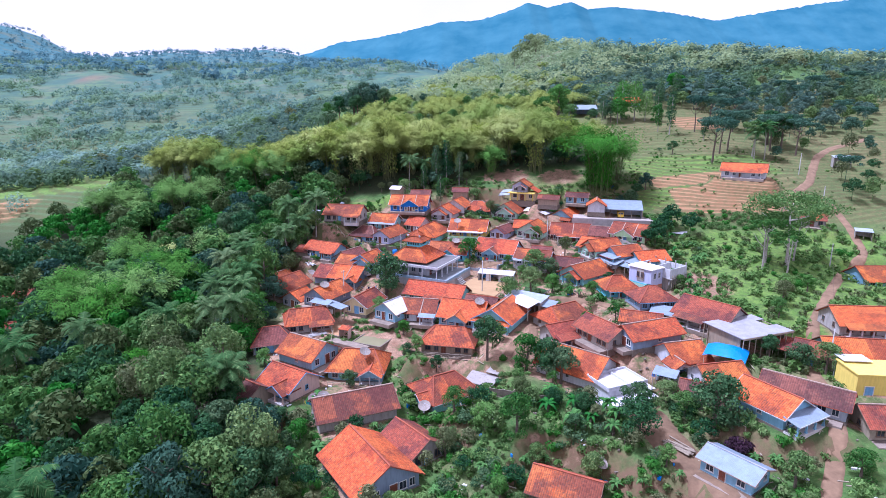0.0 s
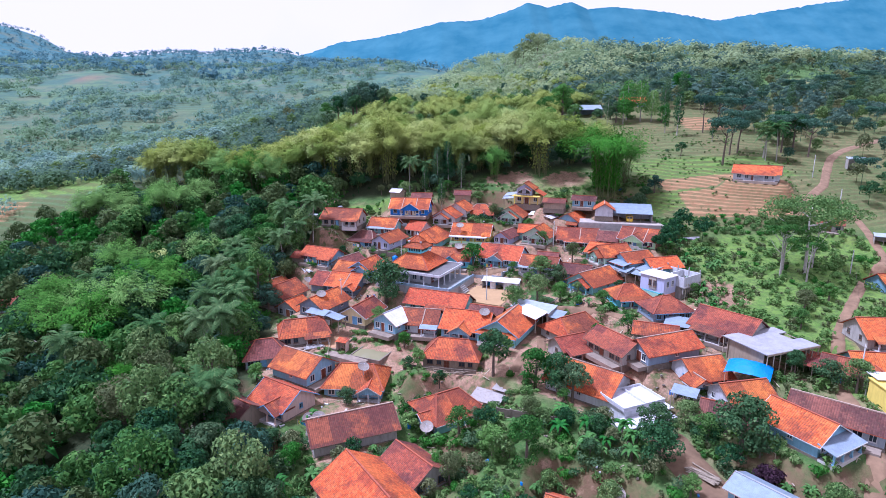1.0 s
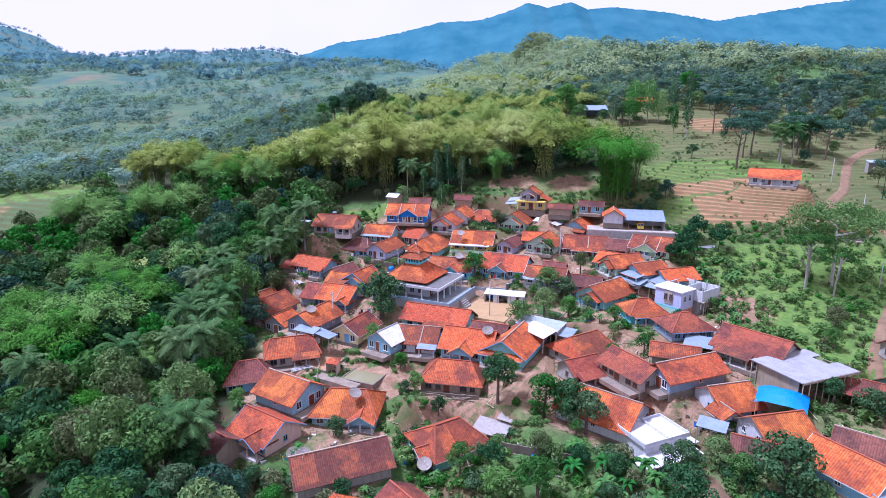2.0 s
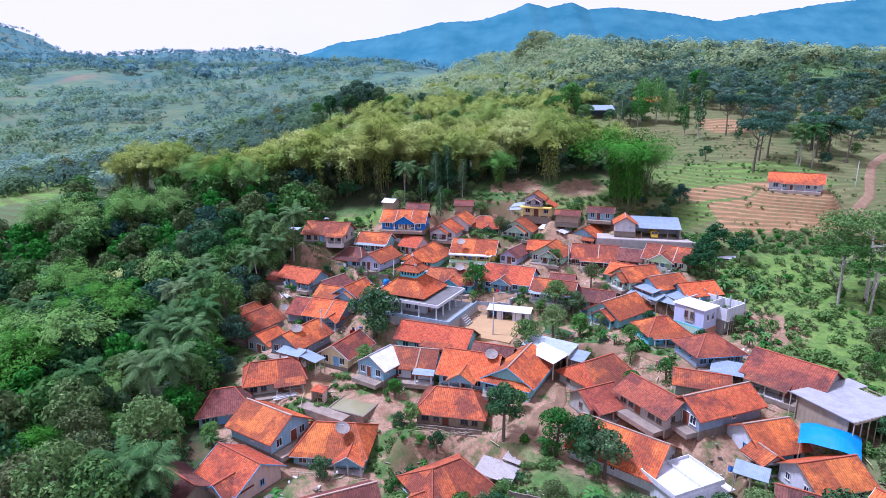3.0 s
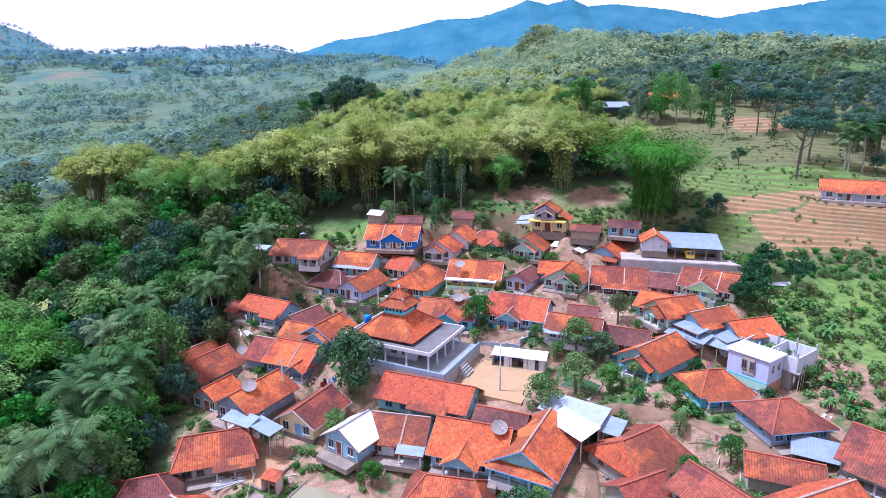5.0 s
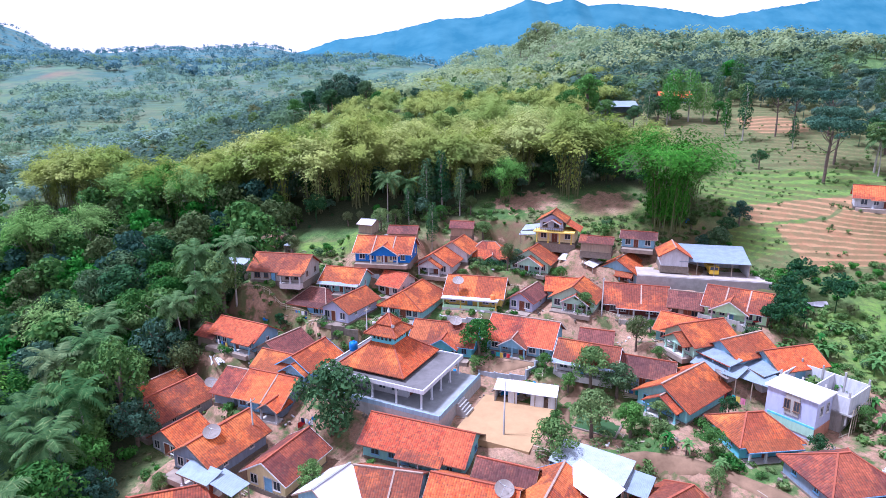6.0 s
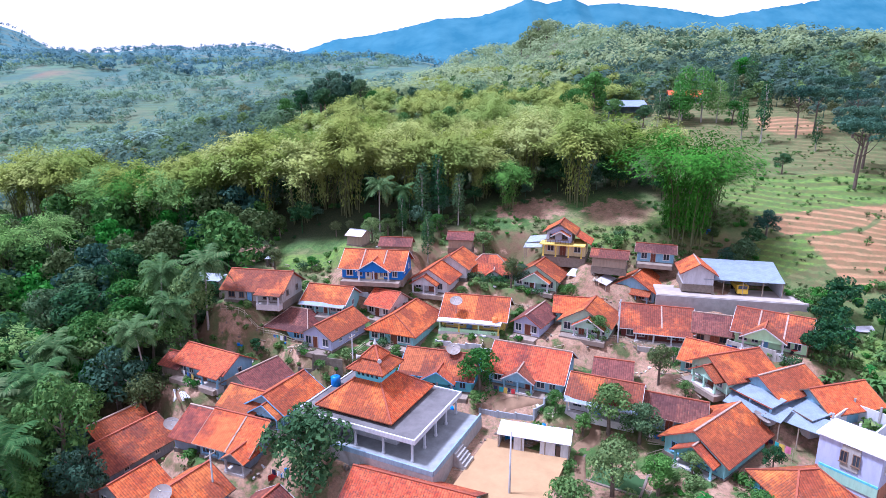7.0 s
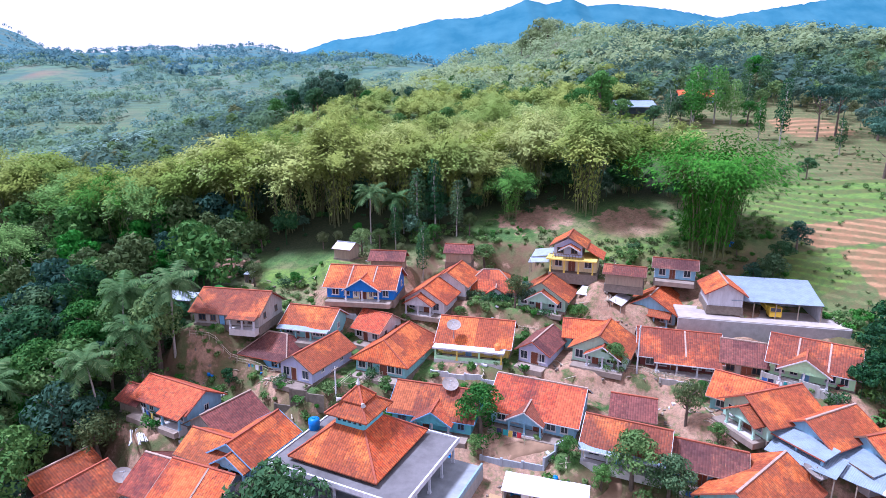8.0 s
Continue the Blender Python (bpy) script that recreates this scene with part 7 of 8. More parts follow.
for x, y, s in ((86.5, 148.5, 1.0), (84.0, 145.0, 0.9), (95.0, 150.0, 0.9), (88.5, 141.5, 0.8)):
    plant(SENGON, x, y, s, group="trees by the road")

# trees and gardens between the houses
for proto, x, y, s in ((DEEP2, -14.8, 143.2, 1.8), (DEEP, 9.0, 108.0, 1.05), (MID, 16.8, 105.8, 1.1), (DEEP2, 20.6, 103.6, 1.3), (DEEP, 22.6, 100.6, 1.0), (BRIGHT, 7.1, 86.0, 0.95), (MID, 12.2, 85.0, 0.9),
                       (DEEP2, 31.2, 82.0, 1.25), (DEEP2, 43.2, 82.0, 1.45), (PURPLE, 44.8, 77.0, 1.0), (MID, 16.0, 134.6, 0.95), (MID, 22.6, 140.6, 1.0), (BRIGHT, 28.2, 140.6, 0.95), (DEEP2, 28.6, 149.0, 1.0),
                       (MID, 25.0, 151.0, 1.0), (BRIGHT, 21.6, 151.6, 0.55), (MID, 7.8, 160.6, 1.0), (MID, 28.6, 171.4, 0.62), (OLIVE, 35.4, 161.0, 0.75), (OLIVE, 16.0, 190.6, 0.72), (BLUE, 18.2, 191.6, 0.6),
                       (BRIGHT, -5.8, 115.2, 0.7), (BRIGHT, 12.2, 114.6, 0.55), (MID, 31.6, 117.6, 0.6), (MID, 36.5, 133.8, 0.6), (DEEP2, 65.6, 97.4, 0.9), (MID, 69.0, 95.0, 0.8), (BRIGHT, -9.0, 122.6, 0.6),
                       (DEEP, 33.0, 88.5, 0.8), (MID, 38.5, 90.0, 0.7), (MID, 40.2, 86.0, 0.7), (BRIGHT, -1.8, 87.0, 0.6), (MID, 2.0, 92.0, 0.7), (OLIVE, 0.4, 84.0, 0.7), (BRIGHT, -24.0, 86.0, 0.8), (MID, 49.2, 70.0, 0.7)):
    plant(proto, x, y, s, group="trees between the houses")
for x, y in ((24.8, 85.9), (21.6, 85.4), (18.0, 89.4), (27.5, 83.1), (29.0, 86.2), (22.6, 89.6), (25.6, 90.2), (19.4, 93.0), (28.4, 89.4), (15.6, 92.4), (33.6, 134.4), (31.8, 136.2), (36.4, 131.0), (62.6, 164.6), (64.4, 166.4),
             (63.0, 168.6), (66.0, 163.2), (68.0, 166.2), (66.4, 159.4), (69.6, 161.6), (61.4, 146.4), (63.8, 142.4), (62.2, 138.2), (58.4, 131.6), (60.4, 129.4), (62.4, 132.8), (14.8, 106.4), (-24.0, 98.6), (-37.0, 110.4), (-20.6, 84.0), (-24.6, 80.0)):
    plant(BANANA, x, y, RNG.uniform(0.75, 1.0) if y < 100 else RNG.uniform(0.55, 0.75), group="banana plants")
for x, y in scatter(48, -38, 62, 70, 202, 0.9, lambda x, y: x > village_edge(y) + 2, 61, 5.0):
    plant(pick([MID, BRIGHT, DEEP2, OLIVE, MID, BRIGHT, DEEP]), x, y, RNG.uniform(0.35, 0.7), group="trees between the houses")
def green_spot(x, y):
    """True where the gaps between houses are planted rather than trodden."""
    return noise.noise(Vector((x * 0.09, y * 0.09, 2.5))) > 0.0


for x, y in scatter(250, -40, 66, 62, 204, 0.15, lambda x, y: x > village_edge(y) + 3 and green_spot(x, y), 15, 1.6):
    plant(pick([SHRUB, SHRUB2, SHRUB3, SHRUB, GRASS]), x, y, RNG.uniform(0.6, 1.35), group="garden plants")
low = [(pick([SHRUB, SHRUB2, SHRUB3, GRASS, GRASS, SHRUB2]), x, y, RNG.uniform(0.7, 1.6)) for x, y in scatter(300, -26, 52, 52, 96, 0.6, lambda x, y: True, 41, 1.2)]
low += [(pick([CMID, CBRIGHT, CDEEP, COLIVE, BANANA, BANANA]), x, y, RNG.uniform(0.35, 0.62)) for x, y in scatter(110, -30, 60, 50, 97, 0.8, lambda x, y: True, 46, 2.6)]
low += [(pick([SHRUB, SHRUB2, GRASS, GRASS]), x, y, RNG.uniform(0.6, 1.4)) for x, y in scatter(90, 60, 130, 90, 164, 0.6, lambda x, y: True, 43, 2.2)]
low += [(pick([SHRUB2, GRASS, GRASS, SHRUB]), x, y, RNG.uniform(0.5, 1.0)) for x, y in scatter(150, -44, 70, 192, 218, 0.4, lambda x, y: (green_spot(x, y) and not (-37 < x < -14)) or (12 < x < 21 and y > 209), 44, 1.1)]
low += [(pick([GRASS, GRASS, SHRUB2, SHRUB]), x, y, RNG.uniform(0.5, 0.95)) for x, y in scatter(420, -40, 64, 66, 200, 0.1, lambda x, y: x > village_edge(y) + 1 and green_spot(x, y), 45, 1.0)]
low += [(pick([TUFT, TUFT, TUFT2, SHRUB2 if i % 9 == 0 else TUFT]), x, y, RNG.uniform(0.6, 1.7)) for i, (x, y) in enumerate(scatter(420, 58, 128, 84, 168, 0.4, lambda x, y: x < 0.75 * y + 12, 51, 1.1))]
low += [(pick([TUFT, TUFT2]), x, y, RNG.uniform(0.4, 1.0)) for x, y in scatter(70, 66, 190, 166, 260, 0.6, lambda x, y: True, 55, 2.5)]
low += [(pick([TUFT, TUFT, TUFT2]), x, y, RNG.uniform(0.6, 1.4)) for x, y in scatter(600, -60, 70, 50, 98, 0.4, lambda x, y: True, 52, 0.9)]
low += [(pick([TUFT, TUFT2]), x, y, RNG.uniform(0.5, 1.1)) for x, y in scatter(260, -48, 72, 190, 218, 0.4, lambda x, y: green_spot(x, y) and not (-37 < x < -14), 53, 0.9)]
low += [(pick([TUFT, TUFT2, TUFT2]), x, y, RNG.uniform(0.35, 0.8)) for x, y in scatter(420, -44, 64, 66, 200, 0.05, lambda x, y: x > village_edge(y) and green_spot(x, y), 54, 0.9)]
low += [(pick([SHRUB, SHRUB2, SHRUB2, SHRUB, SHRUB]), x, y, RNG.uniform(0.7, 1.5)) for x, y in scatter(90, 64, 118, 170, 180, 0.4, lambda x, y: True, 62, 1.7)]
low += [(pick([SHRUB, SHRUB2, BANANA, SHRUB3, SHRUB, CDEEP]), x, y, RNG.uniform(0.5, 1.0)) for x, y in scatter(50, 58, 74, 150, 172, 0.4, lambda x, y: True, 63, 1.7)]
low += [(pick([TUFT, TUFT2, TUFT]), x, y, RNG.uniform(0.3, 0.7)) for x, y in scatter(420, 64, 135, 182, 275, 0.6, lambda x, y: noise.noise(Vector((x * 0.1, y * 0.2, 4.0))) > 0.05, 64, 0.8)]
mass("weeds", "tall grass, weeds and low bushes", low, "weeds")


# kinds that so far only stand in the joined woods get one tree of their own there
for i, proto in enumerate([CDEEP, CMID, CBRIGHT, CBLUE, COLIVE, CHAZE, BAMF, TUFT, TUFT2, GRASS, SENGONB, COLUMN, COLUMN2, PURPLE, SHRUB3]):
    if proto.name not in USED:
        plant(proto, -66.0 - 2.5 * i, 168.0 + 2.0 * (i % 3), 0.9, group="trees of the woods")


def far_woods(name, label, leaf, n, x0, x1, y0, y1, seed, keep, low, high, gaps=-0.2, slim=0.5, blades=22, blade=0.34):
    """Distant trees, far too many to count: lumpy crowns of uneven height, standing in drifts with gaps between."""
    rng = np.random.RandomState(seed)
    y = y0 + (y1 - y0) * rng.uniform(0, 1, n) ** 1.25
    x = rng.uniform(x0, x1, n)
    drift = np.array([noise.noise(Vector((a / 60, b / 45, seed))) + 0.6 * noise.noise(Vector((a / 19, b / 15, seed + 7))) for a, b in zip(x, y)])
    lim = keep(x, y) & (drift + rng.normal(0, 0.12, n) > gaps) & (np.abs(x) < 0.85 * y + 60)
    x, y = x[lim], y[lim]
    z = land(x, y)
    k = len(x)
    h = rng.uniform(low, high, k) * rng.uniform(0.7, 1.15, k)
    wide = h * slim * rng.uniform(0.8, 1.25, k)
    out = []
    for b in range(blades):
        d = rng.normal(size=(k, 3))
        d[:, 2] = d[:, 2] * 0.8 + 0.3
        d /= np.linalg.norm(d, axis=1, keepdims=True)
        r = rng.uniform(0.55, 1.08, k)
        c = np.stack([x + d[:, 0] * wide * r, y + d[:, 1] * wide * r, z + h * (0.55 + 0.42 * d[:, 2] * r)], 1)
        nn = d + rng.normal(0, 0.25, d.shape) + np.array([0, 0, 0.6])
        nn /= np.linalg.norm(nn, axis=1, keepdims=True)
        out.append(leaf_quads(c, nn, (h * blade)[:, None], (h * blade * 0.8)[:, None], rng))
    me = quads_mesh(name, np.concatenate(out), LEAF[leaf])
    tagged(new(name, me), label, "woods", kind="stuff")


far_woods("valley_woods", "trees scattered over the terraced valley, blue-green with haze", "far", 5600, -460, -110, 205, 430, 76, lambda x, y: (x < -112 - 0.06 * y) & ~((x > -218) & (x < -136) & (y > 222) & (y < 316)), 4.0, 9.5, -0.04, 0.5, 36, 0.2)
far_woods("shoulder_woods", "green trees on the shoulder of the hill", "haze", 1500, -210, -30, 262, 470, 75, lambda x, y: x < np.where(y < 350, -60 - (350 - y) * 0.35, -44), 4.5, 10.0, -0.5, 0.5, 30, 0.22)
far_woods("far_woods", "woods on the hills behind, blue-green with haze", "far", 9500, -900, -40, 420, 1050, 77, lambda x, y: ~((x > -560) & (x < -430) & (y > 780) & (y < 900)), 5.0, 12.0, 0.0, 0.55, 20, 0.3)
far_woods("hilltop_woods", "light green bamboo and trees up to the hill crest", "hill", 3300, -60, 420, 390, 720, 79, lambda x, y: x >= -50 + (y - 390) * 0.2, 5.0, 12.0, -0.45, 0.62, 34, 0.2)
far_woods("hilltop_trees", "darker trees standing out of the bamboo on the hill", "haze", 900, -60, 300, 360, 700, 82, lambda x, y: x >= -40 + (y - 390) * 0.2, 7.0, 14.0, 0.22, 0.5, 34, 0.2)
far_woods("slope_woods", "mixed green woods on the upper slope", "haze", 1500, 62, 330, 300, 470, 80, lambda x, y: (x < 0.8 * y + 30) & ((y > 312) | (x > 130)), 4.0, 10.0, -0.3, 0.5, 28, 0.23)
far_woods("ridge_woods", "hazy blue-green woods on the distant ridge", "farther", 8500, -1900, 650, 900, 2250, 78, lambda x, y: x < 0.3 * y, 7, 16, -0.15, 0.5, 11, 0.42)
build_ground()
build_mountains()


def build_lanes():
    for pts, width, mat, label, name in ROADS:
        line = []
        for (ax, ay), (bx, by) in zip(pts, pts[1:]):
            n = max(1, round(math.hypot(bx - ax, by - ay) / 1.2))
            line += [(ax + (bx - ax) * i / n, ay + (by - ay) * i / n) for i in range(n)]
        for k in range(6):
            line = [line[0]] + [tuple((line[i - 1][j] + 2 * line[i][j] + line[i + 1][j]) / 4 for j in (0, 1)) for i in range(1, len(line) - 1)] + [line[-1]]
        rows = []
        for i, (x, y) in enumerate(line):
            ax, ay = line[max(0, i - 1)]
            bx, by = line[min(len(line) - 1, i + 1)]
            d = math.hypot(bx - ax, by - ay)
            nx, ny = -(by - ay) / d, (bx - ax) / d
            w = width * (1 + 0.22 * noise.noise(Vector((x * 0.4, y * 0.4, 3))))
            rows.append([(x + nx * w * k, y + ny * w * k) for k in (-0.56, -0.5, -0.25, 0, 0.25, 0.5, 0.56)])
        flat = np.array(rows).reshape(-1, 2)
        z = land(flat[:, 0], flat[:, 1]).reshape(len(rows), 7) + np.array([-0.25, 0.1, 0.07, 0.12, 0.07, 0.1, -0.25])
        g = Geo()
        v = [(flat[i * 7 + k][0], flat[i * 7 + k][1], z[i, k]) for i in range(len(rows)) for k in range(7)]
        g.v = v
        for i in range(len(rows) - 1):
            for k in range(6):
                g.f.append((i * 7 + k, i * 7 + k + 1, i * 7 + k + 8, i * 7 + k + 7))
                g.uv += [(0, 0)] * 4
        single(name, g, mat, pose(0, 0, 0), label, "road", kind="structure", smooth=True)


build_lanes()


# ---- fittings and clutter ----
def dish(x, y, z, yaw=30, r=1.15, tilt=28):
    """A mesh satellite dish: shallow bowl, rim, three feed struts and a mast."""
    ob = thing("satellite_dish", pose(x, y, z, 0, 0, yaw), "large round grey mesh satellite dish on a mast", "satellite dish", "satellite dishes")
    m = pose(0, 0, 1.3, tilt, 0, 0)
    g = Geo()
    rings, sides = 5, 20
    g.v = [(r * i / rings * math.cos(2 * math.pi * k / sides), r * i / rings * math.sin(2 * math.pi * k / sides), 0.32 * (i / rings) ** 2) for i in range(1, rings + 1) for k in range(sides)]
    low = len(g.v)
    g.v += [(a, b, c - 0.04) for a, b, c in g.v]
    for base in (0, low):
        g.f.append(tuple(base + k for k in range(sides)))
        for i in range(rings - 1):
            for k in range(sides):
                j = (k + 1) % sides
                g.f.append((base + i * sides + k, base + i * sides + j, base + (i + 1) * sides + j, base + (i + 1) * sides + k))
    o = (rings - 1) * sides
    for k in range(sides):
        j = (k + 1) % sides
        g.f.append((o + k, o + j, low + o + j, low + o + k))
    g.uv = [(0, 0)] * sum(len(f) for f in g.f)
    part("bowl", g, M_DISH, ob, m=m)
    for k in range(3):
        a = 2 * math.pi * k / 3
        part("strut", Geo().beam((r * 0.9 * math.cos(a), r * 0.9 * math.sin(a), 0.28), (0, 0, 0.95), 0.035), M_STEEL, ob, m=m)
    part("feed", Geo().tube([(0, 0, 0.85), (0, 0, 1.05)], [0.08, 0.08], 8), M_STEEL, ob, m=m)
    part("mast", Geo().tube([(0, 0, -1.0), (0, 0, 1.35)], [0.05, 0.05], 6), M_STEEL, ob)


for x, y, z, yaw in ((-29.4, 136.0, 1.3, 20), (-36.7, 154.0, -0.6, 60), (-21.4, 93.4, -6.6, 30), (3.8, 164.8, 6.1, 10), (4.6, 178.4, 9.6, 0), (44.2, 148.4, 3.4, 70), (-16.1, 109.6, -5.0, 40), (8.4, 124.6, 0.8, 0)):
    dish(x, y, z, yaw)
for x, y, yaw in ((-24.0, 97.2, 20), (-3.4, 95.0, 0), (24.4, 78.6, 40)):
    dish(x, y, ground_at(x, y) + 0.9, yaw)


def pole(x, y, h, label="grey concrete utility pole", arm=True):
    z = ground_at(x, y)
    ob = thing("utility_pole", pose(x, y, z, 0, 0, 60), label, "pole", "poles")
    part("shaft", Geo().tube([(0, 0, -0.6), (0, 0, h)], [0.15, 0.09], 9), M_CONCRETE, ob, smooth=True)
    if arm:
        part("crossarm", Geo().box(0, 0, h - 0.4, 1.5, 0.1, 0.1), M_WOOD, ob)
        for s in (-0.65, 0.65):
            part("insulator", Geo().tube([(s, 0, h - 0.35), (s, 0, h - 0.15)], [0.06, 0.05], 6), M_TRIM, ob)
    return x, y, z + h


pole(10.0, 139.7, 8.4, "tall plain grey pole beside the court", False)
runs = [[pole(-25.4, 140.2, 7.5), pole(-12.6, 167.2, 7.5), pole(31.8, 170.6, 7.5)], [pole(128.5, 207.0, 8), pole(121.8, 181.6, 8), pole(103.0, 147.0, 8), pole(71.5, 98.0, 8)]]
for run in runs:
    for a, b in zip(run, run[1:]):
        pts = []
        for i in range(13):
            t = i / 12
            pts.append((a[0] + (b[0] - a[0]) * t, a[1] + (b[1] - a[1]) * t, a[2] + (b[2] - a[2]) * t - 0.1 - 3.0 * t * (1 - t)))
        single("cable", Geo().tube(pts, [0.018] * 13, 4), M_DARKWOOD, pose(0, 0, 0), "thin dark overhead cable between poles", "cable", "cables")


def tank(x, y, z, mat, label, r=0.55, h=1.2):
    ob = thing("water_tank", pose(x, y, z), label, "water tank")
    part("barrel", Geo().tube([(0, 0, 0), (0, 0, 0.1), (0, 0, h * 0.5), (0, 0, h * 0.9), (0, 0, h)], [r * 0.95, r, r * 1.03, r, r * 0.55], 16), mat, ob, smooth=True)
    part("lid", Geo().tube([(0, 0, h - 0.02), (0, 0, h + 0.08)], [r * 0.4, r * 0.36], 12), mat, ob)


tank(-13.6, 157.4, 5.15, M_BLUEPLASTIC, "blue plastic water tank on the mosque's flat roof", 0.7, 1.5)
tank(11.4, 175.4, 8.0, M_ORANGEPLASTIC, "orange plastic water tank on a porch roof", 0.5, 1.0)
for x, y in ((-20.5, 108.4), (31.6, 90.6), (56.0, 88.2), (-6.5, 97.5), (40.6, 99.6), (16.2, 152.2)):
    tank(x, y, ground_at(x, y) - 0.1, M_BLUEPLASTIC if x < 20 else M_STEEL, "water drum standing in a yard", 0.35, 0.95)

CLOTH = [plain(f"cloth_{k}", c, 0.9, 0, 0.25) for k, c in (("red", (0.55, 0.04, 0.05)), ("white", (0.75, 0.75, 0.76)), ("pink", (0.62, 0.20, 0.32)), ("blue", (0.06, 0.16, 0.45)), ("teal", (0.05, 0.35, 0.36)), ("yellow", (0.65, 0.46, 0.08)), ("navy", (0.03, 0.03, 0.08)))]


def laundry(x, y, yaw, L, seed, z=None):
    """A line between two poles with clothes on it."""
    rng = random.Random(seed)
    z = ground_at(x, y) if z is None else z
    ob = thing("clothes_line", pose(x, y, z, 0, 0, yaw), "clothes line with bright washing between bamboo poles", "laundry", "clothes lines")
    for s in (-1, 1):
        part("pole", Geo().tube([(s * L / 2, 0, -0.5), (s * L / 2, 0, 1.7)], [0.04, 0.035], 5), M_BAMBOO, ob)
    part("line", Geo().beam((-L / 2, 0, 1.6), (L / 2, 0, 1.6), 0.02), M_WOOD, ob)
    u = -L / 2 + 0.25
    while u < L / 2 - 0.5:
        w, h = rng.uniform(0.35, 0.75), rng.uniform(0.5, 1.0)
        g = Geo()
        for i in range(3):
            a, b = u + w * i / 3, u + w * (i + 1) / 3
            ya, yb = 0.06 * math.sin(a * 9), 0.06 * math.sin(b * 9)
            g.face([(a, ya, 1.6 - h), (b, yb, 1.6 - h), (b, 0, 1.6), (a, 0, 1.6)])
            g.face([(a, ya + 0.02, 1.6 - h), (a, 0.02, 1.6), (b, 0.02, 1.6), (b, yb + 0.02, 1.6 - h)])
        part("garment", g, rng.choice(CLOTH), ob)
        u += w + rng.uniform(0.05, 0.35)


for i, (x, y, yaw, L) in enumerate(((50.0, 166.6, -35, 3.5), (41.2, 151.4, -52, 5.0), (45.6, 146.6, -52, 4.0), (40.0, 124.6, -20, 4.0), (-26.6, 174.6, -20, 3.0), (11.4, 158.4, -24, 4.0), (40.8, 98.4, -35, 4.0), (-25.0, 97.0, -34, 3.0),
                                   (-38.6, 164.6, -40, 3.5), (31.0, 148.6, -25, 3.0), (-8.6, 168.8, -20, 4.0), (-19.0, 145.0, -22, 2.6), (57.6, 90.2, -40, 3.5), (-2.0, 96.8, 18, 3.0))):
    laundry(x, y, yaw, L, i)


def fence(pts, h=0.9, label="low bamboo picket fence round a yard"):
    ob = thing("fence", pose(0, 0, 0), label, "fence", "fences")
    for (ax, ay), (bx, by) in zip(pts, pts[1:]):
        n = max(1, round(math.hypot(bx - ax, by - ay) / 1.1))
        for i in range(n + 1):
            x, y = ax + (bx - ax) * i / n, ay + (by - ay) * i / n
            z = ground_at(x, y)
            part("post", Geo().tube([(x, y, z - 0.4), (x, y, z + h)], [0.05, 0.045], 5), M_BAMBOO, ob)
            if i:
                for k in (0.45, 0.9):
                    part("rail", Geo().beam((px, py, pz + h * k), (x, y, z + h * k), 0.06), M_BAMBOO, ob)
            px, py, pz = x, y, z


for line in ([(30.5, 171.6), (36.0, 170.2), (42.3, 168.2)], [(14.8, 187.9), (20.0, 185.5), (23.8, 184.5)], [(-5.5, 173.0), (-12.0, 170.0)], [(-40.0, 160.5), (-34.0, 158.5)], [(-30.0, 176.5), (-21.5, 174.5)],
             [(-25.5, 125.5), (-25.0, 119.0)], [(-38.0, 178.5), (-30.0, 176.8)], [(29.0, 147.0), (38.0, 148.6)], [(62.0, 92.0), (60.0, 86.0)], [(35.5, 127.0), (43.0, 121.6)]):
    fence(line)
# bamboo rails along the front of more yards
for k in range(0, 96, 3):
    if k < len(FOOT):
        fx, fy, fa, fl, fw = FOOT[k]
        lx, ly = math.cos(fa), math.sin(fa)
        nx, ny = (ly, -lx) if -lx < 0.3 else (-ly, lx)
        ends = [(fx + nx * (fw + 2.2) + lx * fl * e, fy + ny * (fw + 2.2) + ly * fl * e) for e in (-0.8, 0.1)]
        if 60 < fy < 205 and all(clear_of_houses(ax + (bx - ax) * t, ay + (by - ay) * t, 0.2) for (ax, ay), (bx, by) in [ends] for t in (0, 0.25, 0.5, 0.75, 1)):
            fence(ends, 0.8)


def low_wall(ax, ay, bx, by, h, mat, label):
    """A masonry garden wall that follows the ground in steps."""
    ob = thing("garden_wall", pose(0, 0, 0), label, "wall", "garden walls")
    L, yaw = math.hypot(bx - ax, by - ay), math.atan2(by - ay, bx - ax)
    n = max(1, round(L / 2.5))
    for i in range(n):
        t = (i + 0.5) / n
        x, y = ax + (bx - ax) * t, ay + (by - ay) * t
        z = ground_at(x, y)
        part("panel", Geo().box(x, y, z + h / 2 - 0.6, L / n - 0.02, 0.16, h + 1.2, yaw), mat, ob)
        part("pier", Geo().box(ax + (bx - ax) * i / n, ay + (by - ay) * i / n, z + h / 2 - 0.55, 0.28, 0.28, h + 1.3, yaw), mat, ob)


low_wall(7.6, 157.0, 15.2, 154.2, 0.9, WALL["grey"], "grey plastered garden wall before a house")
low_wall(15.2, 154.2, 18.6, 157.4, 0.9, WALL["grey"], "grey plastered garden wall before a house")
low_wall(49.4, 168.6, 56.0, 161.4, 1.2, WALL["cement"], "cement wall with railing below a green house")
low_wall(-8.6, 115.2, 6.0, 112.6, 0.8, M_PLINTH, "old stone garden wall beside trees")
low_wall(8.6, 95.6, 20.0, 91.6, 1.4, M_PLINTH, "long weathered stone retaining wall")
low_wall(29.0, 105.4, 39.0, 100.0, 1.5, WALL["cement"], "bare cement yard wall along the lane")
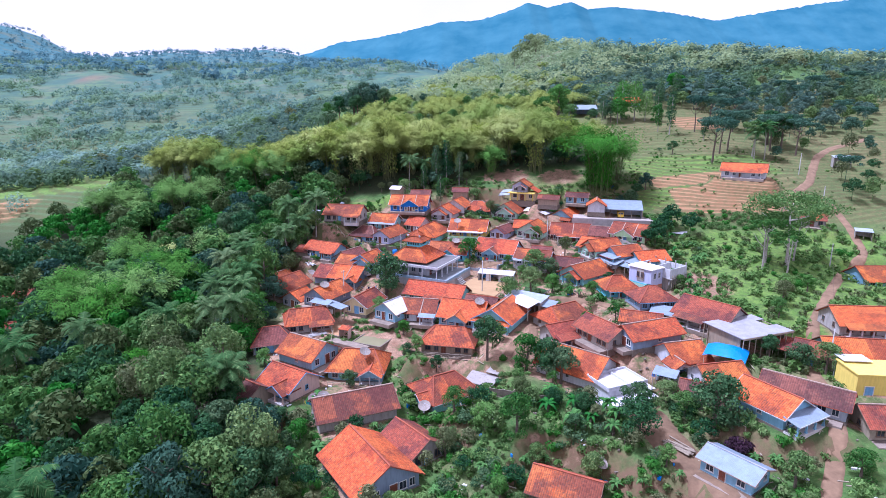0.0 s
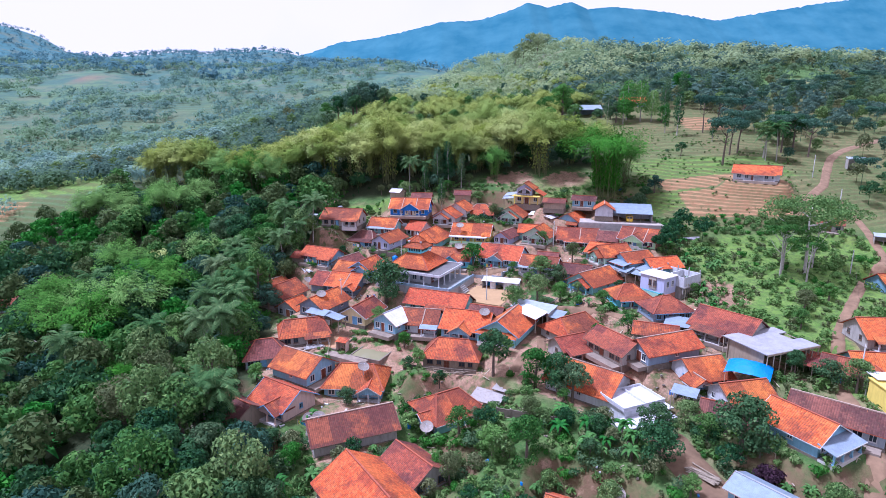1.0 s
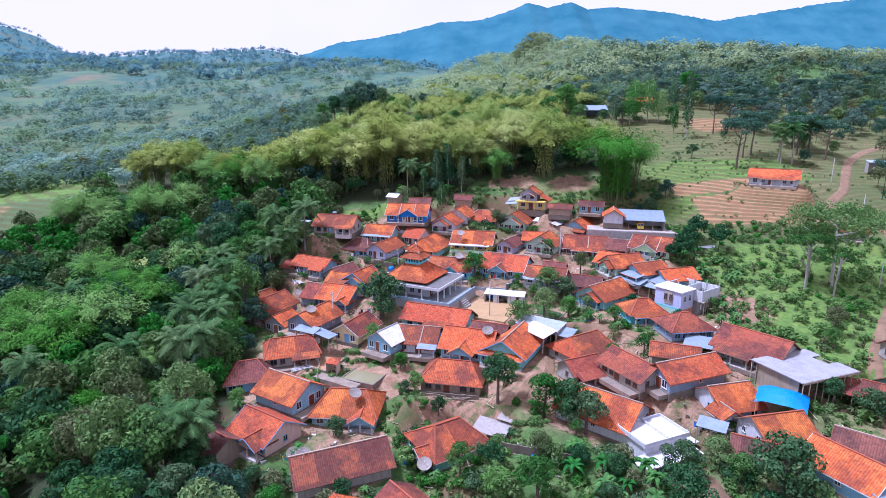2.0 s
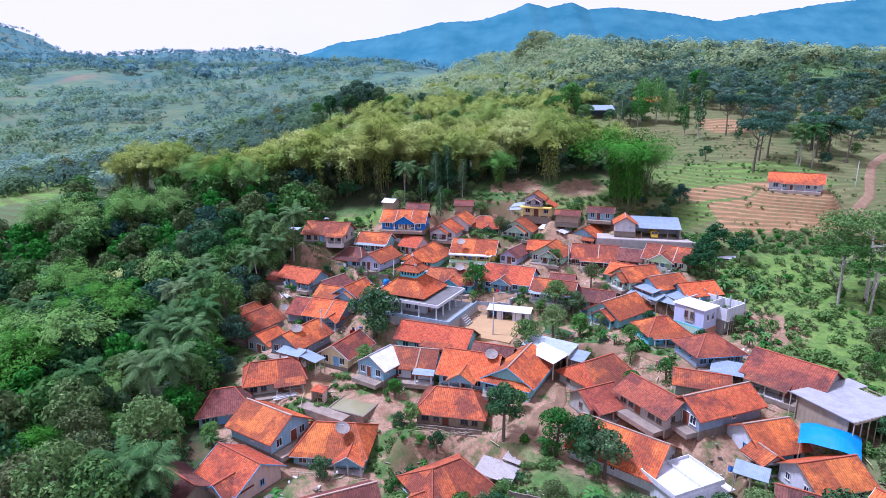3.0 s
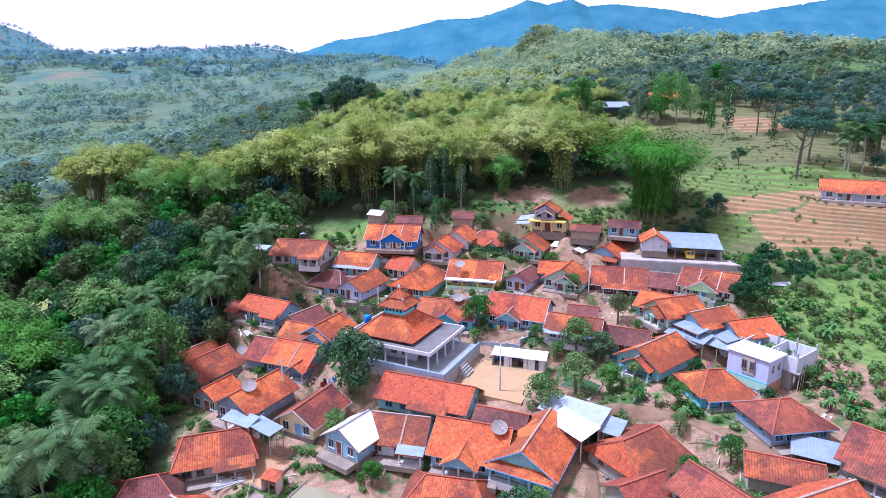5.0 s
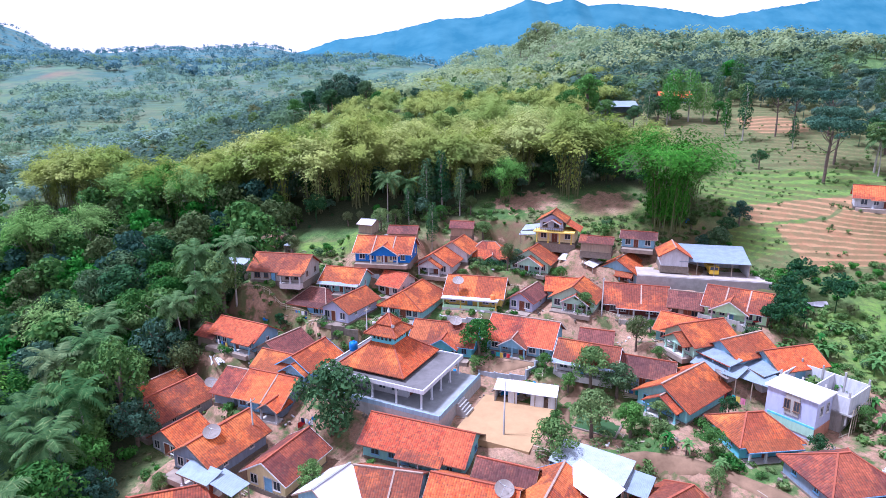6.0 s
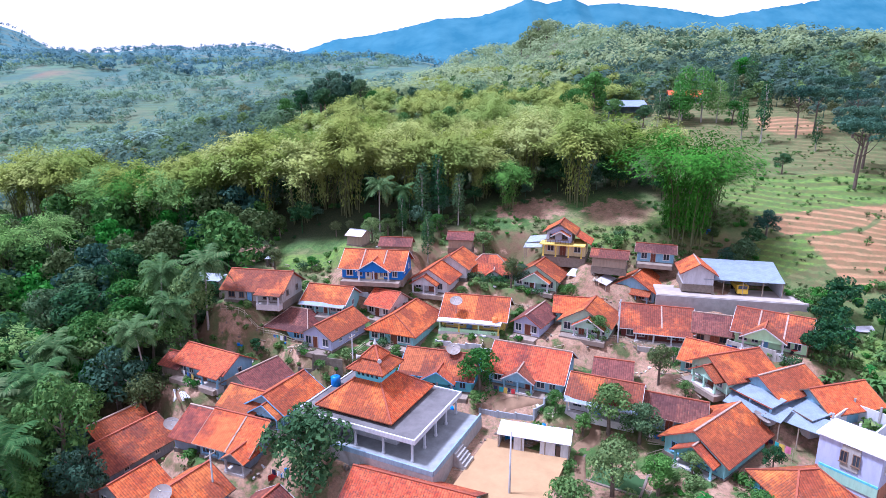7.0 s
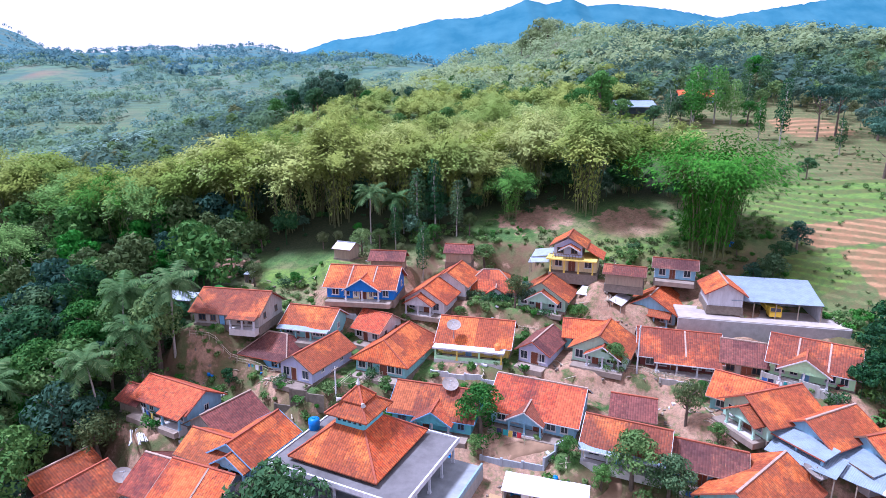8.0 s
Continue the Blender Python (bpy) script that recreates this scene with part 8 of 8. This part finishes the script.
low_wall(-17.5, 186.6, -4.2, 184.6, 0.7, WALL["white"], "low whitish terrace wall before the blue house")
low_wall(1.0, 174.4, 14.0, 171.6, 0.7, WALL["white"], "low white terrace wall before a porch")
low_wall(35.0, 169.6, 46.4, 166.8, 0.6, WALL["cement"], "low cement wall along a yard")
low_wall(-21.5, 167.2, -14.0, 165.4, 1.6, M_PLINTH, "stone retaining wall under a lilac house")


def pile(x, y, yaw, n, L, mat, label, name="log_pile", one="log", r=0.11):
    rng = random.Random(n + int(x))
    ob = thing(name, pose(x, y, ground_at(x, y), 0, 0, yaw), label, "timber", "stacks of timber")
    for i in range(n):
        a = rng.uniform(-0.2, 0.2)
        cx, cz = rng.uniform(-0.9, 0.9), r + 0.5 * rng.random() * (1 - abs(i / n - 0.5))
        d = Vector((math.sin(a), math.cos(a), rng.uniform(-0.03, 0.03))) * L / 2 * rng.uniform(0.8, 1.1)
        part(one, Geo().tube([Vector((cx, 0, cz)) - d, Vector((cx, 0, cz)) + d], [r, r * 0.8], 6), mat, ob)


pile(36.6, 79.2, 42, 26, 4.6, M_WOOD, "heap of grey logs and branches beside the lane")
pile(-28.6, 123.0, -60, 18, 4.2, M_TRIM, "stack of pale sawn boards in a yard", "board_pile", "board", 0.08)
pile(45.6, 152.8, 40, 14, 4.0, M_BAMBOO, "bundle of bamboo poles lying in a yard", "pole_pile", "bamboo_pole", 0.06)
pile(33.0, 148.2, 65, 16, 6.5, M_BAMBOO, "long bamboo poles stacked along a path", "pole_pile", "bamboo_pole", 0.06)
pile(13.2, 150.4, 70, 16, 2.6, M_WOOD, "heap of grey sheeting and planks at the court", "board_pile", "board", 0.12)
pile(3.0, 113.2, -70, 16, 4.0, M_WOOD, "bundles of firewood under the eaves", "firewood_pile", "stick", 0.07)
pile(-39.0, 162.2, 30, 14, 4.5, M_TRIM, "stack of whitish boards on a slope", "board_pile", "board", 0.08)
pile(32.8, 188.0, -20, 12, 3.0, M_BAMBOO, "bamboo poles leaning in a small stack", "pole_pile", "bamboo_pole", 0.06)
pile(52.0, 98.0, 15, 12, 3.6, M_WOOD, "scaffold poles stacked by the building site", "pole_pile", "pole", 0.07)
tarp(12.4, 151.2, 0.4, -18, 3.4, 1.6, "small blue-white plastic sheet over boards")


# hedge and clutter round the pond
for i, (x, y) in enumerate(((-19.2, 125.6), (-18.2, 125.9), (-17.2, 125.6), (-16.2, 125.4), (-20.4, 126.6), (-21.2, 130.0), (-20.2, 129.6), (-19.2, 129.2), (-18.2, 128.7), (-14.4, 124.6), (-12.8, 124.2), (-10.6, 123.0), (-10.0, 121.4))):
    plant(SHRUB if i % 3 else SHRUB2, x, y, 0.75, group="hedge by the pond")
banner = Geo()
for i in range(8):
    a, b = i * 0.4, (i + 1) * 0.4
    za, zb = 0.12 * math.sin(i * 1.3), 0.12 * math.sin((i + 1) * 1.3)
    banner.face([(a, za, 0.1), (b, zb, 0.1), (b, zb * 0.5, 1.0), (a, za * 0.5, 1.0)])
    banner.face([(a, za + 0.02, 0.1), (a, za * 0.5 + 0.02, 1.0), (b, zb * 0.5 + 0.02, 1.0), (b, zb + 0.02, 0.1)])
cloth = thing("banner", pose(-20.4, 144.8, ground_at(-20.4, 144.8) + 0.1, 0, 0, 35), "long red cloth hung on a rail", "cloth")
part("sheet", banner, M_RED, cloth)
for k in (0, 3.2):
    part("pole", Geo().tube([(k, -0.05, -0.6), (k, -0.05, 1.1)], [0.05, 0.04], 5), M_BAMBOO, cloth)


def motorbike(x, y, z, yaw):
    ob = thing("motorbike", pose(x, y, z, 0, 0, yaw), "small dark motorbike parked on a porch", "motorbike")
    black = plain("black_rubber", (0.02, 0.02, 0.02), 0.7)
    for u in (-0.62, 0.62):
        part("wheel", Geo().tube([(u, -0.05, 0.3), (u, 0.05, 0.3)], [0.3, 0.3], 14), black, ob)
    part("body", Geo().tube([(-0.75, 0, 0.72), (-0.2, 0, 0.6), (0.25, 0, 0.62), (0.55, 0, 0.9)], [0.1, 0.17, 0.14, 0.09], 8), plain("red_enamel", (0.35, 0.03, 0.03), 0.3), ob, smooth=True)
    part("seat", Geo().box(-0.25, 0, 0.8, 0.7, 0.24, 0.1), black, ob)
    part("handlebar", Geo().beam((0.5, -0.33, 1.02), (0.5, 0.33, 1.02), 0.05), black, ob)


motorbike(57.6, 163.6, ground_at(57.6, 163.6) + 0.2, 10)
motorbike(-8.6, 121.8 + 5.0, ground_at(-8.6, 126.8), 40)


# odds and ends that lie about the yards: stones, boards, sacks, tins
def litter(name, label, mat, n, seed, long, thick):
    rng = np.random.RandomState(seed)
    g = Geo()
    for x, y in scatter(n, -38, 62, 66, 204, 0.05, lambda x, y: x > village_edge(y) + 2, seed, 0.7):
        for k in range(rng.randint(1, 4)):
            a, L = rng.uniform(0, 3.14), rng.uniform(0.3, 1.0) * long
            u, v = x + rng.normal(0, 0.4), y + rng.normal(0, 0.4)
            t = thick * rng.uniform(0.5, 1.2)
            g.box(u, v, ground_at(u, v) + t * 0.45, L, max(0.12, t * rng.uniform(0.8, 1.8)), t, a)
    ob = new(name, g.data(name, mat))
    tagged(ob, label, "debris", kind="stuff")


litter("boards", "grey boards and sticks lying about the yards", M_WOOD, 120, 71, 2.2, 0.12)
litter("stones", "pale stones and broken bricks lying about", M_PLINTH, 150, 72, 0.5, 0.3)
litter("sacks", "whitish sacks and plastic sheets in the yards", M_WHITECLOTH, 60, 73, 0.8, 0.25)
litter("tubs", "blue plastic tubs and jerrycans in the yards", M_BLUEPLASTIC, 30, 74, 0.5, 0.4)
litter("poles", "pale bamboo poles lying along the paths", M_BAMBOO, 70, 75, 4.0, 0.1)
